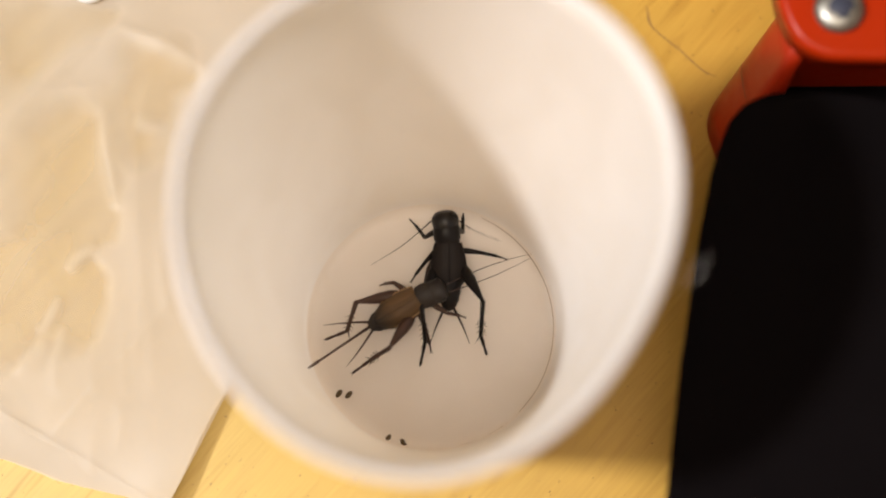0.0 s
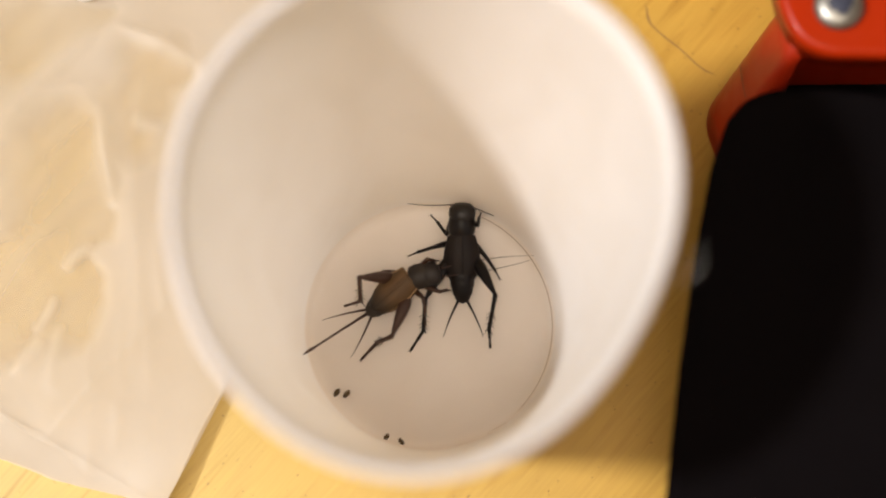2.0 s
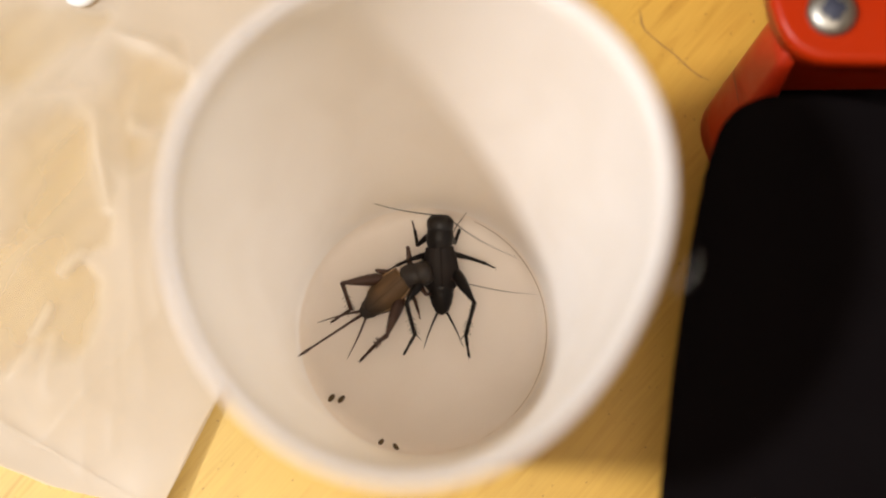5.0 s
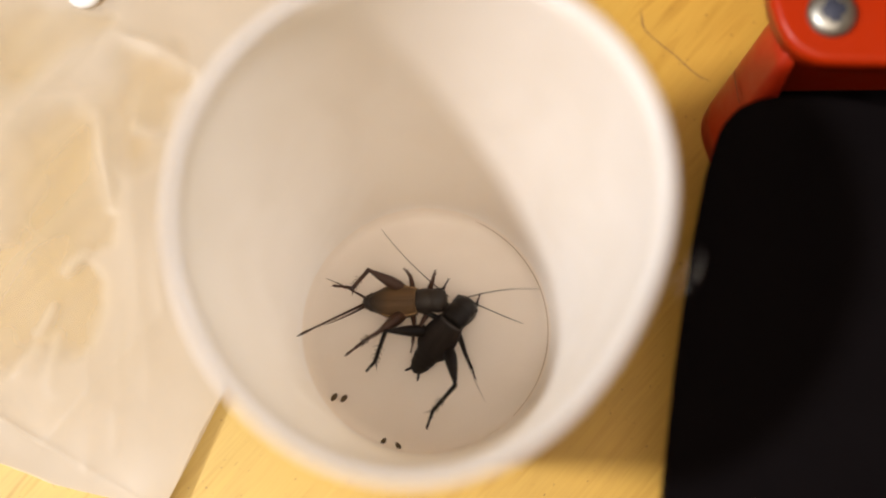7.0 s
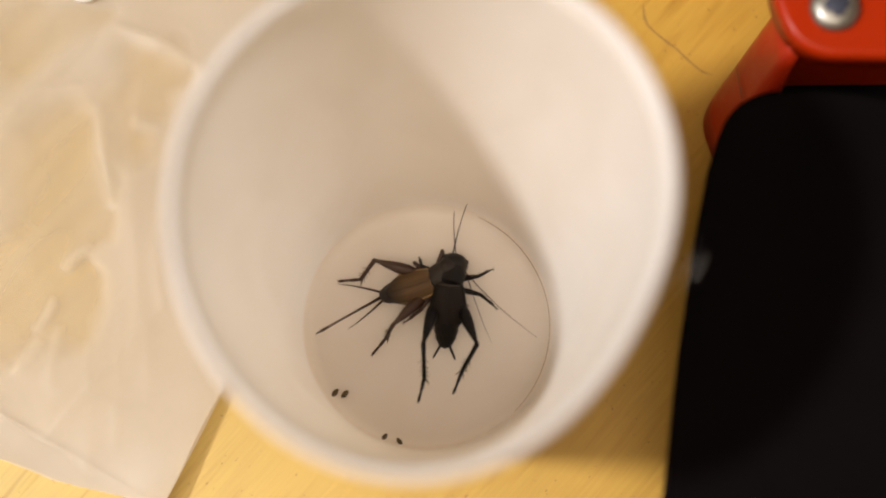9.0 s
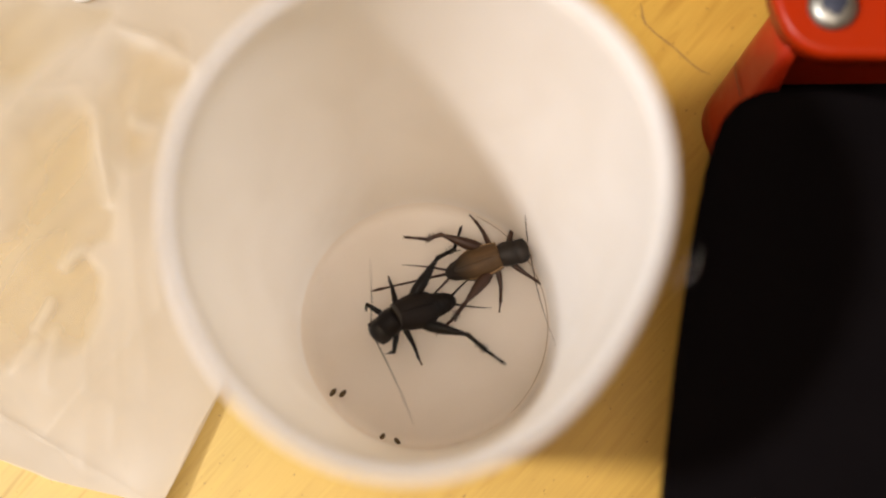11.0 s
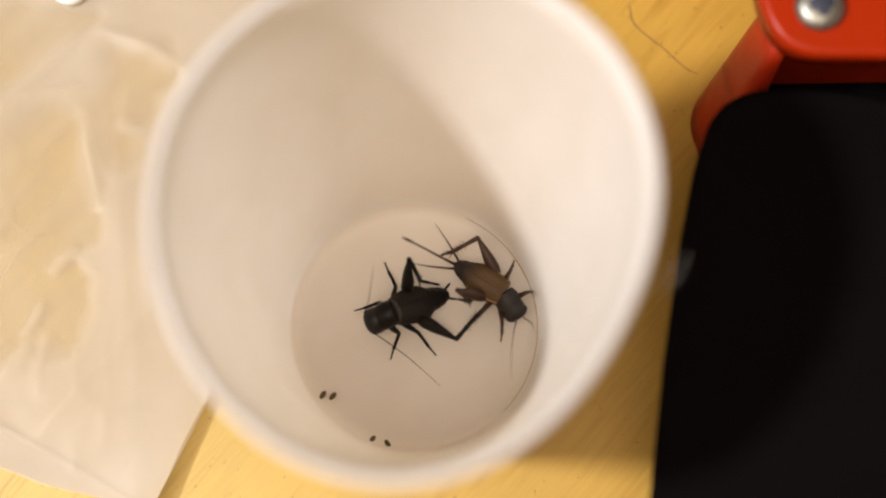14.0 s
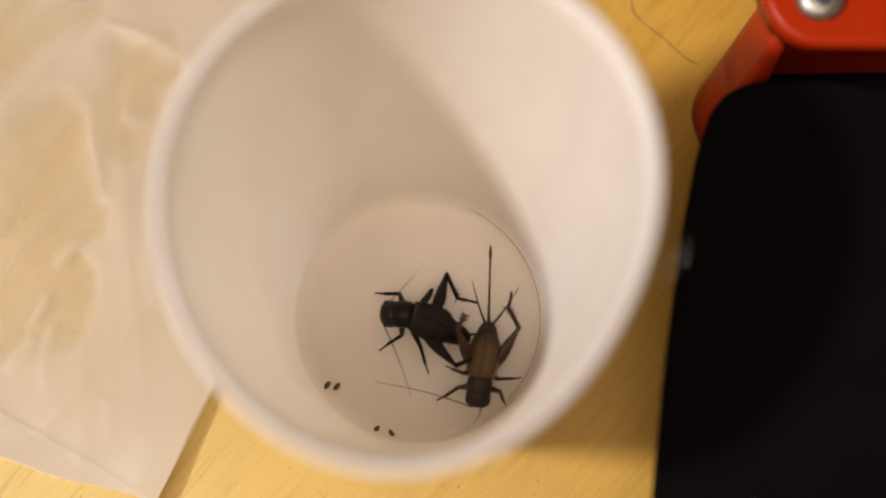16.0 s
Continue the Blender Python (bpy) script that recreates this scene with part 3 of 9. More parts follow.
    for x, y_half, z_half in ((-0.05, 2.2, 2.0), (0.12, 2.5, 2.25), (0.30, 2.72, 2.4), (0.42, 2.66, 2.36), (0.8, 2.86, 2.46), (1.5, 2.98, 2.52), (2.4, 3.0, 2.55), (3.0, 2.94, 2.5), (3.5, 2.82, 2.42), (3.72, 2.84, 2.42), (3.95, 2.6, 2.25), (4.1, 2.3, 2.0)):
        st.append((x * (s if x > 1 else 1), 0, -0.15 * abs(x - 2.2) / 2.2, y_half * s * broad, z_half * s))
    parts["pronotum"] = part("neck_shield", limb(st, 24), CHITIN_SOFT if not male else skin, thing, "broad dull neck shield")
    # head
    st = []
    for k in range(13):
        a = math.pi * k / 12
        st.append((4.75 * s - 2.12 * s * math.cos(a), 0, 0.05 - 0.7 * s * (1 - math.cos(a)) * 0.25, max(0.05, 2.76 * s * math.sin(a) ** 0.56), max(0.05, 2.6 * s * math.sin(a) ** 0.62)))
    head = parts["head"] = part("head", limb(st, 24), CHITIN_HEAD if male else CHITIN_SOFT, thing, "round smooth dark head")
    for side in (1, -1):
        bm = bmesh.new()
        bmesh.ops.create_icosphere(bm, subdivisions=2, radius=0.72 * s * MM)
        for v in bm.verts:
            v.co = Vector((v.co.x * 0.9, v.co.y * 0.7, v.co.z * 1.15)) + Vector((5.5, side * 2.2, 0.5)) * s * MM
        part("eye", bm, CHITIN_HEAD, head, "round black eye")
        bm = limb([(4.8 * s, side * 0.8 * s, -2.2 * s, 0.16, 0.16), (5.3 * s, side * 1.1 * s, -2.7 * s, 0.16, 0.16), (5.6 * s, side * 1.4 * s, -3.1 * s, 0.13, 0.13), (5.7 * s, side * 1.5 * s, -3.3 * s, 0.05, 0.05)], 6)
        part("palp", bm, skin, head)
        # feeler
        ln = 18.0 if male else 20.0
        st = []
        for k in range(25):
            f = k / 24
            st.append((ln * f, side * 0.6 * math.sin(math.pi * f), 0.7 * math.sin(math.pi * f), 0.10 * (1 - f) + 0.022, 0.10 * (1 - f) + 0.022))
        parts["A" + ("L" if side > 0 else "R")] = part("feeler", limb(st, 6), skin, head, "long thread-like feeler")
        # tail feelers
        tx, cl = -back * 0.93, (8.0 if male else 9.0)
        st = []
        for k in range(9):
            f = k / 8
            st.append((tx - cl * f * 0.92, side * (0.7 + cl * f * ((0.50 if male else 0.54) - 0.10 * f)), -1.0 + 0.5 * f, 0.26 * (1 - f) + 0.04, 0.26 * (1 - f) + 0.04))
        part("cercus", limb(st, 6), skin, thing, "thin tapering tail feeler")
    if not male:
        st = [(0, 0, 0, 0.34, 0.30), (4, 0, 0.1, 0.25, 0.25), (9, 0, 0.15, 0.21, 0.22), (13.0, 0, 0.1, 0.20, 0.22), (14.0, 0, 0.1, 0.32, 0.28), (15.1, 0, 0.05, 0.26, 0.2), (16.2, 0, 0, 0.04, 0.04)]
        parts["O"] = part("ovipositor", limb(st, 8), skin, thing, "long straight dark egg-laying tube")
    # legs
    sizes = {"F": (4.0, 5.2), "M": (4.0, 5.6), "H": (9.4, 6.8)} if male else {"F": (3.6, 4.8), "M": (3.6, 5.2), "H": (8.8, 5.9)}
    for leg in "FMH":
        thigh, shin = sizes[leg]
        for side, mark in ((1, "L"), (-1, "R")):
            if leg == "H":
                st = [(0, 0, 0, 0.55, 0.65), (0.5, 0, 0, 0.98, 1.15), (thigh * 0.22, 0, 0.05, 1.22, 1.42), (thigh * 0.42, 0, 0.05, 1.14, 1.32), (thigh * 0.62, 0, 0, 0.88, 1.0), (thigh * 0.80, 0, 0, 0.60, 0.66), (thigh * 0.92, 0, 0, 0.40, 0.46), (thigh, 0, 0, 0.40, 0.44), (thigh + 0.3, 0, 0, 0.2, 0.22)]
            else:
                st = [(-0.5, 0, 0, 0.40, 0.46), (0, 0, 0, 0.56, 0.62), (thigh * 0.4, 0, 0, 0.57, 0.60), (thigh * 0.85, 0, 0, 0.42, 0.42), (thigh, 0, 0, 0.36, 0.36), (thigh + 0.2, 0, 0, 0.17, 0.17)]
            thigh_ob = part("hind_leg" if leg == "H" else ("front_leg" if leg == "F" else "middle_leg"), limb(st, 10), skin, thing, "stout jumping leg" if leg == "H" else "")
            parts[leg + mark] = thigh_ob
            a = shin if leg == "H" else shin * 0.62
            r = 0.46 if leg == "H" else 0.36
            bm = limb([(-0.1, 0, 0, r, r), (0.3, 0, 0, r * 1.05, r * 1.05), (a * 0.5, 0, 0.12, r * 0.85, r * 0.85), (a, 0, 0.05, r * 0.92, r * 0.92), (a + 0.15, 0, 0, r * 0.5, r * 0.5)], 8)

            def tarsus(tb, x0, x1, k):
                """The jointed foot with its two claws."""
                n = x1 - x0
                limb([(x0 - 0.1, 0, 0, k * 0.6, k * 0.6), (x0 + n * 0.45, side * 0.1, 0, k * 0.62, k * 0.62), (x0 + n * 0.5, side * 0.1, 0, k * 0.42, k * 0.42), (x0 + n * 0.9, side * 0.2, 0, k * 0.55, k * 0.5), (x1, side * 0.2, 0, k * 0.25, k * 0.25)], 8, tb)
                for sd in (1, -1):
                    spike(tb, (x1 - 0.1, side * 0.2, 0), (x1 + 0.45, side * 0.2 + sd * 0.4, -0.08), 0.08)
                return tb

            if leg == "H":
                rng = random.Random(3 + side)
                for k in range(4):
                    for sd in (1, -1):
                        x = a * (0.50 + 0.12 * k + rng.uniform(-0.04, 0.04))
                        spike(bm, (x, sd * 0.2, 0.12), (x + rng.uniform(0.5, 0.95), sd * rng.uniform(0.85, 1.25), 0.12 + rng.uniform(0.1, 0.45)), 0.14)
                for sd in (1, -1):
                    spike(bm, (a, sd * 0.2, 0), (a + 1.5, sd * 1.05, 0.1), 0.19)
                    spike(bm, (a, sd * 0.2, -0.1), (a + 1.1, sd * 0.7, -0.25), 0.16)
                parts["H" + mark + "f"] = part("hind_foot", tarsus(bmesh.new(), 0.0, 5.0 if male else 4.7, 0.52), skin, thing, "slim jointed foot with two claws")
            else:
                tarsus(bm, a, shin, 0.30)
            parts[leg + mark + "t"] = part("shin", bm, skin, thigh_ob, "spiny dark shin" if leg == "H" else "")
    return thing, parts


black_cricket, black_cricket_parts = cricket("male_cricket", "black male field cricket standing on the cup floor", True)
brown_cricket, brown_cricket_parts = cricket("female_cricket", "brown-winged female cricket with a long egg-laying tube", False)


# ---- movement ----
def motions():
    # rows: seconds and pose of each cricket, and of each leg, shin and feeler on it
    walk(black_cricket, [
        (0, pose(0.00390, 0.01527, 0.00513, 0, -10.02, 90.33)),
        (0.5, pose(0.00334, 0.01481, 0.00513, 0, -10.24, 93.8)),
        (1, pose(0.00307, 0.01406, 0.00513, 0, -10.15, 88.45)),
        (1.5, pose(0.00493, 0.01452, 0.00515, 0, -10.21, 83.73)),
        (2, pose(0.00684, 0.01641, 0.00515, 0, -11.88, 90.49)),
        (2.5, pose(0.00556, 0.01634, 0.00513, 0, -11.59, 92.77)),
        (3, pose(0.00573, 0.01645, 0.00515, 0, -11.24, 89.07)),
        (3.5, pose(0.00500, 0.01607, 0.00514, 0, -11.08, 89.47)),
        (4, pose(0.00437, 0.01577, 0.00515, 0, -11.08, 93)),
        (6.5, pose(0.00331, 0.00696, 0.00683, 0, -22.09, 74.88)),
        (7, pose(0.00515, -0.00007, 0.00697, 0, -27.18, 49.97)),
        (7.5, pose(0.00883, 0.00315, 0.00702, 0, -21.85, 60.42)),
        (8, pose(0.00428, 0.00217, 0.00696, 0, -23.64, 69.16)),
        (8.5, pose(0.00336, 0.00178, 0.00414, 0, -5.34, 81.32)),
        (9, pose(0.00480, 0.00658, 0.00684, 0, -24.34, 85.04)),
        (9.8, pose(0.00214, 0.00098, 0.00724, 0, -21.81, 128.1)),
        (10.4, pose(-0.00423, -0.00050, 0.00736, 0, -19.93, 170.58)),
        (10.9, pose(-0.00493, 0.00031, 0.00763, 0, -20.27, -164)),
        (11.5, pose(-0.00378, 0.00004, 0.00776, 0, -18.88, -146.08)),
        (12, pose(-0.00384, -0.00049, 0.00771, 0, -15.75, -143.29)),
        (12.5, pose(-0.00327, -0.00140, 0.00475, 0, -9.35, -133.3)),
        (13, pose(-0.00382, 0.00235, 0.00739, 0, -16.84, -155.01)),
        (13.5, pose(-0.00294, 0.00124, 0.00716, 0, -15.24, -154.28)),
        (14, pose(-0.00319, 0.00184, 0.00715, 0, -27.34, -156.67)),
        (14.5, pose(-0.00180, 0.00168, 0.00694, 0, -18.59, -177.71)),
        (15, pose(-0.00221, 0.00139, 0.00444, 0, -7.13, 177.81)),
        (15.5, pose(-0.00200, 0.00017, 0.00661, 0, -16.98, 176.74)),
        (16, pose(-0.00054, -0.00078, 0.00681, 0, -21.03, 158.22))])
    walk(black_cricket_parts["pronotum"], [
        (0, pose(0.00000, 0.00000, 0.00000, 0, -12.39, 6.41)),
        (0.5, pose(0.00000, 0.00000, 0.00000, 0, -12.78, -2.54)),
        (1, pose(0.00000, 0.00000, 0.00000, 0, -12.94, -0.01)),
        (1.5, pose(0.00000, 0.00000, 0.00000, 0, -10.93, 1.06)),
        (2, pose(0.00000, 0.00000, 0.00000, 0, -10.51, -2.91)),
        (2.5, pose(0.00000, 0.00000, 0.00000, 0, -11.8, -5.24)),
        (3, pose(0.00000, 0.00000, 0.00000, 0, -11.74, 1.23)),
        (3.5, pose(0.00000, 0.00000, 0.00000, 0, -12.5, -0.09)),
        (4, pose(0.00000, 0.00000, 0.00000, 0, -11.99, -6.46)),
        (6.5, pose(0.00000, 0.00000, 0.00000, 0, 35.72, 1.4)),
        (7, pose(0.00000, 0.00000, 0.00000, 0, 47.78, 0.19)),
        (7.5, pose(0.00000, 0.00000, 0.00000, 0, 41.58, 9.81)),
        (8, pose(0.00000, 0.00000, 0.00000, 0, 43.4, -0.35)),
        (8.5, pose(0.00000, 0.00000, 0.00000, 0, 4.23, -8.01)),
        (9, pose(0.00000, 0.00000, 0.00000, 0, 39.48, -11.59)),
        (9.8, pose(0.00000, 0.00000, 0.00000, 1.83, 47.27, 4.46)),
        (10.4, pose(0.00000, 0.00000, 0.00000, 7.88, 44.59, 21.26)),
        (10.9, pose(0.00000, 0.00000, 0.00000, 8.6, 45.13, 22.82)),
        (11.5, pose(0.00000, 0.00000, 0.00000, 0, 36.86, 7.75)),
        (12, pose(0.00000, 0.00000, 0.00000, 0, 38.09, 8.79)),
        (12.5, pose(0.00000, 0.00000, 0.00000, 0, 10.3, 2.93)),
        (13, pose(0.00000, 0.00000, 0.00000, 0, 45.5, -3.13)),
        (13.5, pose(0.00000, 0.00000, 0.00000, 0, 37.08, -9.19)),
        (14, pose(0.00000, 0.00000, 0.00000, 0, 44.32, -1.45)),
        (14.5, pose(0.00000, 0.00000, 0.00000, 0, 32.76, 28.86)),
        (15, pose(0.00000, 0.00000, 0.00000, 0, 9.35, 22.11)),
        (15.5, pose(0.00000, 0.00000, 0.00000, 0, 33.19, 11.32)),
        (16, pose(0.00000, 0.00000, 0.00000, 0, 35.97, 19.32))])
    walk(black_cricket_parts["head"], [
        (0, pose(0.00000, 0.00000, 0.00000, 0, -12.39, 6.41)),
        (0.5, pose(0.00000, 0.00000, 0.00000, 0, -12.78, -2.54)),
        (1, pose(0.00000, 0.00000, 0.00000, 0, -12.94, -0.01)),
        (1.5, pose(0.00000, 0.00000, 0.00000, 0, -10.93, 1.06)),
        (2, pose(0.00000, 0.00000, 0.00000, 0, -10.51, -2.91)),
        (2.5, pose(0.00000, 0.00000, 0.00000, 0, -11.8, -5.24)),
        (3, pose(0.00000, 0.00000, 0.00000, 0, -11.74, 1.23)),
        (3.5, pose(0.00000, 0.00000, 0.00000, 0, -12.5, -0.09)),
        (4, pose(0.00000, 0.00000, 0.00000, 0, -11.99, -6.46)),
        (6.5, pose(0.00000, 0.00000, 0.00000, 0, 35.72, 1.4)),
        (7, pose(0.00000, 0.00000, 0.00000, 0, 47.78, 0.19)),
        (7.5, pose(0.00000, 0.00000, 0.00000, 0, 41.58, 9.81)),
        (8, pose(0.00000, 0.00000, 0.00000, 0, 43.4, -0.35)),
        (8.5, pose(0.00000, 0.00000, 0.00000, 0, 4.23, -8.01)),
        (9, pose(0.00000, 0.00000, 0.00000, 0, 39.48, -11.59)),
        (9.8, pose(0.00000, 0.00000, 0.00000, 1.83, 47.27, 4.46)),
        (10.4, pose(0.00000, 0.00000, 0.00000, 7.88, 44.59, 21.26)),
        (10.9, pose(0.00000, 0.00000, 0.00000, 8.6, 45.13, 22.82)),
        (11.5, pose(0.00000, 0.00000, 0.00000, 0, 36.86, 7.75)),
        (12, pose(0.00000, 0.00000, 0.00000, 0, 38.09, 8.79)),
        (12.5, pose(0.00000, 0.00000, 0.00000, 0, 10.3, 2.93)),
        (13, pose(0.00000, 0.00000, 0.00000, 0, 45.5, -3.13)),
        (13.5, pose(0.00000, 0.00000, 0.00000, 0, 37.08, -9.19)),
        (14, pose(0.00000, 0.00000, 0.00000, 0, 44.32, -1.45)),
        (14.5, pose(0.00000, 0.00000, 0.00000, 0, 32.76, 28.86)),
        (15, pose(0.00000, 0.00000, 0.00000, 0, 9.35, 22.11)),
        (15.5, pose(0.00000, 0.00000, 0.00000, 0, 33.19, 11.32)),
        (16, pose(0.00000, 0.00000, 0.00000, 0, 35.97, 19.32))])
    walk(black_cricket_parts["FL"], [
        (0, pose(0.00260, 0.00230, -0.00080, 0, 50.3, 117.2)),
        (0.25, pose(0.00276, 0.00209, -0.00080, 0.53, -2.49, 118.24)),
        (0.5, pose(0.00293, 0.00188, -0.00079, 0, -55.27, 119.33)),
        (1, pose(0.00285, 0.00200, -0.00078, 0, -63.23, 131.79)),
        (1.5, pose(0.00278, 0.00205, -0.00088, 0, -50.08, 166.32)),
        (1.75, pose(0.00284, 0.00195, -0.00089, 1.99, -0.69, 161.97)),
        (2, pose(0.00290, 0.00185, -0.00090, 0, 48.69, 157.67)),
        (2.25, pose(0.00295, 0.00179, -0.00087, -5.88, -2.11, 145.56)),
        (2.5, pose(0.00300, 0.00173, -0.00084, 0, -52.93, 133.01)),
        (3, pose(0.00279, 0.00206, -0.00084, 0, -55.61, 137.85)),
        (3.5, pose(0.00284, 0.00199, -0.00081, 0, -62.95, 139.86)),
        (3.75, pose(0.00294, 0.00183, -0.00082, -2.25, -1.64, 143.71)),
        (4, pose(0.00304, 0.00167, -0.00083, 0, 59.67, 147.44)),
        (5.25, pose(0.00264, 0.00171, -0.00121, -7.03, 21.94, 125.79)),
        (6.5, pose(0.00223, 0.00176, -0.00158, 0, -15.49, 109.42)),
        (7, pose(0.00213, 0.00127, -0.00209, 0, -12.06, 101.05)),
        (7.5, pose(0.00106, 0.00241, -0.00192, 0, -8.48, 92.85)),
        (8, pose(0.00125, 0.00221, -0.00209, 0, -4.74, 84.59)),
        (8.5, pose(0.00127, 0.00201, -0.00235, -0, -0.96, 76.28)),
        (9, pose(0.00118, 0.00201, -0.00250, 0, 2.75, 67.98)),
        (9.8, pose(0.00062, 0.00210, -0.00282, 17.73, 8.2, 54.78)),
        (10.4, pose(0.00021, 0.00241, -0.00262, 16.2, 8.2, 54.78)),
        (10.9, pose(0.00013, 0.00243, -0.00261, 16.48, 8.2, 54.78)),
        (11.2, pose(0.00055, 0.00229, -0.00264, -7.08, 30.56, 102.63)),
        (11.5, pose(0.00096, 0.00214, -0.00268, 0, 61.58, 163.85)),
        (12, pose(0.00086, 0.00216, -0.00270, 0, 69, 152.11)),
        (12.25, pose(0.00153, 0.00213, -0.00227, -19.61, -1.41, 125.14)),
        (12.5, pose(0.00221, 0.00211, -0.00184, 0, -72, 97.17)),
        (12.75, pose(0.00157, 0.00203, -0.00234, -15.95, -10.59, 126.47)),
        (13, pose(0.00093, 0.00195, -0.00283, 0, 49.99, 149.76)),
        (13.25, pose(0.00123, 0.00187, -0.00276, -21.07, -6.03, 114.06)),
        (13.5, pose(0.00153, 0.00178, -0.00268, 0, -62.91, 73.73)),
        (13.75, pose(0.00123, 0.00188, -0.00275, -19.55, -10.66, 116.03)),
        (14, pose(0.00093, 0.00198, -0.00282, 0, 40.32, 150.82)),
        (14.5, pose(0.00029, 0.00244, -0.00258, -0, 51.04, 142.91)),
        (14.75, pose(0.00085, 0.00259, -0.00219, -9.35, 5.45, 120.05)),
        (15, pose(0.00141, 0.00273, -0.00180, -0, -40, 98.97)),
        (15.25, pose(0.00120, 0.00248, -0.00220, -12.44, 6.28, 125.93)),
        (15.5, pose(0.00099, 0.00224, -0.00260, 0, 52.86, 155.65)),
        (16, pose(0.00054, 0.00231, -0.00266, 0, 55.92, 140.35))])
    walk(black_cricket_parts["FLt"], [
        (0, pose(0.00400, 0.00000, 0.00000, 50.28, 8.45, -66.73)),
        (0.25, pose(0.00400, 0.00000, 0.00000, -2.75, 34.64, -91.97)),
        (0.5, pose(0.00400, 0.00000, 0.00000, -67.48, 27.34, -132.13)),
        (1, pose(0.00400, 0.00000, 0.00000, -55.47, 13.22, -155.74)),
        (1.5, pose(0.00400, 0.00000, 0.00000, -49.03, 29.16, -162.07)),
        (1.75, pose(0.00400, 0.00000, 0.00000, -1.18, 45, -132.22)),
        (2, pose(0.00400, 0.00000, 0.00000, 52, 36.08, -96.45)),
        (2.25, pose(0.00400, 0.00000, 0.00000, -4.13, 34.87, -126.46)),
        (2.5, pose(0.00400, 0.00000, 0.00000, -49.44, 15.14, -142.39)),
        (3, pose(0.00400, 0.00000, 0.00000, -51.81, 12.32, -140.04)),
        (3.5, pose(0.00400, 0.00000, 0.00000, -50.2, 1.67, -144.27)),
        (3.75, pose(0.00400, 0.00000, 0.00000, -6.84, 36.56, -139.08)),
        (4, pose(0.00400, 0.00000, 0.00000, 67.43, 51.33, -93.61)),
        (6.5, pose(0.00400, 0.00000, 0.00000, -17.32, 27.73, -107.87)),
        (7, pose(0.00400, 0.00000, 0.00000, -15.73, 39.6, -101.49)),
        (7.5, pose(0.00400, 0.00000, 0.00000, -13.47, 51.02, -93.88)),
        (8, pose(0.00400, 0.00000, 0.00000, -9.81, 62.22, -82.61)),
        (8.5, pose(0.00400, 0.00000, 0.00000, -2.67, 72.07, -62.02)),
        (9, pose(0.00400, 0.00000, 0.00000, 5.42, 77.52, -19.89)),
        (9.8, pose(0.00400, 0.00000, 0.00000, -4.42, 75.53, -18.25)),
        (10.4, pose(0.00400, 0.00000, 0.00000, -3.32, 76.01, -16.59)),
        (10.65, pose(0.00400, 0.00000, 0.00000, 23.18, 80.97, -63.81)),
        (10.9, pose(0.00400, 0.00000, 0.00000, -14.28, 87.39, -174.38)),
        (11.5, pose(0.00400, 0.00000, 0.00000, 77.68, 53.81, -82.68)),
        (12, pose(0.00400, 0.00000, 0.00000, 82.34, 46.49, -79.52)),
        (12.25, pose(0.00400, 0.00000, 0.00000, -15.47, 50.62, -120.38)),
        (12.5, pose(0.00400, 0.00000, 0.00000, -87.03, 24.32, -128.34)),
        (12.75, pose(0.00400, 0.00000, 0.00000, -14.92, 37.13, -100.26)),
        (13, pose(0.00400, 0.00000, 0.00000, 53.27, 18.42, -77.75)),
        (13.25, pose(0.00400, 0.00000, 0.00000, -1.5, 63.81, -65.33)),
        (13.5, pose(0.00400, 0.00000, 0.00000, -161.56, 56.9, -169.54)),
        (13.75, pose(0.00400, 0.00000, 0.00000, -10.06, 68.76, -70.56)),
        (14, pose(0.00400, 0.00000, 0.00000, 46.31, 27.4, -73.73)),
        (14.5, pose(0.00400, 0.00000, 0.00000, 50.41, 3.27, -72.92)),
        (14.75, pose(0.00400, 0.00000, 0.00000, 7.52, 17.39, -66.24)),
        (15, pose(0.00400, 0.00000, 0.00000, -39, 32.06, -71.99)),
        (15.25, pose(0.00400, 0.00000, 0.00000, 8.66, 27.12, -81.49)),
        (15.5, pose(0.00400, 0.00000, 0.00000, 56.01, 29.88, -91.99)),
        (16, pose(0.00400, 0.00000, 0.00000, 55.8, 4.12, -74.88))])
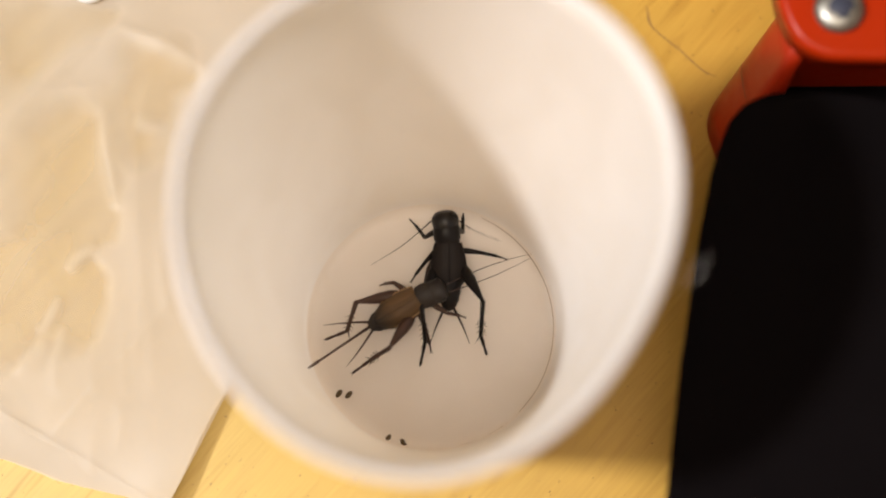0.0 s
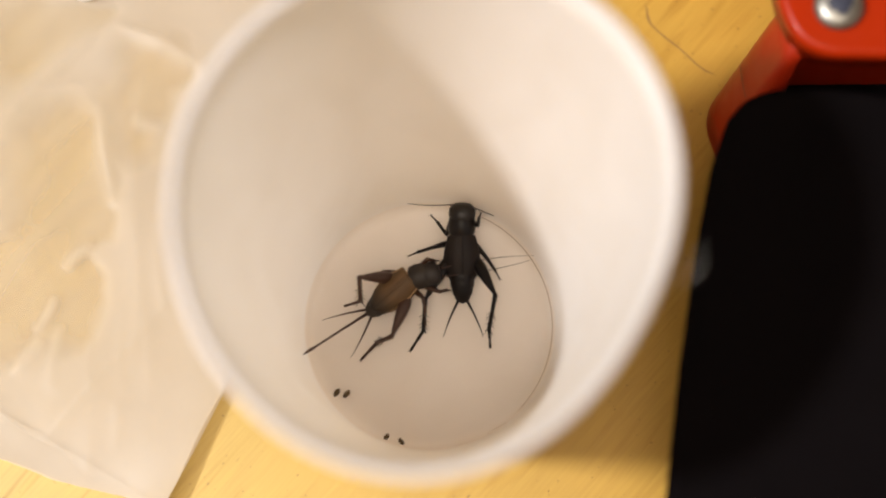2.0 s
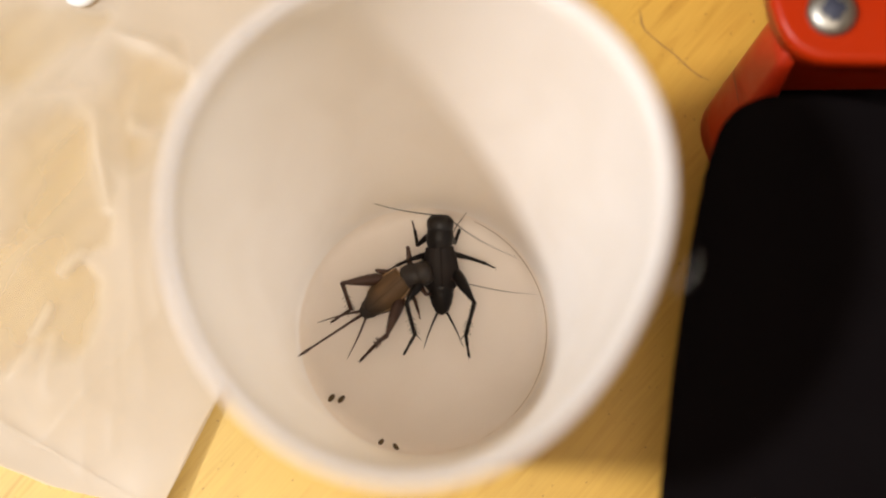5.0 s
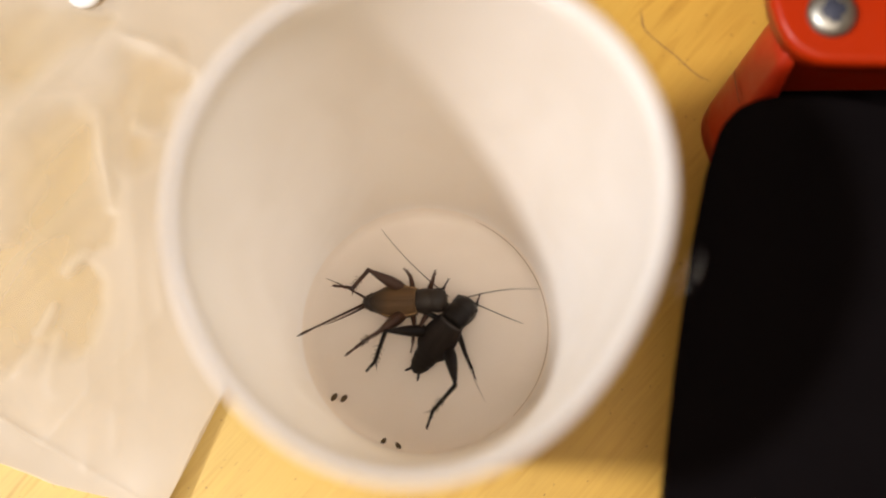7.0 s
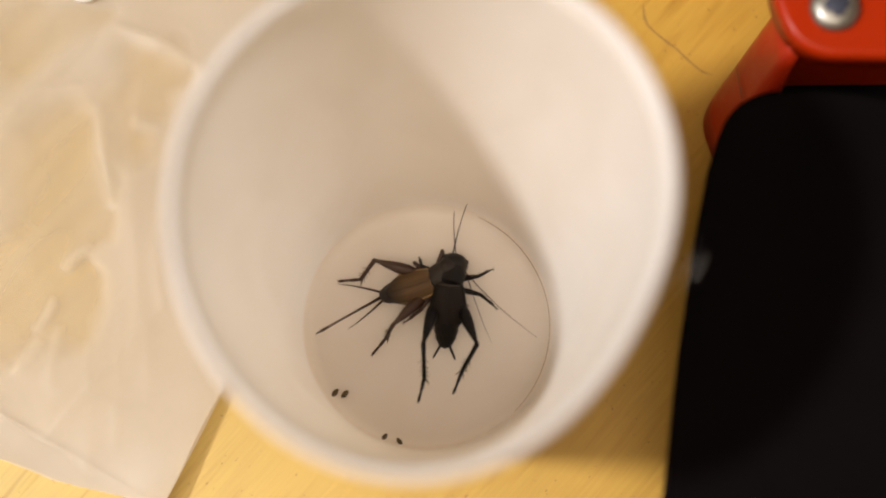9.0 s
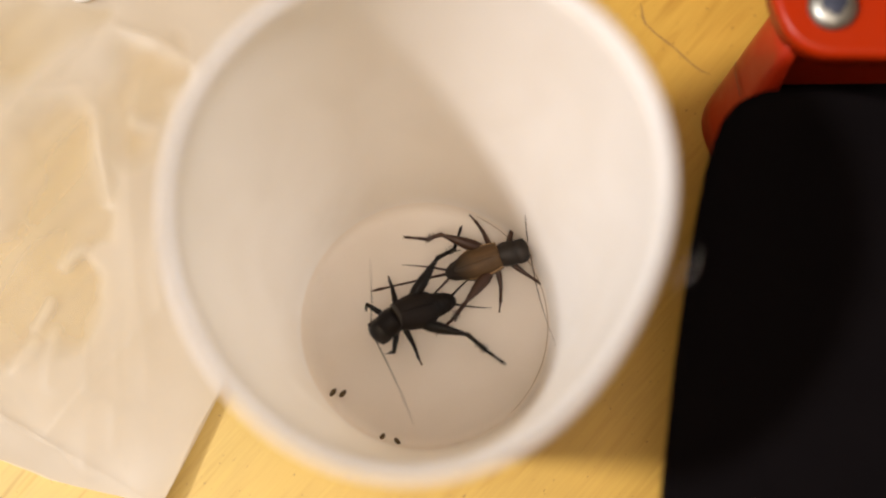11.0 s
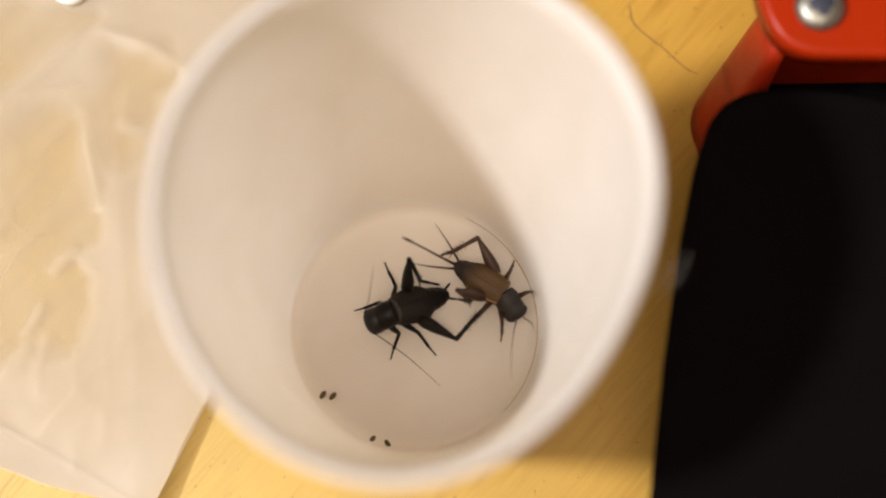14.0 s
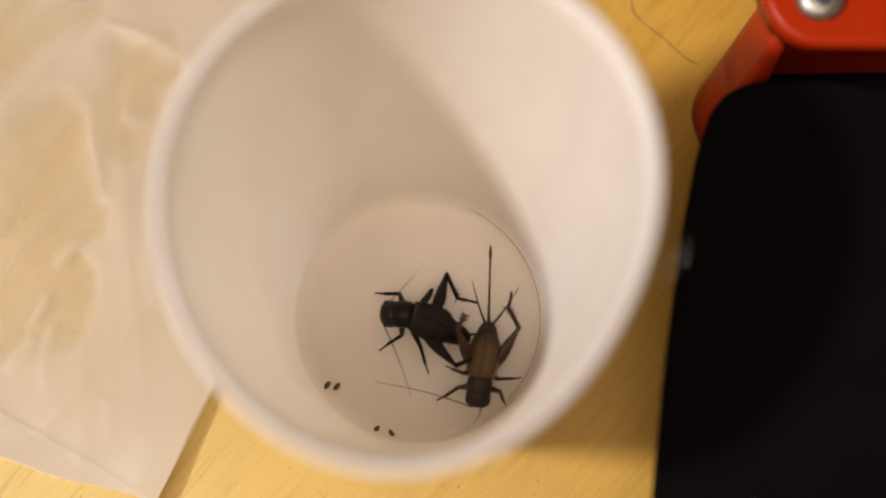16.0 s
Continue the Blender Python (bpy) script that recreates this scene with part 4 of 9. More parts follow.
    walk(black_cricket_parts["ML"], [
        (0, pose(-0.00120, 0.00230, -0.00170, 0, -40.6, 136.52)),
        (0.5, pose(-0.00120, 0.00230, -0.00170, 0, -18.29, 144.87)),
        (1, pose(-0.00120, 0.00230, -0.00170, 0, -49.41, 143.02)),
        (1.5, pose(-0.00120, 0.00230, -0.00170, -0, -45.95, 124.2)),
        (2, pose(-0.00120, 0.00230, -0.00170, 0, -31.96, 104.12)),
        (2.5, pose(-0.00120, 0.00230, -0.00170, 0, -43.08, 104.17)),
        (3, pose(-0.00120, 0.00230, -0.00170, 0, -45.67, 106.19)),
        (3.5, pose(-0.00120, 0.00230, -0.00170, -0, -39.6, 112.51)),
        (4, pose(-0.00120, 0.00230, -0.00170, 0, -32.24, 101.15)),
        (6.5, pose(-0.00120, 0.00230, -0.00170, 0, -23.89, 103.09)),
        (7, pose(-0.00120, 0.00230, -0.00170, 0, -19.27, 102.37)),
        (7.5, pose(-0.00120, 0.00230, -0.00170, -0, -14.65, 101.73)),
        (8, pose(-0.00120, 0.00230, -0.00170, 0, -10.04, 101.15)),
        (8.5, pose(-0.00120, 0.00230, -0.00170, 0, -5.45, 100.62)),
        (9, pose(-0.00120, 0.00230, -0.00170, 0, -0.9, 100.15)),
        (9.8, pose(-0.00120, 0.00230, -0.00170, 21.8, 6.25, 99.46)),
        (10.4, pose(-0.00120, 0.00230, -0.00170, 19.91, 6.25, 99.46)),
        (10.9, pose(-0.00120, 0.00230, -0.00170, 20.25, 6.25, 99.46)),
        (11.5, pose(-0.00120, 0.00230, -0.00170, 0, 44.32, 126.35)),
        (12, pose(-0.00120, 0.00230, -0.00170, 0, 42.58, 113.78)),
        (12.25, pose(-0.00120, 0.00230, -0.00170, -7.1, 5.48, 92.23)),
        (12.5, pose(-0.00120, 0.00230, -0.00170, 0, -31.54, 72.05)),
        (13, pose(-0.00120, 0.00230, -0.00170, 0, 3.61, 111.03)),
        (13.5, pose(-0.00120, 0.00230, -0.00170, 0, 43.77, 133.92)),
        (14, pose(-0.00120, 0.00230, -0.00170, 0, 11.61, 136.01)),
        (14.5, pose(-0.00120, 0.00230, -0.00170, 0, 19.62, 140.5)),
        (15, pose(-0.00120, 0.00230, -0.00170, 0, -19.85, 116.4)),
        (15.5, pose(-0.00120, 0.00230, -0.00170, 0, -21.17, 118.18)),
        (16, pose(-0.00120, 0.00230, -0.00170, -0, -3.81, 138.39))])
    walk(black_cricket_parts["MLt"], [
        (0, pose(0.00400, 0.00000, 0.00000, 6.1, 67.2, 8.39)),
        (0.5, pose(0.00400, 0.00000, 0.00000, -0.38, 50.55, -1.03)),
        (1, pose(0.00400, 0.00000, 0.00000, 152.24, 77.24, 157.91)),
        (1.5, pose(0.00400, 0.00000, 0.00000, 153.12, 75.34, 160.27)),
        (2, pose(0.00400, 0.00000, 0.00000, 1.9, 53.24, 3.34)),
        (2.5, pose(0.00400, 0.00000, 0.00000, 7.85, 58, 11.12)),
        (3, pose(0.00400, 0.00000, 0.00000, 18.16, 59.12, 24.82)),
        (3.5, pose(0.00400, 0.00000, 0.00000, 2.13, 57.04, 3.19)),
        (4, pose(0.00400, 0.00000, 0.00000, 8.13, 58.14, 13.73)),
        (6.5, pose(0.00400, 0.00000, 0.00000, 8.74, 52.2, 19.12)),
        (7, pose(0.00400, 0.00000, 0.00000, 7.1, 50.13, 18.59)),
        (7.5, pose(0.00400, 0.00000, 0.00000, 5.4, 48.1, 17.96)),
        (8, pose(0.00400, 0.00000, 0.00000, 3.69, 46.1, 17.26)),
        (8.5, pose(0.00400, 0.00000, 0.00000, 1.99, 44.12, 16.52)),
        (9, pose(0.00400, 0.00000, 0.00000, 0.33, 42.17, 15.74)),
        (9.8, pose(0.00400, 0.00000, 0.00000, 1.05, 41.1, -4.15)),
        (10.4, pose(0.00400, 0.00000, 0.00000, 0.75, 43.89, -2.86)),
        (10.9, pose(0.00400, 0.00000, 0.00000, 0.89, 48.55, -2.98)),
        (11.2, pose(0.00400, 0.00000, 0.00000, 5.13, 6.51, -11)),
        (11.5, pose(0.00400, 0.00000, 0.00000, 16.71, -34.24, -24.1)),
        (12, pose(0.00400, 0.00000, 0.00000, 10.04, -32.64, -14.76)),
        (12.25, pose(0.00400, 0.00000, 0.00000, 3.61, 17.28, 9.54)),
        (12.5, pose(0.00400, 0.00000, 0.00000, 32.55, 63.5, 53.5)),
        (13, pose(0.00400, 0.00000, 0.00000, -0.41, 0.58, 6.51)),
        (13.5, pose(0.00400, 0.00000, 0.00000, 15.84, -40.13, -23.23)),
        (14, pose(0.00400, 0.00000, 0.00000, 5.86, -6.5, -30.4)),
        (14.5, pose(0.00400, 0.00000, 0.00000, 5.74, -5.56, -16.85)),
        (15, pose(0.00400, 0.00000, 0.00000, 8.52, 35.74, 24.61)),
        (15.5, pose(0.00400, 0.00000, 0.00000, 14.73, 39.91, 40.48)),
        (16, pose(0.00400, 0.00000, 0.00000, -0.61, 8.68, -9.16))])
    walk(black_cricket_parts["HLf"], [
        (0, pose(-0.01893, 0.00473, 0.00219, 0, 11.08, 164.5)),
        (0.25, pose(-0.01884, 0.00504, 0.00155, 0.02, 12.1, 157.6)),
        (0.5, pose(-0.01867, 0.00502, 0.00081, 0, 12.49, 154.97)),
        (0.75, pose(-0.01823, 0.00428, 0.00125, -0.02, 11.65, 160.72)),
        (1, pose(-0.01772, 0.00353, 0.00228, 0, 10.65, 169.34)),
        (1.25, pose(-0.01814, 0.00373, 0.00308, 0.07, 14.78, 171.22)),
        (1.5, pose(-0.01858, 0.00473, 0.00304, 0, 18.22, 171.38)),
        (1.75, pose(-0.01865, 0.00666, 0.00080, -2.06, 2.54, 159.56)),
        (2, pose(-0.01828, 0.00776, -0.00109, 0, -16.77, 143.31)),
        (2.25, pose(-0.01809, 0.00745, -0.00129, 0.15, -16.74, 140.91)),
        (2.5, pose(-0.01796, 0.00726, -0.00119, -0, -16.3, 140.66)),
        (2.75, pose(-0.01835, 0.00689, -0.00024, -0.36, -4.26, 142.22)),
        (3, pose(-0.01879, 0.00620, 0.00128, -0, 19.12, 144.11)),
        (3.25, pose(-0.01874, 0.00574, 0.00255, 0.17, 29.63, 143.66)),
        (3.5, pose(-0.01864, 0.00564, 0.00309, -0, 31.28, 142.35)),
        (3.75, pose(-0.01847, 0.00576, 0.00246, -0.19, 29.56, 138.34)),
        (4, pose(-0.01806, 0.00595, 0.00161, 0, 27.02, 134.66)),
        (4.125, pose(-0.01792, 0.00599, 0.00158, 0.1, 26.8, 134.97)),
        (4.25, pose(-0.01776, 0.00600, 0.00163, 0.19, 26.57, 135.81)),
        (4.375, pose(-0.01762, 0.00599, 0.00173, 0.26, 26.4, 136.75)),
        (4.5, pose(-0.01743, 0.00594, 0.00191, 0.33, 26.15, 138.37)),
        (4.625, pose(-0.01721, 0.00587, 0.00217, 0.39, 25.9, 140.34)),
        (4.75, pose(-0.01704, 0.00580, 0.00240, 0.43, 25.7, 142.03)),
        (4.875, pose(-0.01679, 0.00569, 0.00274, 0.46, 25.44, 144.48)),
        (5, pose(-0.01652, 0.00557, 0.00313, 0.47, 25.19, 147.13)),
        (5.125, pose(-0.01623, 0.00543, 0.00354, 0.46, 24.94, 149.89)),
        (5.25, pose(-0.01592, 0.00528, 0.00396, 0.44, 24.7, 152.71)),
        (5.375, pose(-0.01569, 0.00517, 0.00428, 0.41, 24.52, 154.81)),
        (5.5, pose(-0.01537, 0.00503, 0.00470, 0.36, 24.31, 157.56)),
        (5.625, pose(-0.01505, 0.00489, 0.00510, 0.3, 24.12, 160.17)),
        (5.75, pose(-0.01482, 0.00480, 0.00538, 0.25, 23.99, 162.01)),
        (5.875, pose(-0.01452, 0.00471, 0.00573, 0.19, 23.83, 164.24)),
        (6, pose(-0.01423, 0.00464, 0.00604, 0.13, 23.71, 166.17)),
        (6.125, pose(-0.01398, 0.00461, 0.00631, 0.07, 23.61, 167.74)),
        (6.25, pose(-0.01376, 0.00463, 0.00654, 0.03, 23.54, 168.9)),
        (6.375, pose(-0.01362, 0.00468, 0.00667, 0.01, 23.51, 169.45)),
        (6.5, pose(-0.01347, 0.00481, 0.00680, -0, 23.49, 169.73)),
        (6.75, pose(-0.01355, 0.00547, 0.00660, 0.27, 29.67, 169.45)),
        (7, pose(-0.01401, 0.00664, 0.00544, 0, 37.2, 167.41)),
        (7.25, pose(-0.01432, 0.00775, 0.00337, -0.56, 19.73, 162.72)),
        (7.5, pose(-0.01422, 0.00831, 0.00234, -0, 5.4, 157.61)),
        (7.75, pose(-0.01390, 0.00775, 0.00373, 0.72, 8.11, 152.75)),
        (8, pose(-0.01315, 0.00668, 0.00577, -0, 17.48, 149.87)),
        (8.25, pose(-0.01404, 0.00590, 0.00390, -1.29, 31.38, 163.32)),
        (8.5, pose(-0.01492, 0.00425, 0.00241, -0, 37.64, 175.58)),
        (8.75, pose(-0.01652, 0.00269, 0.00449, -0.74, 26.35, 174.63)),
        (9, pose(-0.01707, 0.00343, 0.00727, 0, 2.75, 167.44)),
        (9.125, pose(-0.01726, 0.00513, 0.00685, 2.28, -5.54, 158.61)),
        (9.25, pose(-0.01735, 0.00741, 0.00541, 6.81, -10.23, 146.24)),
        (9.375, pose(-0.01711, 0.00910, 0.00383, 10.9, -11.45, 135.86)),
        (9.5, pose(-0.01635, 0.01088, 0.00152, 15.9, -10.62, 122.74)),
        (9.625, pose(-0.01540, 0.01190, -0.00043, 19.26, -8.51, 112.77)),
        (9.75, pose(-0.01488, 0.01220, -0.00135, 20.5, -7.23, 108.54)),
        (9.875, pose(-0.01473, 0.01213, -0.00174, 20.63, -7.02, 107.99)),
        (10, pose(-0.01483, 0.01193, -0.00188, 19.97, -7.62, 110.12)),
        (10.125, pose(-0.01500, 0.01170, -0.00195, 18.99, -8.44, 113.2)),
        (10.25, pose(-0.01514, 0.01148, -0.00200, 18.06, -9.13, 115.99)),
        (10.375, pose(-0.01519, 0.01138, -0.00204, 17.68, -9.39, 117.11)),
        (10.5, pose(-0.01516, 0.01133, -0.00210, 17.71, -9.37, 117.03)),
        (10.625, pose(-0.01514, 0.01129, -0.00215, 17.9, -9.25, 116.46)),
        (10.75, pose(-0.01511, 0.01126, -0.00220, 18.07, -9.15, 115.98)),
        (10.875, pose(-0.01507, 0.01119, -0.00228, 18.2, -9.06, 115.58)),
        (11, pose(-0.01541, 0.01093, -0.00183, 16.65, -8.92, 119.39)),
        (11.125, pose(-0.01587, 0.00971, -0.00001, 11.15, -7.53, 133.24)),
        (11.25, pose(-0.01473, 0.00765, 0.00157, 4.91, -3.92, 150.53)),
        (11.375, pose(-0.01310, 0.00605, 0.00197, 1.64, -0.71, 161.16)),
        (11.5, pose(-0.01168, 0.00513, 0.00192, 0, 1.58, 167.3)),
        (11.75, pose(-0.01183, 0.00535, 0.00179, -0.01, 1.74, 167.22)),
        (12, pose(-0.01205, 0.00552, 0.00168, 0, 1.91, 166.5)),
        (12.25, pose(-0.01181, 0.00593, 0.00203, 0.7, 6.86, 161.31)),
        (12.5, pose(-0.01153, 0.00615, 0.00224, 0, 15.58, 157.15)),
        (12.75, pose(-0.01142, 0.00566, 0.00171, -4.15, 26.54, -174.6)),
        (13, pose(-0.01129, 0.00533, 0.00110, 0, 40.35, -135.64)),
        (13.25, pose(-0.01119, 0.00580, 0.00095, 3.33, 51.93, -138.71)),
        (13.5, pose(-0.01128, 0.00645, 0.00093, -0, 57.06, -148.39)),
        (13.75, pose(-0.01255, 0.00676, 0.00221, -1.67, 36.76, -154.83)),
        (14, pose(-0.01339, 0.00710, 0.00393, -0, 11.8, -159.66)),
        (14.25, pose(-0.01337, 0.00395, 0.00237, 0.18, 17.89, -167.03)),
        (14.5, pose(-0.01240, 0.00253, 0.00075, -0, 22.88, -170.89)),
        (14.75, pose(-0.01281, 0.00288, -0.00003, 0.69, 20.59, -145.5)),
        (15, pose(-0.01355, 0.00318, -0.00050, 0, 17.72, -114.95)),
        (15.25, pose(-0.01411, 0.00474, -0.00000, -0.27, 16.42, -138.78)),
        (15.5, pose(-0.01434, 0.00572, 0.00075, -0, 15.7, -158.12)),
        (15.75, pose(-0.01480, 0.00463, 0.00174, -0.36, 24.83, -156.44)),
        (16, pose(-0.01481, 0.00229, 0.00328, -0, 47.97, -151.37))])
    walk(black_cricket_parts["HL"], [
        (0, pose(-0.00440, 0.00260, -0.00090, 0, -27.63, 160.97)),
        (0.5, pose(-0.00440, 0.00260, -0.00090, 0, -27.35, 163.13)),
        (1, pose(-0.00440, 0.00260, -0.00090, 0, -39.9, 172.46)),
        (1.5, pose(-0.00440, 0.00260, -0.00090, 0, -33.72, 163.52)),
        (2, pose(-0.00440, 0.00260, -0.00090, 0, -16.24, 148.66)),
        (2.5, pose(-0.00440, 0.00260, -0.00090, 0, -18.81, 148.98)),
        (3, pose(-0.00440, 0.00260, -0.00090, 0, -24.27, 155.51)),
        (3.5, pose(-0.00440, 0.00260, -0.00090, 0, -30.83, 158.03)),
        (4, pose(-0.00440, 0.00260, -0.00090, -0, -31.05, 154.64)),
        (6.5, pose(-0.00440, 0.00260, -0.00090, -0, -54.12, 120.2)),
        (7, pose(-0.00440, 0.00260, -0.00090, 0, -44.87, 117.54)),
        (7.5, pose(-0.00440, 0.00260, -0.00090, -0, -37.39, 118.31)),
        (8, pose(-0.00440, 0.00260, -0.00090, 0, -45.69, 110.24)),
        (8.5, pose(-0.00440, 0.00260, -0.00090, 0, -48.23, 145.24)),
        (9, pose(-0.00440, 0.00260, -0.00090, 0, -48.89, 165.75)),
        (9.8, pose(-0.00440, 0.00260, -0.00090, 12.71, -20.62, 143.75)),
        (10.4, pose(-0.00440, 0.00260, -0.00090, 11.66, -20.62, 143.75)),
        (10.9, pose(-0.00440, 0.00260, -0.00090, 11.85, -20.62, 143.75)),
        (11.5, pose(-0.00440, 0.00260, -0.00090, 0, -46.14, 116.07)),
        (12, pose(-0.00440, 0.00260, -0.00090, 0, -46.53, 118.7)),
        (12.5, pose(-0.00440, 0.00260, -0.00090, 0, -45.84, 108.02)),
        (13, pose(-0.00440, 0.00260, -0.00090, 0, -42.47, 115.75)),
        (13.5, pose(-0.00440, 0.00260, -0.00090, 0, -42.76, 111.51)),
        (14, pose(-0.00440, 0.00260, -0.00090, 0, -33.48, 110.98)),
        (14.5, pose(-0.00440, 0.00260, -0.00090, -0, -46.26, 146.72)),
        (15, pose(-0.00440, 0.00260, -0.00090, -0, -37.91, 149.87)),
        (15.5, pose(-0.00440, 0.00260, -0.00090, 0, -39.32, 134.5)),
        (16, pose(-0.00440, 0.00260, -0.00090, 0, -42.79, 144.64))])
    walk(black_cricket_parts["HLt"], [
        (0, pose(0.00940, 0.00000, 0.00000, 13.44, 35.55, 29.5)),
        (0.5, pose(0.00940, 0.00000, 0.00000, 11.58, 48.3, 23.8)),
        (1, pose(0.00940, 0.00000, 0.00000, 11.35, 64, 16.17)),
        (1.5, pose(0.00940, 0.00000, 0.00000, 12.91, 42.6, 23.29)),
        (2, pose(0.00940, 0.00000, 0.00000, 9.37, 38.64, 32)),
        (2.5, pose(0.00940, 0.00000, 0.00000, 13.27, 44.84, 38.4)),
        (3, pose(0.00940, 0.00000, 0.00000, 11.99, 36.12, 29.32)),
        (3.5, pose(0.00940, 0.00000, 0.00000, 13.49, 35.21, 26.86)),
        (4, pose(0.00940, 0.00000, 0.00000, 19.48, 46.79, 37.38)),
        (6.5, pose(0.00940, 0.00000, 0.00000, 53.78, 6.14, 84.63)),
        (7, pose(0.00940, 0.00000, 0.00000, 44.56, 9.9, 83.53)),
        (7.5, pose(0.00940, 0.00000, 0.00000, 40.61, 29.08, 87.42)),
        (8, pose(0.00940, 0.00000, 0.00000, 45.68, 2.08, 88.66)),
        (8.5, pose(0.00940, 0.00000, 0.00000, 61.95, 46.61, 96.66)),
        (9, pose(0.00940, 0.00000, 0.00000, 18.86, 36.38, 25.05)),
        (9.8, pose(0.00940, 0.00000, 0.00000, -2.46, 48.84, -39.24)),
        (10.4, pose(0.00940, 0.00000, 0.00000, -3.61, 57.09, -30.6)),
        (10.9, pose(0.00940, 0.00000, 0.00000, -3.83, 59.68, -32.53)),
        (11.2, pose(0.00940, 0.00000, 0.00000, 50.91, 49.3, 69.25)),
        (11.5, pose(0.00940, 0.00000, 0.00000, 47.77, 17.01, 123.38)),
        (12, pose(0.00940, 0.00000, 0.00000, 52.42, 23.82, 121.39)),
        (12.5, pose(0.00940, 0.00000, 0.00000, 47.21, 15.49, 119.83)),
        (13, pose(0.00940, 0.00000, 0.00000, 43.22, 18.95, 128.74)),
        (13.5, pose(0.00940, 0.00000, 0.00000, 47.38, 24.31, 126.32)),
        (14, pose(0.00940, 0.00000, 0.00000, 33.41, 0.58, 94.61)),
        (14.5, pose(0.00940, 0.00000, 0.00000, 58.96, 32.57, 129.02)),
        (15, pose(0.00940, 0.00000, 0.00000, 57.08, 44.05, 123.27)),
        (15.5, pose(0.00940, 0.00000, 0.00000, 52.54, 42, 104.24)),
        (16, pose(0.00940, 0.00000, 0.00000, 45.74, 22.3, 94.18))])
    walk(black_cricket_parts["AL"], [
        (0, pose(0.00640, 0.00090, 0.00060, 0, 14.27, 122.28)),
        (0.5, pose(0.00640, 0.00090, 0.00060, 0, 8.07, 129.76)),
        (1, pose(0.00640, 0.00090, 0.00060, 0, -54.53, 108.22)),
        (1.5, pose(0.00640, 0.00090, 0.00060, 0, -65.34, 102.22)),
        (1.75, pose(0.00640, 0.00090, 0.00060, 2.16, -15.38, 97.18)),
        (2, pose(0.00640, 0.00090, 0.00060, 0, 34.56, 93.28)),
        (2.25, pose(0.00640, 0.00090, 0.00060, 2.87, -7, 100.43)),
        (2.5, pose(0.00640, 0.00090, 0.00060, 0, -48.58, 108.28)),
        (3, pose(0.00640, 0.00090, 0.00060, 0, -5.49, 113.3)),
        (3.5, pose(0.00640, 0.00090, 0.00060, 0, -2.38, 108.67)),
        (4, pose(0.00640, 0.00090, 0.00060, 0, 9.38, 109.93)),
        (5.25, pose(0.00640, 0.00090, 0.00060, -2.06, 3.92, 68.62)),
        (6.5, pose(0.00640, 0.00090, 0.00060, 0, -1.53, 27.59)),
        (7, pose(0.00640, 0.00090, 0.00060, 0, 2.29, -39.89)),
        (7.25, pose(0.00640, 0.00090, 0.00060, -12.63, -31.07, -67.66)),
        (7.5, pose(0.00640, 0.00090, 0.00060, -0, -65.68, -108.63)),
        (8, pose(0.00640, 0.00090, 0.00060, 0, -38.43, -92.02)),
        (8.25, pose(0.00640, 0.00090, 0.00060, -12.55, -13.62, -36.6)),
        (8.5, pose(0.00640, 0.00090, 0.00060, 0, 10.54, 12.82)),
        (9, pose(0.00640, 0.00090, 0.00060, -0, -1.75, -4.26)),
        (10.75, pose(0.00640, 0.00090, 0.00060, -3.64, 0.91, 51.82)),
        (11.125, pose(0.00640, 0.00090, 0.00060, 4.12, -12.41, 95.57)),
        (11.5, pose(0.00640, 0.00090, 0.00060, 0, -27.3, 141.52)),
        (12, pose(0.00640, 0.00090, 0.00060, -0, -26.74, 132.68)),
        (12.5, pose(0.00640, 0.00090, 0.00060, 0, -42.33, 115.06)),
        (13, pose(0.00640, 0.00090, 0.00060, 0, -50.15, 101.66)),
        (13.5, pose(0.00640, 0.00090, 0.00060, 0, -18.16, 85.95)),
        (14, pose(0.00640, 0.00090, 0.00060, 0, 13.02, 116.7)),
        (14.5, pose(0.00640, 0.00090, 0.00060, 0, 10.25, 107.06)),
        (15, pose(0.00640, 0.00090, 0.00060, 0, 3.44, 95.91)),
        (15.5, pose(0.00640, 0.00090, 0.00060, 0, -29.15, 128.48)),
        (16, pose(0.00640, 0.00090, 0.00060, 0, -16.78, 120.06))])
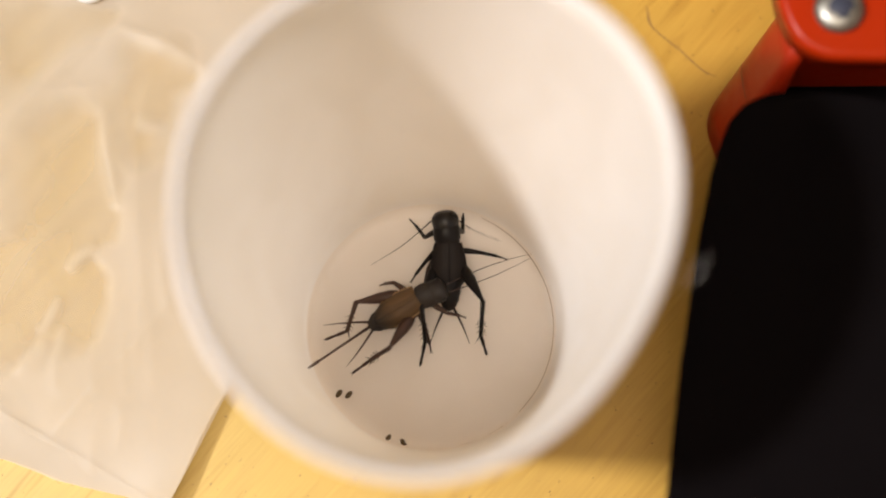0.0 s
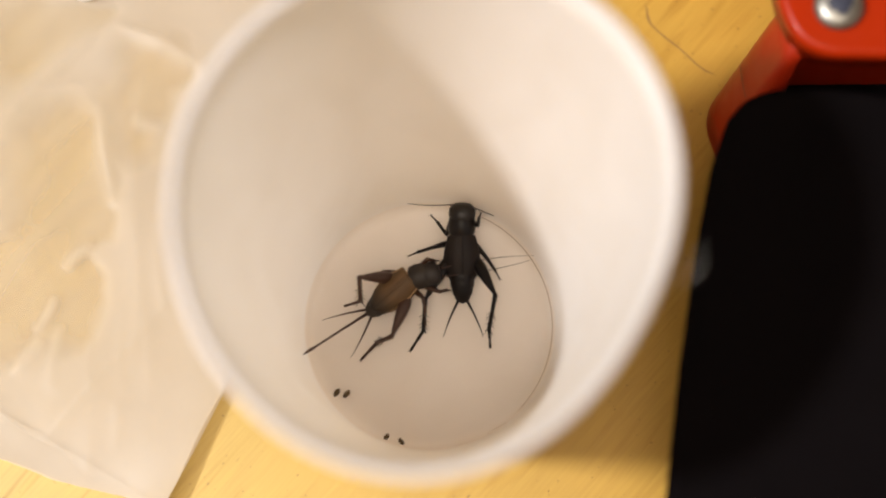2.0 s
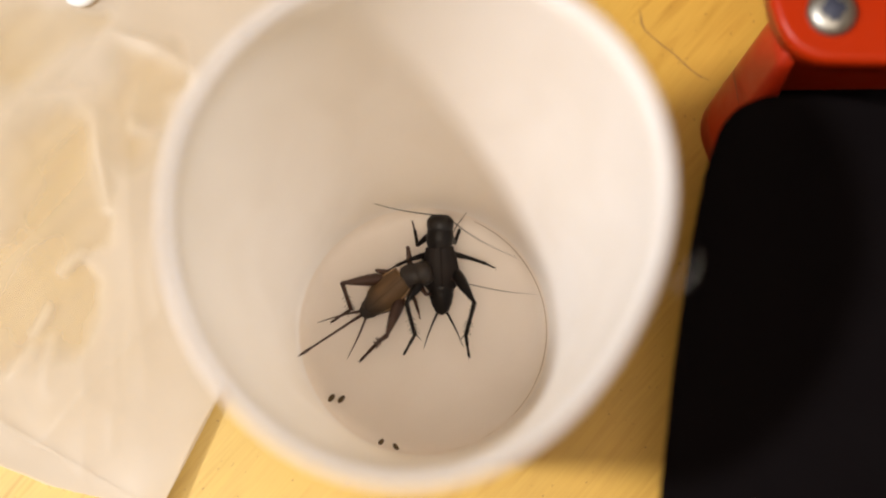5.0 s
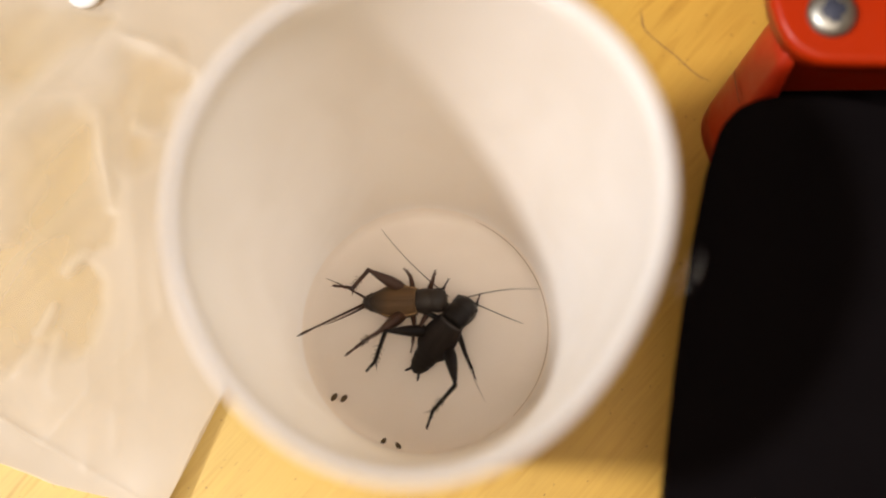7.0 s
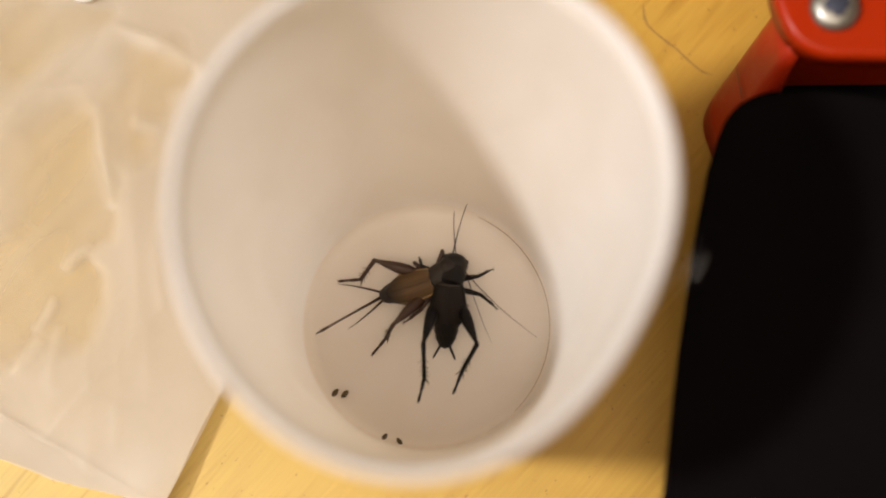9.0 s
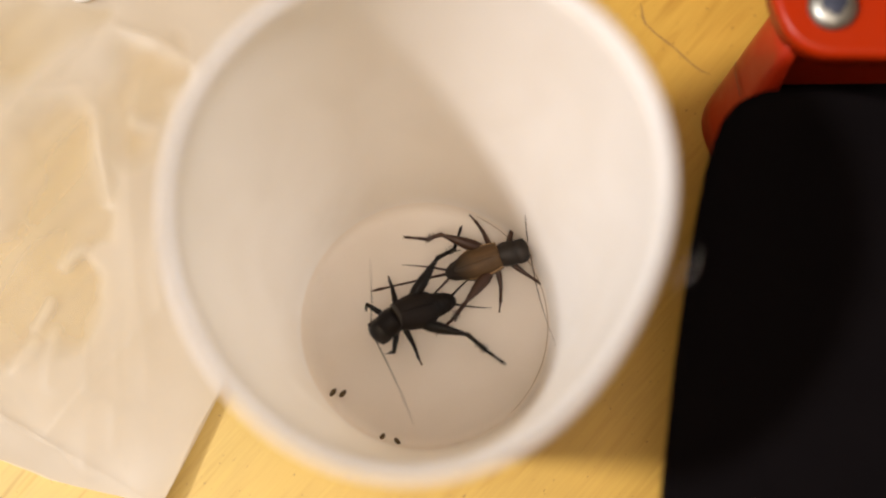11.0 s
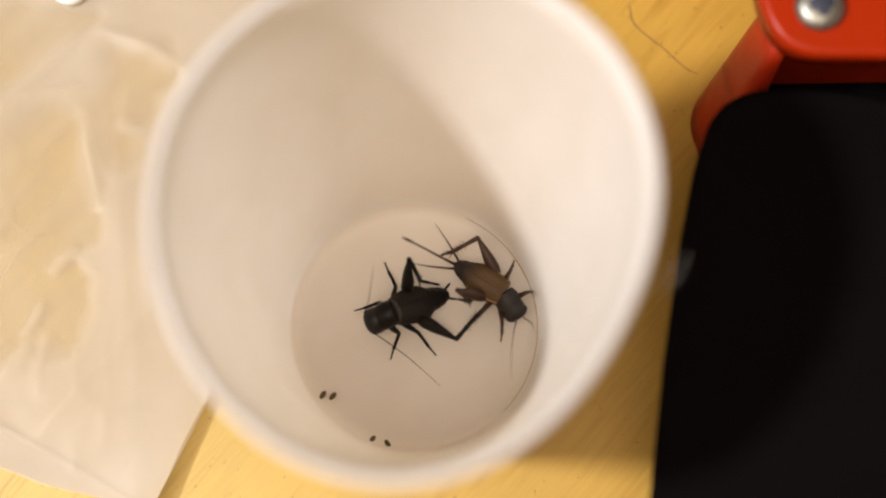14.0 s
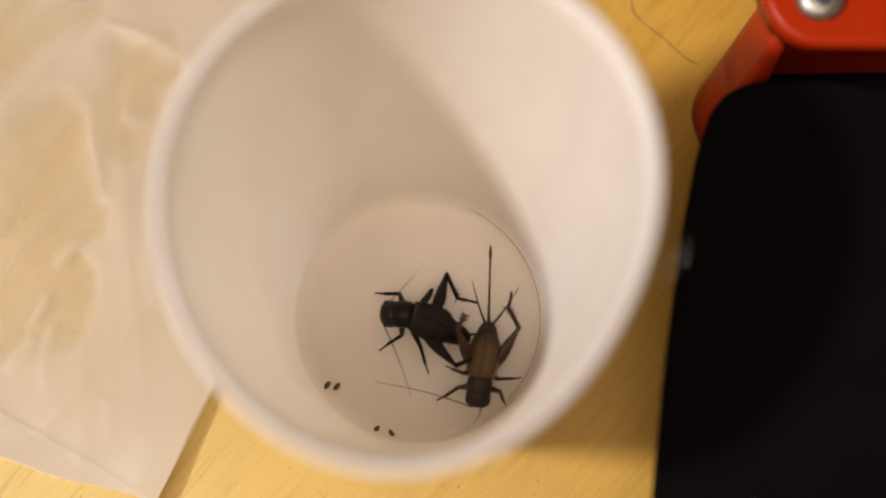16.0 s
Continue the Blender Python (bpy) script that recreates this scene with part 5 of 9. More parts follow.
    walk(black_cricket_parts["FR"], [
        (0, pose(0.00304, -0.00167, -0.00081, 0, 68.02, -118.94)),
        (0.5, pose(0.00275, -0.00212, -0.00079, 0, 66.77, -104.22)),
        (1, pose(0.00285, -0.00200, -0.00078, 0, 67.06, -72.56)),
        (1.5, pose(0.00286, -0.00195, -0.00088, 0, 62.22, -115.33)),
        (1.75, pose(0.00278, -0.00204, -0.00089, -2.32, -5.18, -118.58)),
        (2, pose(0.00270, -0.00214, -0.00090, 0, -72.6, -122.25)),
        (2.5, pose(0.00263, -0.00225, -0.00084, 0, -58.28, -142.68)),
        (3, pose(0.00287, -0.00194, -0.00084, -0, -56.1, -140.9)),
        (3.5, pose(0.00284, -0.00201, -0.00080, 0, -54.69, -121.54)),
        (3.75, pose(0.00272, -0.00216, -0.00082, 3.68, -2.9, -129.29)),
        (4, pose(0.00259, -0.00230, -0.00083, -0, 48.88, -136.67)),
        (6.5, pose(0.00134, -0.00197, -0.00266, 0, 67.66, -149)),
        (6.75, pose(0.00103, -0.00198, -0.00276, -6.86, 70.81, -86.62)),
        (7, pose(0.00072, -0.00199, -0.00286, 0, 74.22, -11.28)),
        (7.25, pose(0.00103, -0.00190, -0.00282, -37.06, -0.69, -57.88)),
        (7.5, pose(0.00134, -0.00180, -0.00277, -0, -75.95, -105.52)),
        (7.75, pose(0.00112, -0.00190, -0.00278, 3.21, -13.54, -111.42)),
        (8, pose(0.00091, -0.00200, -0.00280, 0, 48.84, -115.81)),
        (8.5, pose(0.00219, -0.00232, -0.00159, 0, -20.86, -125.1)),
        (9, pose(0.00069, -0.00218, -0.00273, 0, -29.62, -69.62)),
        (9.8, pose(0.00084, -0.00189, -0.00290, -17.73, 8.2, -54.78)),
        (10.4, pose(0.00129, -0.00142, -0.00301, -16.2, 8.2, -54.78)),
        (10.9, pose(0.00128, -0.00138, -0.00303, -16.48, 8.2, -54.78)),
        (11.5, pose(0.00150, -0.00182, -0.00268, 0, -57.3, -24.61)),
        (11.75, pose(0.00149, -0.00181, -0.00269, 22.59, -1.58, -66.76)),
        (12, pose(0.00148, -0.00180, -0.00271, 0, 53.87, -107.58)),
        (12.5, pose(0.00241, -0.00188, -0.00184, -0, 44.54, -128.33)),
        (13, pose(0.00071, -0.00204, -0.00283, 0, 47.89, -122.81)),
        (13.25, pose(0.00080, -0.00211, -0.00276, 21.51, -1.32, -78.37)),
        (13.5, pose(0.00090, -0.00217, -0.00269, 0, -50.72, -32.89)),
        (13.75, pose(0.00087, -0.00209, -0.00275, 26.15, 0.55, -84.2)),
        (14, pose(0.00083, -0.00202, -0.00282, 0, 51.95, -136.06)),
        (14.5, pose(0.00222, -0.00106, -0.00258, -0, 68.62, -111.68)),
        (14.625, pose(0.00239, -0.00104, -0.00239, 35.69, 34.8, -72.59)),
        (14.75, pose(0.00257, -0.00102, -0.00220, 42.1, -3.96, -61.27)),
        (14.875, pose(0.00274, -0.00099, -0.00200, 41.07, -43.19, -51.32)),
        (15, pose(0.00292, -0.00097, -0.00181, 0, -79.29, -3.7)),
        (15.25, pose(0.00234, -0.00133, -0.00220, 27.91, -4.17, -41.95)),
        (15.5, pose(0.00177, -0.00169, -0.00259, 0, 69.85, -75.79)),
        (16, pose(0.00187, -0.00146, -0.00266, -0, 55.72, -79.52))])
    walk(black_cricket_parts["FRt"], [
        (0, pose(0.00400, 0.00000, 0.00000, -74.2, 31.06, 82.77)),
        (0.5, pose(0.00400, 0.00000, 0.00000, -69.53, 13.21, 75.83)),
        (1, pose(0.00400, 0.00000, 0.00000, -61.49, -9.14, 63.89)),
        (1.5, pose(0.00400, 0.00000, 0.00000, -65.45, 16.48, 78.24)),
        (1.75, pose(0.00400, 0.00000, 0.00000, 3.16, 33.49, 119.4)),
        (2, pose(0.00400, 0.00000, 0.00000, 64.86, 5.69, 151.38)),
        (2.5, pose(0.00400, 0.00000, 0.00000, 53.95, 10.87, 140.7)),
        (3, pose(0.00400, 0.00000, 0.00000, 51.28, 12.99, 143.81)),
        (3.5, pose(0.00400, 0.00000, 0.00000, 64.82, 25.62, 131.76)),
        (3.75, pose(0.00400, 0.00000, 0.00000, 4.9, 36.34, 104.73)),
        (4, pose(0.00400, 0.00000, 0.00000, -52.72, 21.74, 80.76)),
        (6.5, pose(0.00400, 0.00000, 0.00000, -96.22, 61.89, 70.37)),
        (6.75, pose(0.00400, 0.00000, 0.00000, -75.1, 17.87, 59.86)),
        (7, pose(0.00400, 0.00000, 0.00000, -46.41, -19.07, 34.33)),
        (7.125, pose(0.00400, 0.00000, 0.00000, -31.79, 11.8, 55.91)),
        (7.25, pose(0.00400, 0.00000, 0.00000, -2.33, 32.56, 89.97)),
        (7.375, pose(0.00400, 0.00000, 0.00000, 37.9, 30.87, 134.31)),
        (7.5, pose(0.00400, 0.00000, 0.00000, 65.09, 8.13, 166.26)),
        (7.75, pose(0.00400, 0.00000, 0.00000, 8.81, 36.08, 119.03)),
        (8, pose(0.00400, 0.00000, 0.00000, -49.89, 11.35, 69.15)),
        (8.5, pose(0.00400, 0.00000, 0.00000, 26.24, 36.78, 113.05)),
        (8.75, pose(0.00400, 0.00000, 0.00000, 43.27, 61, 82.51)),
        (9, pose(0.00400, 0.00000, 0.00000, -17.32, 83.9, -20.42)),
        (9.5, pose(0.00400, 0.00000, 0.00000, 29.09, 55.6, 74.05)),
        (9.8, pose(0.00400, 0.00000, 0.00000, 4.42, 75.53, 18.25)),
        (10.4, pose(0.00400, 0.00000, 0.00000, 3.32, 76.01, 16.59)),
        (10.9, pose(0.00400, 0.00000, 0.00000, -133.73, 87.39, 174.38)),
        (11.2, pose(0.00400, 0.00000, 0.00000, 129.63, 55.62, 139.64)),
        (11.5, pose(0.00400, 0.00000, 0.00000, 91.33, 33.03, 172.95)),
        (11.75, pose(0.00400, 0.00000, 0.00000, 29.48, 66.35, 147.08)),
        (12, pose(0.00400, 0.00000, 0.00000, -73.72, 51.33, 77.33)),
        (12.5, pose(0.00400, 0.00000, 0.00000, -42.39, 23.82, 106.98)),
        (13, pose(0.00400, 0.00000, 0.00000, -54.77, 60.96, 105.94)),
        (13.25, pose(0.00400, 0.00000, 0.00000, 38.02, 74.45, 125.47)),
        (13.5, pose(0.00400, 0.00000, 0.00000, 144.83, 64.47, 159.65)),
        (13.75, pose(0.00400, 0.00000, 0.00000, -5.63, 77.97, 74)),
        (14, pose(0.00400, 0.00000, 0.00000, -74.83, 50.77, 72.19)),
        (14.5, pose(0.00400, 0.00000, 0.00000, -77.36, 32.92, 78.45)),
        (14.625, pose(0.00400, 0.00000, 0.00000, -53.38, 43.4, 58.93)),
        (14.75, pose(0.00400, 0.00000, 0.00000, -29.63, 59.2, 43.21)),
        (14.875, pose(0.00400, 0.00000, 0.00000, 3.5, 77.68, 39.98)),
        (15, pose(0.00400, 0.00000, 0.00000, 149.93, 79.91, 151.27)),
        (15.25, pose(0.00400, 0.00000, 0.00000, -22.51, 40.34, 33.79)),
        (15.5, pose(0.00400, 0.00000, 0.00000, -68.15, -2.43, 71.41)),
        (16, pose(0.00400, 0.00000, 0.00000, -67.81, 28.97, 59.73))])
    walk(black_cricket_parts["MR"], [
        (0, pose(-0.00120, -0.00230, -0.00170, 0, 0.82, -98.02)),
        (0.5, pose(-0.00120, -0.00230, -0.00170, 0, -0.21, -96.95)),
        (1, pose(-0.00120, -0.00230, -0.00170, -0, 0.46, -103.73)),
        (1.5, pose(-0.00120, -0.00230, -0.00170, 0, -32.56, -100.24)),
        (2, pose(-0.00120, -0.00230, -0.00170, 0, -11.87, -139.99)),
        (2.5, pose(-0.00120, -0.00230, -0.00170, 0, -0.67, -130.26)),
        (3, pose(-0.00120, -0.00230, -0.00170, 0, -8.35, -122.75)),
        (3.5, pose(-0.00120, -0.00230, -0.00170, 0, 3.44, -116.33)),
        (4, pose(-0.00120, -0.00230, -0.00170, -0, 0.02, -119.9)),
        (6.5, pose(-0.00120, -0.00230, -0.00170, 0, 9.23, -81.69)),
        (7, pose(-0.00120, -0.00230, -0.00170, 0, 6.05, -125.76)),
        (7.5, pose(-0.00120, -0.00230, -0.00170, 0, 33.16, -122.2)),
        (8, pose(-0.00120, -0.00230, -0.00170, 0, 1.54, -99.31)),
        (8.5, pose(-0.00120, -0.00230, -0.00170, 0, -0.91, -109.2)),
        (9, pose(-0.00120, -0.00230, -0.00170, 0, 2.2, -101.53)),
        (9.8, pose(-0.00120, -0.00230, -0.00170, -21.8, 6.25, -99.46)),
        (10.4, pose(-0.00120, -0.00230, -0.00170, -19.91, 6.25, -99.46)),
        (10.9, pose(-0.00120, -0.00230, -0.00170, -20.25, 6.25, -99.46)),
        (11.5, pose(-0.00120, -0.00230, -0.00170, -0, 37.17, -128.27)),
        (12, pose(-0.00120, -0.00230, -0.00170, 0, 23.14, -121.19)),
        (12.5, pose(-0.00120, -0.00230, -0.00170, -0, 14.31, -129.67)),
        (13, pose(-0.00120, -0.00230, -0.00170, 0, -15.16, -131.16)),
        (13.25, pose(-0.00120, -0.00230, -0.00170, 17.65, -45.48, -102.46)),
        (13.5, pose(-0.00120, -0.00230, -0.00170, 0, -78.56, -48.21)),
        (13.75, pose(-0.00120, -0.00230, -0.00170, 22.12, -30.11, -102.29)),
        (14, pose(-0.00120, -0.00230, -0.00170, 0, 14.47, -133.33)),
        (14.5, pose(-0.00120, -0.00230, -0.00170, 0, 51.19, -110.77)),
        (14.75, pose(-0.00120, -0.00230, -0.00170, 8.81, 8.24, -87.52)),
        (15, pose(-0.00120, -0.00230, -0.00170, -0, -34.51, -66.81)),
        (15.5, pose(-0.00120, -0.00230, -0.00170, 0, -32.65, -120.74)),
        (16, pose(-0.00120, -0.00230, -0.00170, 0, -21.13, -99.98))])
    walk(black_cricket_parts["MRt"], [
        (0, pose(0.00400, 0.00000, 0.00000, 0.07, 10.28, -4.55)),
        (0.5, pose(0.00400, 0.00000, 0.00000, -0.02, 3.55, -4.8)),
        (1, pose(0.00400, 0.00000, 0.00000, 0.16, 17.5, -19.68)),
        (1.5, pose(0.00400, 0.00000, 0.00000, -27.89, 58.12, -47.73)),
        (2, pose(0.00400, 0.00000, 0.00000, -1.63, 35.21, -7.3)),
        (2.5, pose(0.00400, 0.00000, 0.00000, -0.16, 2.31, -14.1)),
        (3, pose(0.00400, 0.00000, 0.00000, -2.17, 33.1, -13.66)),
        (3.5, pose(0.00400, 0.00000, 0.00000, 0.49, -0.03, -8.22)),
        (4, pose(0.00400, 0.00000, 0.00000, 0, 1.13, -10.61)),
        (6.5, pose(0.00400, 0.00000, 0.00000, -1.95, 45.85, 6.97)),
        (7, pose(0.00400, 0.00000, 0.00000, -0.67, -6.61, 6.39)),
        (7.5, pose(0.00400, 0.00000, 0.00000, -2.49, -30.87, 4.56)),
        (8, pose(0.00400, 0.00000, 0.00000, 0.23, 39.64, -6.39)),
        (8.5, pose(0.00400, 0.00000, 0.00000, 0.28, 19.82, 16.74)),
        (9, pose(0.00400, 0.00000, 0.00000, 1.26, 28.34, -29.71)),
        (9.8, pose(0.00400, 0.00000, 0.00000, -1.05, 41.1, 4.15)),
        (10.4, pose(0.00400, 0.00000, 0.00000, -0.75, 43.89, 2.86)),
        (10.9, pose(0.00400, 0.00000, 0.00000, -0.89, 48.55, 2.98)),
        (11.5, pose(0.00400, 0.00000, 0.00000, -7.95, -18.97, 12.62)),
        (12, pose(0.00400, 0.00000, 0.00000, 0.74, -4.1, -1.77)),
        (12.5, pose(0.00400, 0.00000, 0.00000, -2.39, -16.76, 9.71)),
        (13, pose(0.00400, 0.00000, 0.00000, 2.86, 21.47, 10.94)),
        (13.25, pose(0.00400, 0.00000, 0.00000, -49.89, 54.11, -71.89)),
        (13.5, pose(0.00400, 0.00000, 0.00000, -94.81, 16.38, -147.89)),
        (13.625, pose(0.00400, 0.00000, 0.00000, -81.41, 42.39, -109.49)),
        (13.75, pose(0.00400, 0.00000, 0.00000, -41.28, 50.5, -48.14)),
        (13.875, pose(0.00400, 0.00000, 0.00000, -12.6, 31.56, 2.8)),
        (14, pose(0.00400, 0.00000, 0.00000, -8.68, 3.37, 35.64)),
        (14.5, pose(0.00400, 0.00000, 0.00000, -26.01, -26.64, 32.38)),
        (14.75, pose(0.00400, 0.00000, 0.00000, -9.63, 19.99, -1.29)),
        (15, pose(0.00400, 0.00000, 0.00000, -35.25, 66.4, -53.14)),
        (15.25, pose(0.00400, 0.00000, 0.00000, -52.08, 59.79, -113.69)),
        (15.5, pose(0.00400, 0.00000, 0.00000, -51.08, 49.79, -158.37)),
        (16, pose(0.00400, 0.00000, 0.00000, -27.79, 49.61, -146.79))])
    walk(black_cricket_parts["HRf"], [
        (0, pose(-0.01809, -0.00602, 0.00361, -0, 37.37, -159.36)),
        (0.25, pose(-0.01793, -0.00564, 0.00377, -0.13, 37.82, -161.2)),
        (0.5, pose(-0.01777, -0.00540, 0.00391, -0, 38.93, -161.83)),
        (0.75, pose(-0.01741, -0.00596, 0.00404, -0.21, 41.35, -159.71)),
        (1, pose(-0.01652, -0.00729, 0.00418, -0, 43.19, -155.67)),
        (1.25, pose(-0.01546, -0.00794, 0.00425, -0.48, 36.83, -154.81)),
        (1.5, pose(-0.01502, -0.00803, 0.00427, -0, 31.35, -154.9)),
        (1.75, pose(-0.01648, -0.00686, 0.00363, 0.93, 34.18, -162.6)),
        (2, pose(-0.01796, -0.00496, 0.00305, 0, 37.84, -172.82)),
        (2.25, pose(-0.01785, -0.00504, 0.00363, 0.12, 33.91, -172.34)),
        (2.5, pose(-0.01760, -0.00522, 0.00421, 0, 27.69, -171.24)),
        (2.75, pose(-0.01739, -0.00559, 0.00457, -0.05, 22.72, -169.28)),
        (3, pose(-0.01727, -0.00595, 0.00466, 0, 20.44, -164.68)),
        (3.25, pose(-0.01736, -0.00592, 0.00426, -0.05, 21.9, -157.38)),
        (3.5, pose(-0.01745, -0.00585, 0.00391, -0, 24.98, -153.75)),
        (3.75, pose(-0.01763, -0.00567, 0.00391, 0.24, 28.61, -154.38)),
        (4, pose(-0.01781, -0.00546, 0.00394, -0, 30.84, -156.78)),
        (4.125, pose(-0.01779, -0.00542, 0.00393, -0.4, 30.78, -158.33)),
        (4.25, pose(-0.01776, -0.00533, 0.00393, -0.76, 30.47, -159.96)),
        (4.375, pose(-0.01771, -0.00522, 0.00392, -1, 30.1, -161.23)),
        (4.5, pose(-0.01762, -0.00505, 0.00391, -1.27, 29.42, -162.96)),
        (4.625, pose(-0.01750, -0.00484, 0.00389, -1.48, 28.58, -164.7)),
        (4.75, pose(-0.01740, -0.00468, 0.00387, -1.59, 27.86, -165.99)),
        (4.875, pose(-0.01723, -0.00446, 0.00384, -1.68, 26.79, -167.71)),
        (5, pose(-0.01703, -0.00425, 0.00381, -1.69, 25.64, -169.37)),
        (5.125, pose(-0.01680, -0.00405, 0.00378, -1.64, 24.44, -170.98)),
        (5.25, pose(-0.01654, -0.00388, 0.00375, -1.54, 23.22, -172.51)),
        (5.375, pose(-0.01634, -0.00378, 0.00373, -1.42, 22.3, -173.59)),
        (5.5, pose(-0.01606, -0.00369, 0.00371, -1.24, 21.11, -174.95)),
        (5.625, pose(-0.01578, -0.00364, 0.00371, -1.03, 19.98, -176.19)),
        (5.75, pose(-0.01556, -0.00364, 0.00372, -0.86, 19.19, -177.03)),
        (5.875, pose(-0.01528, -0.00370, 0.00376, -0.64, 18.22, -178.03)),
        (6, pose(-0.01501, -0.00382, 0.00383, -0.43, 17.39, -178.87)),
        (6.125, pose(-0.01476, -0.00401, 0.00393, -0.25, 16.71, -179.54)),
        (6.25, pose(-0.01452, -0.00428, 0.00408, -0.11, 16.22, 179.98)),
        (6.375, pose(-0.01435, -0.00454, 0.00421, -0.04, 15.98, 179.75)),
        (6.5, pose(-0.01413, -0.00497, 0.00444, -0, 15.86, 179.64)),
        (6.75, pose(-0.01374, -0.00614, 0.00558, -0.31, 19.81, -173.49)),
        (7, pose(-0.01365, -0.00819, 0.00710, -0, 24.65, -164.85)),
        (7.25, pose(-0.01779, -0.00757, 0.00505, -1.61, 7.87, -175.49)),
        (7.5, pose(-0.01979, -0.00471, 0.00311, -0, -5.84, 176.19)),
        (7.75, pose(-0.01920, -0.00513, 0.00389, 0.31, 6.58, 176.41)),
        (8, pose(-0.01817, -0.00519, 0.00471, 0, 21.77, 176.63)),
        (8.25, pose(-0.01912, -0.00407, 0.00112, -1.51, 1.05, 166.46)),
        (8.5, pose(-0.01922, -0.00305, -0.00194, -0, -15.85, 158.3)),
        (8.75, pose(-0.01838, -0.00353, 0.00106, 0.17, -8.34, 159.28)),
        (9, pose(-0.01595, -0.00366, 0.00442, -0, 5.84, 166.63)),
        (9.125, pose(-0.01613, -0.00415, 0.00422, -1.32, 9.83, 175.85)),
        (9.25, pose(-0.01663, -0.00511, 0.00364, -3.72, 12.23, -170.37)),
        (9.375, pose(-0.01709, -0.00615, 0.00295, -5.38, 13.7, -158.01)),
        (9.5, pose(-0.01746, -0.00810, 0.00163, -6.13, 15.51, -139.96)),
        (9.625, pose(-0.01655, -0.01083, -0.00018, -10.92, 6, -121.46)),
        (9.75, pose(-0.01515, -0.01202, -0.00134, -18.39, -4.28, -110.48)),
        (9.875, pose(-0.01475, -0.01218, -0.00167, -20.63, -7.02, -107.99)),
        (10, pose(-0.01487, -0.01203, -0.00174, -19.97, -7.62, -110.12)),
        (10.125, pose(-0.01504, -0.01179, -0.00183, -18.99, -8.44, -113.2)),
        (10.25, pose(-0.01516, -0.01154, -0.00193, -18.06, -9.13, -115.99)),
        (10.375, pose(-0.01519, -0.01139, -0.00203, -17.68, -9.39, -117.11)),
        (10.5, pose(-0.01515, -0.01129, -0.00215, -17.71, -9.37, -117.03)),
        (10.625, pose(-0.01510, -0.01122, -0.00224, -17.9, -9.25, -116.46)),
        (10.75, pose(-0.01508, -0.01118, -0.00228, -18.07, -9.15, -115.98)),
        (10.875, pose(-0.01506, -0.01116, -0.00230, -18.2, -9.06, -115.58)),
        (11, pose(-0.01673, -0.00959, -0.00094, -15.52, -8.86, -123.84)),
        (11.125, pose(-0.01543, -0.00715, 0.00126, -7.78, -6, -150.63)),
        (11.25, pose(-0.01186, -0.00673, 0.00134, -2.05, 0.17, 178.2)),
        (11.375, pose(-0.00994, -0.00657, 0.00165, -0.44, 5.31, 157.65)),
        (11.5, pose(-0.00908, -0.00615, 0.00219, 0, 11.13, 145.03)),
        (11.75, pose(-0.00935, -0.00584, 0.00278, 0.52, 17.83, 144.79)),
        (12, pose(-0.01003, -0.00583, 0.00296, 0, 22.13, 145.16)),
        (12.25, pose(-0.01115, -0.00545, 0.00220, -0.28, 26.16, 147.4)),
        (12.5, pose(-0.01165, -0.00513, 0.00164, 0, 29.89, 148.87)),
        (12.75, pose(-0.01090, -0.00426, 0.00191, 0.31, 33.6, 147.59)),
        (13, pose(-0.00892, -0.00373, 0.00225, 0, 36.9, 145.96)),
        (13.25, pose(-0.00808, -0.00465, 0.00166, 0.02, 38.33, 159.05)),
        (13.5, pose(-0.00747, -0.00527, 0.00137, -0, 38.02, 170.06)),
        (13.75, pose(-0.00698, -0.00450, 0.00185, -0.41, 28.46, 166.41)),
        (14, pose(-0.00637, -0.00353, 0.00242, -0, 17.22, 162.15)),
        (14.25, pose(-0.00573, -0.00530, 0.00122, -1.01, 20.68, -176.3)),
        (14.5, pose(-0.00569, -0.00590, -0.00113, 0, 25.39, -158.12)),
        (14.75, pose(-0.00516, -0.00544, 0.00095, 0.41, 27.56, -158.26)),
        (15, pose(-0.00529, -0.00379, 0.00220, 0, 28.05, -160.75)),
        (15.25, pose(-0.00590, -0.00375, 0.00238, -0.38, 26.11, -173.61)),
        (15.5, pose(-0.00689, -0.00409, 0.00238, 0, 22.76, 177.83)),
        (15.75, pose(-0.00739, -0.00584, 0.00107, 0.2, 19.37, -177.44)),
        (16, pose(-0.00748, -0.00656, -0.00060, 0, 15.49, -165.25))])
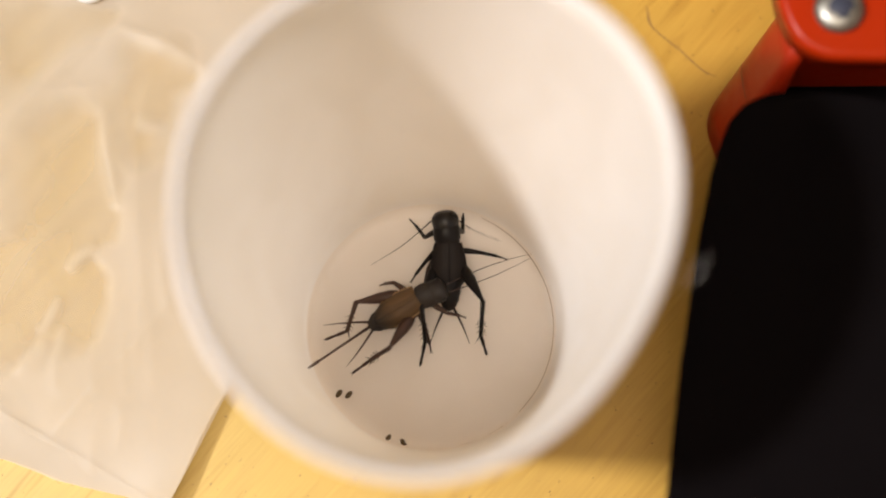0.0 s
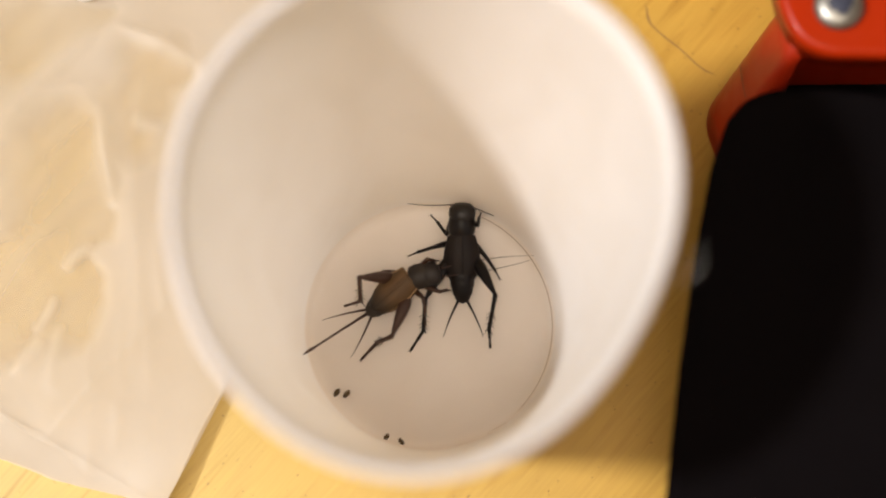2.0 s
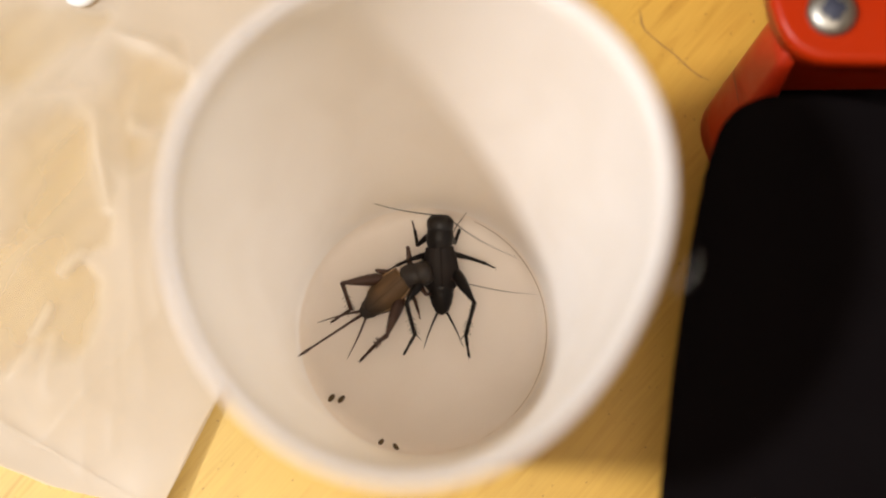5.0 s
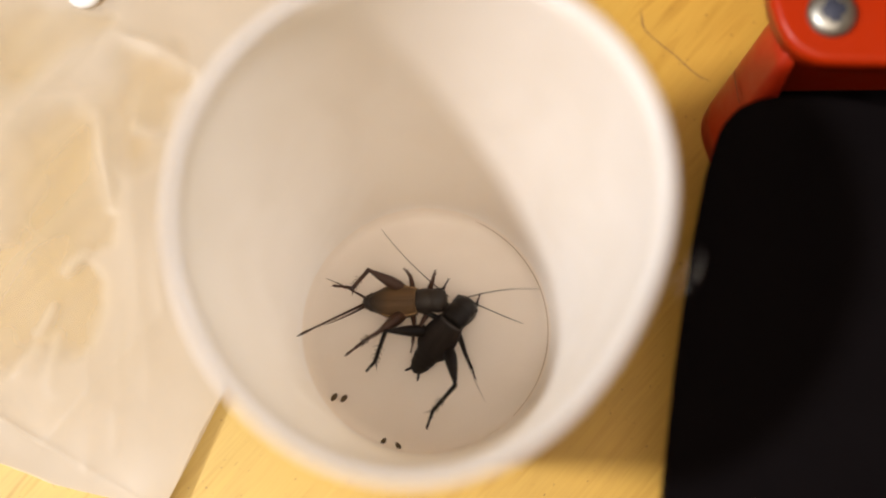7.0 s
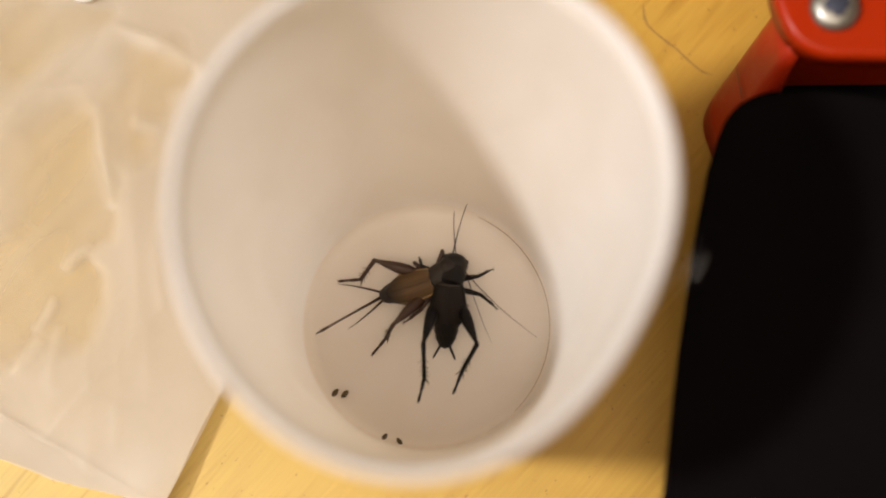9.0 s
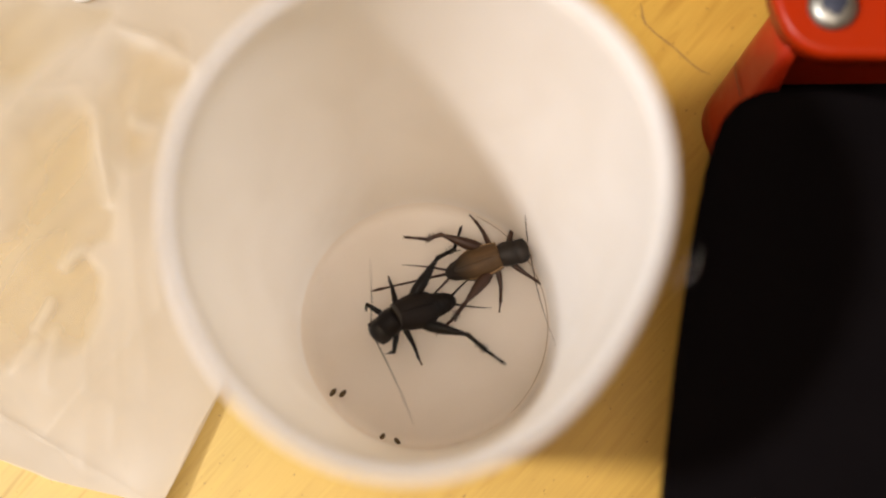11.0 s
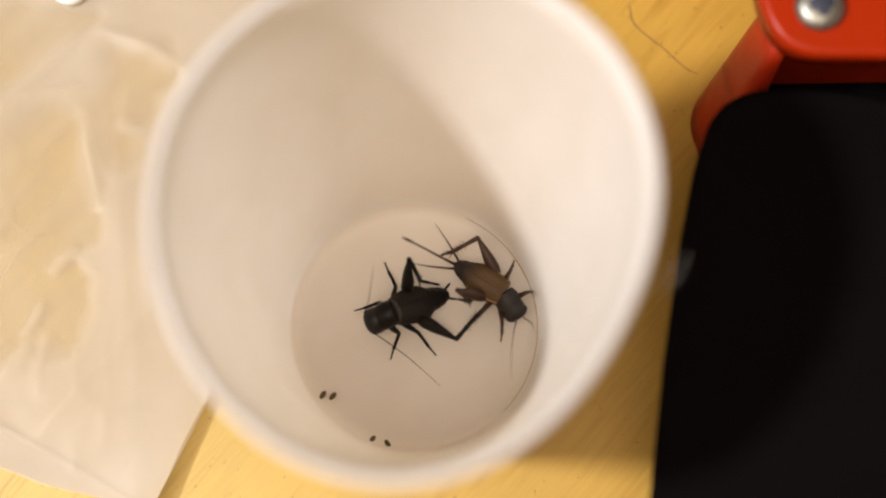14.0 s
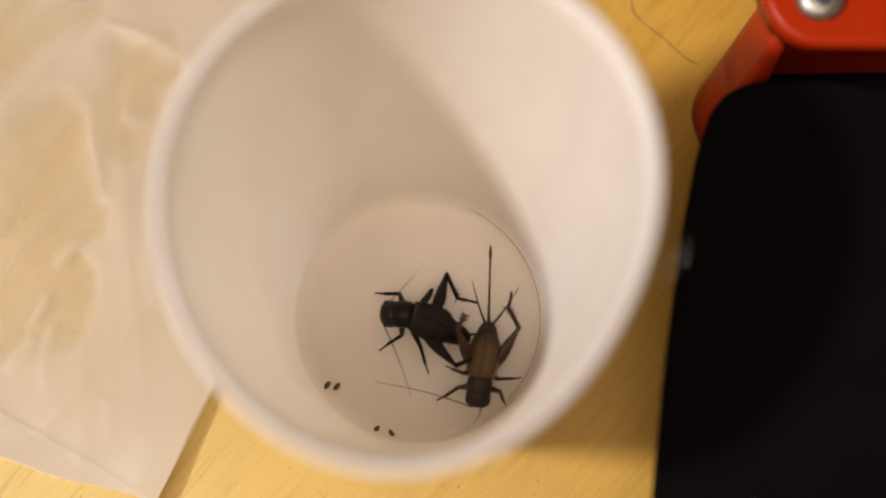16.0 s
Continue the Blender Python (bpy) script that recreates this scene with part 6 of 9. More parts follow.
    walk(black_cricket_parts["HR"], [
        (0, pose(-0.00440, -0.00260, -0.00090, 0, -32.03, -150.38)),
        (0.5, pose(-0.00440, -0.00260, -0.00090, 0, -35.59, -150.78)),
        (1, pose(-0.00440, -0.00260, -0.00090, 0, -39.52, -137.97)),
        (1.5, pose(-0.00440, -0.00260, -0.00090, -0, -44.03, -125.82)),
        (2, pose(-0.00440, -0.00260, -0.00090, -0, -32.8, -152.24)),
        (2.5, pose(-0.00440, -0.00260, -0.00090, 0, -36.07, -149.27)),
        (3, pose(-0.00440, -0.00260, -0.00090, 0, -39.99, -147.91)),
        (3.5, pose(-0.00440, -0.00260, -0.00090, -0, -36.63, -147.34)),
        (4, pose(-0.00440, -0.00260, -0.00090, 0, -36.1, -151.66)),
        (6.5, pose(-0.00440, -0.00260, -0.00090, 0, -51.72, -128.48)),
        (7, pose(-0.00440, -0.00260, -0.00090, 0, -46.57, -113.33)),
        (7.5, pose(-0.00440, -0.00260, -0.00090, 0, -13.78, -165.15)),
        (8, pose(-0.00440, -0.00260, -0.00090, 0, -21.16, -150.02)),
        (8.5, pose(-0.00440, -0.00260, -0.00090, 0, 1.67, -158.67)),
        (9, pose(-0.00440, -0.00260, -0.00090, 0, -46.43, -146.53)),
        (9.8, pose(-0.00440, -0.00260, -0.00090, -12.71, -20.62, -143.75)),
        (10.4, pose(-0.00440, -0.00260, -0.00090, -11.66, -20.62, -143.75)),
        (10.9, pose(-0.00440, -0.00260, -0.00090, -11.85, -20.62, -143.75)),
        (11.5, pose(-0.00440, -0.00260, -0.00090, 0, -48.08, -88.41)),
        (12, pose(-0.00440, -0.00260, -0.00090, 0, -55.52, -94.82)),
        (12.5, pose(-0.00440, -0.00260, -0.00090, 0, -53.32, -124.18)),
        (13, pose(-0.00440, -0.00260, -0.00090, 0, -49.4, -106.26)),
        (13.5, pose(-0.00440, -0.00260, -0.00090, 0, -55.22, -90.25)),
        (14, pose(-0.00440, -0.00260, -0.00090, 0, -58.8, -76.96)),
        (14.25, pose(-0.00440, -0.00260, -0.00090, 2.42, -13.8, -83.22)),
        (14.5, pose(-0.00440, -0.00260, -0.00090, 0, 31.17, -88.32)),
        (14.75, pose(-0.00440, -0.00260, -0.00090, 5.5, -11.48, -75.68)),
        (15, pose(-0.00440, -0.00260, -0.00090, -0, -54.23, -60.84)),
        (15.5, pose(-0.00440, -0.00260, -0.00090, 0, -57.85, -77.31)),
        (15.75, pose(-0.00440, -0.00260, -0.00090, 3.5, -15.17, -86.88)),
        (16, pose(-0.00440, -0.00260, -0.00090, 0, 27.46, -94.61))])
    walk(black_cricket_parts["HRt"], [
        (0, pose(0.00940, 0.00000, 0.00000, -20.02, 29.87, -40.09)),
        (0.5, pose(0.00940, 0.00000, 0.00000, -24.7, 32.77, -45.61)),
        (1, pose(0.00940, 0.00000, 0.00000, -31.87, 34.06, -55.33)),
        (1.5, pose(0.00940, 0.00000, 0.00000, -42.26, 32.63, -71.41)),
        (2, pose(0.00940, 0.00000, 0.00000, -24.27, 33.79, -48.4)),
        (2.5, pose(0.00940, 0.00000, 0.00000, -26.56, 29.43, -49.3)),
        (3, pose(0.00940, 0.00000, 0.00000, -27.49, 34.91, -45.76)),
        (3.5, pose(0.00940, 0.00000, 0.00000, -27.13, 33.35, -49.38)),
        (4, pose(0.00940, 0.00000, 0.00000, -23.99, 34.43, -43.34)),
        (6.5, pose(0.00940, 0.00000, 0.00000, -55.28, 25.3, -92.88)),
        (7, pose(0.00940, 0.00000, 0.00000, -43.36, 7.47, -68.61)),
        (7.5, pose(0.00940, 0.00000, 0.00000, -3.96, -1.86, -16.27)),
        (8, pose(0.00940, 0.00000, 0.00000, -15.11, -3.83, -43.09)),
        (8.5, pose(0.00940, 0.00000, 0.00000, 1.23, 5.34, -47.23)),
        (9, pose(0.00940, 0.00000, 0.00000, -45.75, 33.3, -74.72)),
        (9.5, pose(0.00940, 0.00000, 0.00000, -22.89, 46.42, -34.42)),
        (9.8, pose(0.00940, 0.00000, 0.00000, 2.46, 48.84, 39.24)),
        (10.4, pose(0.00940, 0.00000, 0.00000, 3.61, 57.09, 30.6)),
        (10.9, pose(0.00940, 0.00000, 0.00000, 3.83, 59.68, 32.53)),
        (11.03, pose(0.00940, 0.00000, 0.00000, -31.84, 48.48, -45.51)),
        (11.17, pose(0.00940, 0.00000, 0.00000, -31.53, 25.15, -94.02)),
        (11.5, pose(0.00940, 0.00000, 0.00000, -39.78, 4.04, -135.24)),
        (12, pose(0.00940, 0.00000, 0.00000, -52.64, 7.26, -127.72)),
        (12.5, pose(0.00940, 0.00000, 0.00000, -67.2, 30.26, -128.86)),
        (13, pose(0.00940, 0.00000, 0.00000, -33.71, -2.25, -143.67)),
        (13.5, pose(0.00940, 0.00000, 0.00000, -38.63, 7.72, -152.99)),
        (14, pose(0.00940, 0.00000, 0.00000, -22.24, -11.24, -161.43)),
        (14.5, pose(0.00940, 0.00000, 0.00000, 8.49, -12.65, -167.94)),
        (15, pose(0.00940, 0.00000, 0.00000, -12.79, -11.17, -168.25)),
        (15.5, pose(0.00940, 0.00000, 0.00000, -28.5, -8.32, -155.84)),
        (16, pose(0.00940, 0.00000, 0.00000, 15.64, -18.9, -154.68))])
    walk(black_cricket_parts["AR"], [
        (0, pose(0.00640, -0.00090, 0.00060, 0, -56.64, -115.68)),
        (0.5, pose(0.00640, -0.00090, 0.00060, -0, -57.53, -105.18)),
        (1, pose(0.00640, -0.00090, 0.00060, 0, -56.83, -107.99)),
        (1.5, pose(0.00640, -0.00090, 0.00060, 0, -49.63, -120.73)),
        (1.75, pose(0.00640, -0.00090, 0.00060, -2.04, -4.44, -115.69)),
        (2, pose(0.00640, -0.00090, 0.00060, -0, 40.74, -110.96)),
        (2.5, pose(0.00640, -0.00090, 0.00060, 0, 43.41, -106.62)),
        (2.75, pose(0.00640, -0.00090, 0.00060, 1.79, -7.31, -103.1)),
        (3, pose(0.00640, -0.00090, 0.00060, 0, -58.03, -99.13)),
        (3.5, pose(0.00640, -0.00090, 0.00060, 0, -57.01, -97.94)),
        (4, pose(0.00640, -0.00090, 0.00060, 0, -58.08, -95.47)),
        (5.25, pose(0.00640, -0.00090, 0.00060, 10.22, -18.74, -125.61)),
        (6.5, pose(0.00640, -0.00090, 0.00060, -0, 20.04, -149.13)),
        (6.75, pose(0.00640, -0.00090, 0.00060, -0.35, 20.82, -103.78)),
        (7, pose(0.00640, -0.00090, 0.00060, 0, 21.59, -58.19)),
        (7.5, pose(0.00640, -0.00090, 0.00060, 0, 19.02, -120.37)),
        (8, pose(0.00640, -0.00090, 0.00060, 0, 7.36, -103.28)),
        (8.5, pose(0.00640, -0.00090, 0.00060, 0, 14.11, -27.46)),
        (8.75, pose(0.00640, -0.00090, 0.00060, 1.02, 15.87, -85.4)),
        (9, pose(0.00640, -0.00090, 0.00060, 0, 17.63, -143.9)),
        (11.5, pose(0.00640, -0.00090, 0.00060, 0, -40.68, -142.66)),
        (12, pose(0.00640, -0.00090, 0.00060, 0, -49.92, -129.55)),
        (12.5, pose(0.00640, -0.00090, 0.00060, 0, -61.87, -100.03)),
        (13, pose(0.00640, -0.00090, 0.00060, -0, -43.31, -148.2)),
        (13.5, pose(0.00640, -0.00090, 0.00060, 0, -49.53, -144.92)),
        (14, pose(0.00640, -0.00090, 0.00060, -0, -50.55, -148.97)),
        (14.5, pose(0.00640, -0.00090, 0.00060, 0, -44.64, -142.04)),
        (15, pose(0.00640, -0.00090, 0.00060, -0, -56.46, -141.56)),
        (15.5, pose(0.00640, -0.00090, 0.00060, -0, -38.42, -150.74)),
        (16, pose(0.00640, -0.00090, 0.00060, 0, -39.44, -145.79))])
    walk(brown_cricket, [
        (0, pose(-0.00227, 0.00448, 0.00511, 0, -9.4, 28.24)),
        (0.5, pose(-0.00232, 0.00469, 0.00513, 0, -11.12, 29.11)),
        (1, pose(-0.00172, 0.00551, 0.00516, 0, -9.79, 25.06)),
        (1.5, pose(-0.00311, 0.00802, 0.00511, 0, -9.74, 35.21)),
        (2, pose(-0.00326, 0.00820, 0.00510, 0, -10.1, 37.61)),
        (2.5, pose(-0.00351, 0.00817, 0.00509, 0, -10.44, 38.22)),
        (3, pose(-0.00314, 0.00845, 0.00511, 0, -12.69, 38.32)),
        (3.5, pose(-0.00312, 0.00843, 0.00511, 0, -12.43, 36.8)),
        (4, pose(-0.00358, 0.00864, 0.00511, 0, -12.16, 39.92)),
        (6.5, pose(-0.00324, 0.00940, 0.00556, 0, -13.62, 24.2)),
        (7, pose(-0.00139, 0.00453, 0.00554, 0, -13.08, -3.06)),
        (7.5, pose(0.00031, 0.00573, 0.00688, 0, -16.59, 4.41)),
        (8, pose(0.00002, 0.00616, 0.00558, 0, -13.09, 5.16)),
        (8.5, pose(0.00081, 0.00663, 0.00555, 0, -13.6, 6.23)),
        (9, pose(0.00136, 0.00749, 0.00557, 0, -14.27, 12.48)),
        (9.8, pose(0.00448, 0.01285, 0.00516, 0, -12.16, 26.71)),
        (10.4, pose(0.01010, 0.01338, 0.00479, 0, -9.67, 11.73)),
        (10.9, pose(0.01443, 0.01275, 0.00446, 0, -7.34, 17.23)),
        (11.5, pose(0.01613, 0.01239, 0.00422, 0, -3.32, 17.93)),
        (12, pose(0.01640, 0.01226, 0.00422, 0, -3.75, 13.12)),
        (12.5, pose(0.01442, 0.01193, 0.00424, 0, -2.98, -3.33)),
        (13, pose(0.01850, 0.00804, 0.00423, 0, -5.31, -3.34)),
        (13.5, pose(0.01907, 0.00643, 0.00450, 0, -3.51, -7.02)),
        (14, pose(0.01766, 0.00539, 0.00473, 0, -0.43, -33.61)),
        (14.5, pose(0.01626, 0.00067, 0.00484, 0, -1.74, -62.07)),
        (15, pose(0.01822, -0.00561, 0.00494, 0, 2.3, -59.83)),
        (15.5, pose(0.01593, -0.00758, 0.00503, 0, 1.54, -74.81)),
        (16, pose(0.01225, -0.01287, 0.00514, 0, 0.3, -100.71))])
    walk(brown_cricket_parts["pronotum"], [
        (0, pose(0.00000, 0.00000, 0.00000, 0, -0.95, -10.67)),
        (0.5, pose(0.00000, 0.00000, 0.00000, 0, -1.21, -12.91)),
        (1, pose(0.00000, 0.00000, 0.00000, 0, -4.92, -36.02)),
        (1.5, pose(0.00000, 0.00000, 0.00000, 0, -3.85, -34.12)),
        (2, pose(0.00000, 0.00000, 0.00000, 0, -2.26, -28)),
        (2.5, pose(0.00000, 0.00000, 0.00000, 0, -2.73, -29.27)),
        (3, pose(0.00000, 0.00000, 0.00000, 0, -2.23, -23.89)),
        (3.5, pose(0.00000, 0.00000, 0.00000, 0, -1.08, -20.16)),
        (4, pose(0.00000, 0.00000, 0.00000, 0, -2.33, -26.78)),
        (6.5, pose(0.00000, 0.00000, 0.00000, 0, -0.52, -10.76)),
        (7, pose(0.00000, 0.00000, 0.00000, 0, 1.94, 3.58)),
        (7.5, pose(0.00000, 0.00000, 0.00000, 0, 18.33, -2.06)),
        (8, pose(0.00000, 0.00000, 0.00000, 0, -0.43, -10.11)),
        (8.5, pose(0.00000, 0.00000, 0.00000, 0, -1.21, 3.76)),
        (9, pose(0.00000, 0.00000, 0.00000, 0, 0.76, 20.04)),
        (9.8, pose(0.00000, 0.00000, 0.00000, -1.33, 0.73, -6.18)),
        (10.4, pose(0.00000, 0.00000, 0.00000, -0.45, 3.55, -2.64)),
        (10.9, pose(0.00000, 0.00000, 0.00000, -0.93, 4.62, -7.27)),
        (11.5, pose(0.00000, 0.00000, 0.00000, 0, 3.9, -5.04)),
        (12, pose(0.00000, 0.00000, 0.00000, 0, 4.85, -1.57)),
        (12.5, pose(0.00000, 0.00000, 0.00000, 0, 5.86, 4.48)),
        (13, pose(0.00000, 0.00000, 0.00000, 0, 6.45, -5.68)),
        (13.5, pose(0.00000, 0.00000, 0.00000, 0, 6.98, -21.82)),
        (14, pose(0.00000, 0.00000, 0.00000, 0, 9.03, -23.6)),
        (14.5, pose(0.00000, 0.00000, 0.00000, 0, 10.04, -10.52)),
        (15, pose(0.00000, 0.00000, 0.00000, 0, 10.16, -14.56)),
        (15.5, pose(0.00000, 0.00000, 0.00000, 0, 10.56, -14.8)),
        (16, pose(0.00000, 0.00000, 0.00000, 0, 11.24, 2.66))])
    walk(brown_cricket_parts["head"], [
        (0, pose(0.00000, 0.00000, 0.00000, 0, -0.95, -10.67)),
        (0.5, pose(0.00000, 0.00000, 0.00000, 0, -1.21, -12.91)),
        (1, pose(0.00000, 0.00000, 0.00000, 0, -4.92, -36.02)),
        (1.5, pose(0.00000, 0.00000, 0.00000, 0, -3.85, -34.12)),
        (2, pose(0.00000, 0.00000, 0.00000, 0, -2.26, -28)),
        (2.5, pose(0.00000, 0.00000, 0.00000, 0, -2.73, -29.27)),
        (3, pose(0.00000, 0.00000, 0.00000, 0, -2.23, -23.89)),
        (3.5, pose(0.00000, 0.00000, 0.00000, 0, -1.08, -20.16)),
        (4, pose(0.00000, 0.00000, 0.00000, 0, -2.33, -26.78)),
        (6.5, pose(0.00000, 0.00000, 0.00000, 0, -0.52, -10.76)),
        (7, pose(0.00000, 0.00000, 0.00000, 0, 1.94, 3.58)),
        (7.5, pose(0.00000, 0.00000, 0.00000, 0, 18.33, -2.06)),
        (8, pose(0.00000, 0.00000, 0.00000, 0, -0.43, -10.11)),
        (8.5, pose(0.00000, 0.00000, 0.00000, 0, -1.21, 3.76)),
        (9, pose(0.00000, 0.00000, 0.00000, 0, 0.76, 20.04)),
        (9.8, pose(0.00000, 0.00000, 0.00000, -1.33, 0.73, -6.18)),
        (10.4, pose(0.00000, 0.00000, 0.00000, -0.45, 3.55, -2.64)),
        (10.9, pose(0.00000, 0.00000, 0.00000, -0.93, 4.62, -7.27)),
        (11.5, pose(0.00000, 0.00000, 0.00000, 0, 3.9, -5.04)),
        (12, pose(0.00000, 0.00000, 0.00000, 0, 4.85, -1.57)),
        (12.5, pose(0.00000, 0.00000, 0.00000, 0, 5.86, 4.48)),
        (13, pose(0.00000, 0.00000, 0.00000, 0, 6.45, -5.68)),
        (13.5, pose(0.00000, 0.00000, 0.00000, 0, 6.98, -21.82)),
        (14, pose(0.00000, 0.00000, 0.00000, 0, 9.03, -23.6)),
        (14.5, pose(0.00000, 0.00000, 0.00000, 0, 10.04, -10.52)),
        (15, pose(0.00000, 0.00000, 0.00000, 0, 10.16, -14.56)),
        (15.5, pose(0.00000, 0.00000, 0.00000, 0, 10.56, -14.8)),
        (16, pose(0.00000, 0.00000, 0.00000, 0, 11.24, 2.66))])
    walk(brown_cricket_parts["FL"], [
        (0, pose(0.00252, 0.00136, -0.00127, -0, 8.2, 54.78)),
        (0.5, pose(0.00255, 0.00125, -0.00129, -0, 1.2, 55.65)),
        (1, pose(0.00287, 0.00011, -0.00122, 0, -5.86, 56.47)),
        (1.5, pose(0.00287, 0.00033, -0.00118, 0, -12.93, 57.26)),
        (2, pose(0.00284, 0.00054, -0.00121, 0, -52.69, -0.98)),
        (2.5, pose(0.00285, 0.00047, -0.00120, 0, -51.37, 14.47)),
        (3, pose(0.00278, 0.00073, -0.00121, 0, -55.66, 22.49)),
        (3.5, pose(0.00271, 0.00092, -0.00126, 0, -57.09, 34.99)),
        (4, pose(0.00282, 0.00059, -0.00121, 0, -53.33, 14.69)),
        (5.25, pose(0.00252, 0.00131, -0.00130, 13.28, -14.79, 57.17)),
        (6.5, pose(0.00251, 0.00135, -0.00128, 0, -3.47, 17.93)),
        (7, pose(0.00204, 0.00194, -0.00137, 0, -44.82, 58.07)),
        (7.5, pose(0.00174, 0.00174, -0.00193, 0, -26.37, 19.62)),
        (8, pose(0.00249, 0.00138, -0.00128, -0, -44.65, 27.23)),
        (8.5, pose(0.00210, 0.00194, -0.00125, 0, -3.87, 2.65)),
        (9, pose(0.00143, 0.00244, -0.00133, 0, -10.83, 57.15)),
        (9.8, pose(0.00236, 0.00152, -0.00137, 9.91, 8.2, 54.78)),
        (10.4, pose(0.00219, 0.00169, -0.00145, 7.9, 8.2, 54.78)),
        (10.9, pose(0.00229, 0.00150, -0.00150, 6, 8.2, 54.78)),
        (11.5, pose(0.00226, 0.00161, -0.00145, 0, -57.38, 98.11)),
        (12, pose(0.00213, 0.00174, -0.00148, 0, -57.94, 100.43)),
        (12.5, pose(0.00191, 0.00195, -0.00152, 0, -61.56, 76.04)),
        (13, pose(0.00221, 0.00159, -0.00154, -0, -62.37, 84.14)),
        (13.5, pose(0.00255, 0.00092, -0.00155, 0, -74.49, 147.27)),
        (13.75, pose(0.00254, 0.00089, -0.00159, 10.76, -64.26, 87.03)),
        (14, pose(0.00253, 0.00086, -0.00163, 0, -54.82, 46.21)),
        (14.5, pose(0.00224, 0.00141, -0.00166, 0, -41.18, 59.75)),
        (15, pose(0.00232, 0.00125, -0.00166, -0, -57.67, 60.9)),
        (15.5, pose(0.00232, 0.00125, -0.00168, 0, -61.56, 78.41)),
        (16, pose(0.00182, 0.00188, -0.00170, -0, -47.96, 76.01))])
    walk(brown_cricket_parts["FLt"], [
        (0, pose(0.00360, 0.00000, 0.00000, -2.08, 57.45, 6.03)),
        (0.5, pose(0.00360, 0.00000, 0.00000, 1.52, 64.2, -32.11)),
        (1, pose(0.00360, 0.00000, 0.00000, -12.27, 63.79, -77.73)),
        (1.5, pose(0.00360, 0.00000, 0.00000, -23.65, 56.24, -114.92)),
        (2, pose(0.00360, 0.00000, 0.00000, -122.16, 50.62, -158.16)),
        (2.5, pose(0.00360, 0.00000, 0.00000, -59.16, 31.71, -162.62)),
        (3, pose(0.00360, 0.00000, 0.00000, -72.76, 31, -162.02)),
        (3.5, pose(0.00360, 0.00000, 0.00000, -108.92, 35.29, -172.55)),
        (4, pose(0.00360, 0.00000, 0.00000, -94.87, 37.7, -170.47)),
        (4.625, pose(0.00360, 0.00000, 0.00000, -137.89, 62.48, -158.96)),
        (5.25, pose(0.00360, 0.00000, 0.00000, 104.05, 76.23, 131.91)),
        (5.562, pose(0.00360, 0.00000, 0.00000, 74.34, 69.55, 143.76)),
        (5.875, pose(0.00360, 0.00000, 0.00000, 48.23, 65.27, 159.9)),
        (6.188, pose(0.00360, 0.00000, 0.00000, 22.93, 64.13, 177.3)),
        (6.5, pose(0.00360, 0.00000, 0.00000, -2.49, 66.3, -165.52)),
        (6.625, pose(0.00360, 0.00000, 0.00000, 22.81, 59.78, 179.11)),
        (6.75, pose(0.00360, 0.00000, 0.00000, 47.17, 56.8, 161.88)),
        (6.875, pose(0.00360, 0.00000, 0.00000, 71.43, 57.85, 144.35)),
        (7, pose(0.00360, 0.00000, 0.00000, 96.09, 62.74, 127.83)),
        (7.5, pose(0.00360, 0.00000, 0.00000, 88.39, 66.91, 147.48)),
        (8, pose(0.00360, 0.00000, 0.00000, 164.78, 59.79, 174.53)),
        (8.125, pose(0.00360, 0.00000, 0.00000, 126.37, 59.85, 179.3)),
        (8.25, pose(0.00360, 0.00000, 0.00000, 87.09, 61.4, -176.98)),
        (8.375, pose(0.00360, 0.00000, 0.00000, 45.29, 63.77, -176.15)),
        (8.5, pose(0.00360, 0.00000, 0.00000, -0.13, 65.75, -179.33)),
        (9, pose(0.00360, 0.00000, 0.00000, 1.59, 66.58, 178.15)),
        (9.2, pose(0.00360, 0.00000, 0.00000, 10.03, 64.35, -131.02)),
        (9.4, pose(0.00360, 0.00000, 0.00000, 11.56, 60.26, -86.5)),
        (9.6, pose(0.00360, 0.00000, 0.00000, 7.34, 56.75, -46.95)),
        (9.8, pose(0.00360, 0.00000, 0.00000, 0.33, 55.37, -9.61)),
        (10.4, pose(0.00360, 0.00000, 0.00000, 0.53, 41.22, -8.66)),
        (10.9, pose(0.00360, 0.00000, 0.00000, 0.65, 31.27, -7.81)),
        (11.2, pose(0.00360, 0.00000, 0.00000, -25.18, 67.85, -38.66)),
        (11.5, pose(0.00360, 0.00000, 0.00000, -129.99, 61.81, -147.97)),
        (12, pose(0.00360, 0.00000, 0.00000, -65.21, 21.01, -126.52)),
        (12.5, pose(0.00360, 0.00000, 0.00000, -61.58, 3.8, -89.28)),
        (13, pose(0.00360, 0.00000, 0.00000, -56.69, 5.59, -136.79)),
        (13.5, pose(0.00360, 0.00000, 0.00000, -50.77, -17.99, -141.68)),
        (13.75, pose(0.00360, 0.00000, 0.00000, -103.05, 30.04, -129.6)),
        (14, pose(0.00360, 0.00000, 0.00000, 158.18, 57.18, 169.74)),
        (14.25, pose(0.00360, 0.00000, 0.00000, -115.42, 64.52, -136.68)),
        (14.5, pose(0.00360, 0.00000, 0.00000, -57.46, 41.96, -113.24)),
        (15, pose(0.00360, 0.00000, 0.00000, -161.9, 51.41, -172.85)),
        (15.5, pose(0.00360, 0.00000, 0.00000, -88.59, 31.32, -150.05)),
        (16, pose(0.00360, 0.00000, 0.00000, -103.15, 59.33, -136.27))])
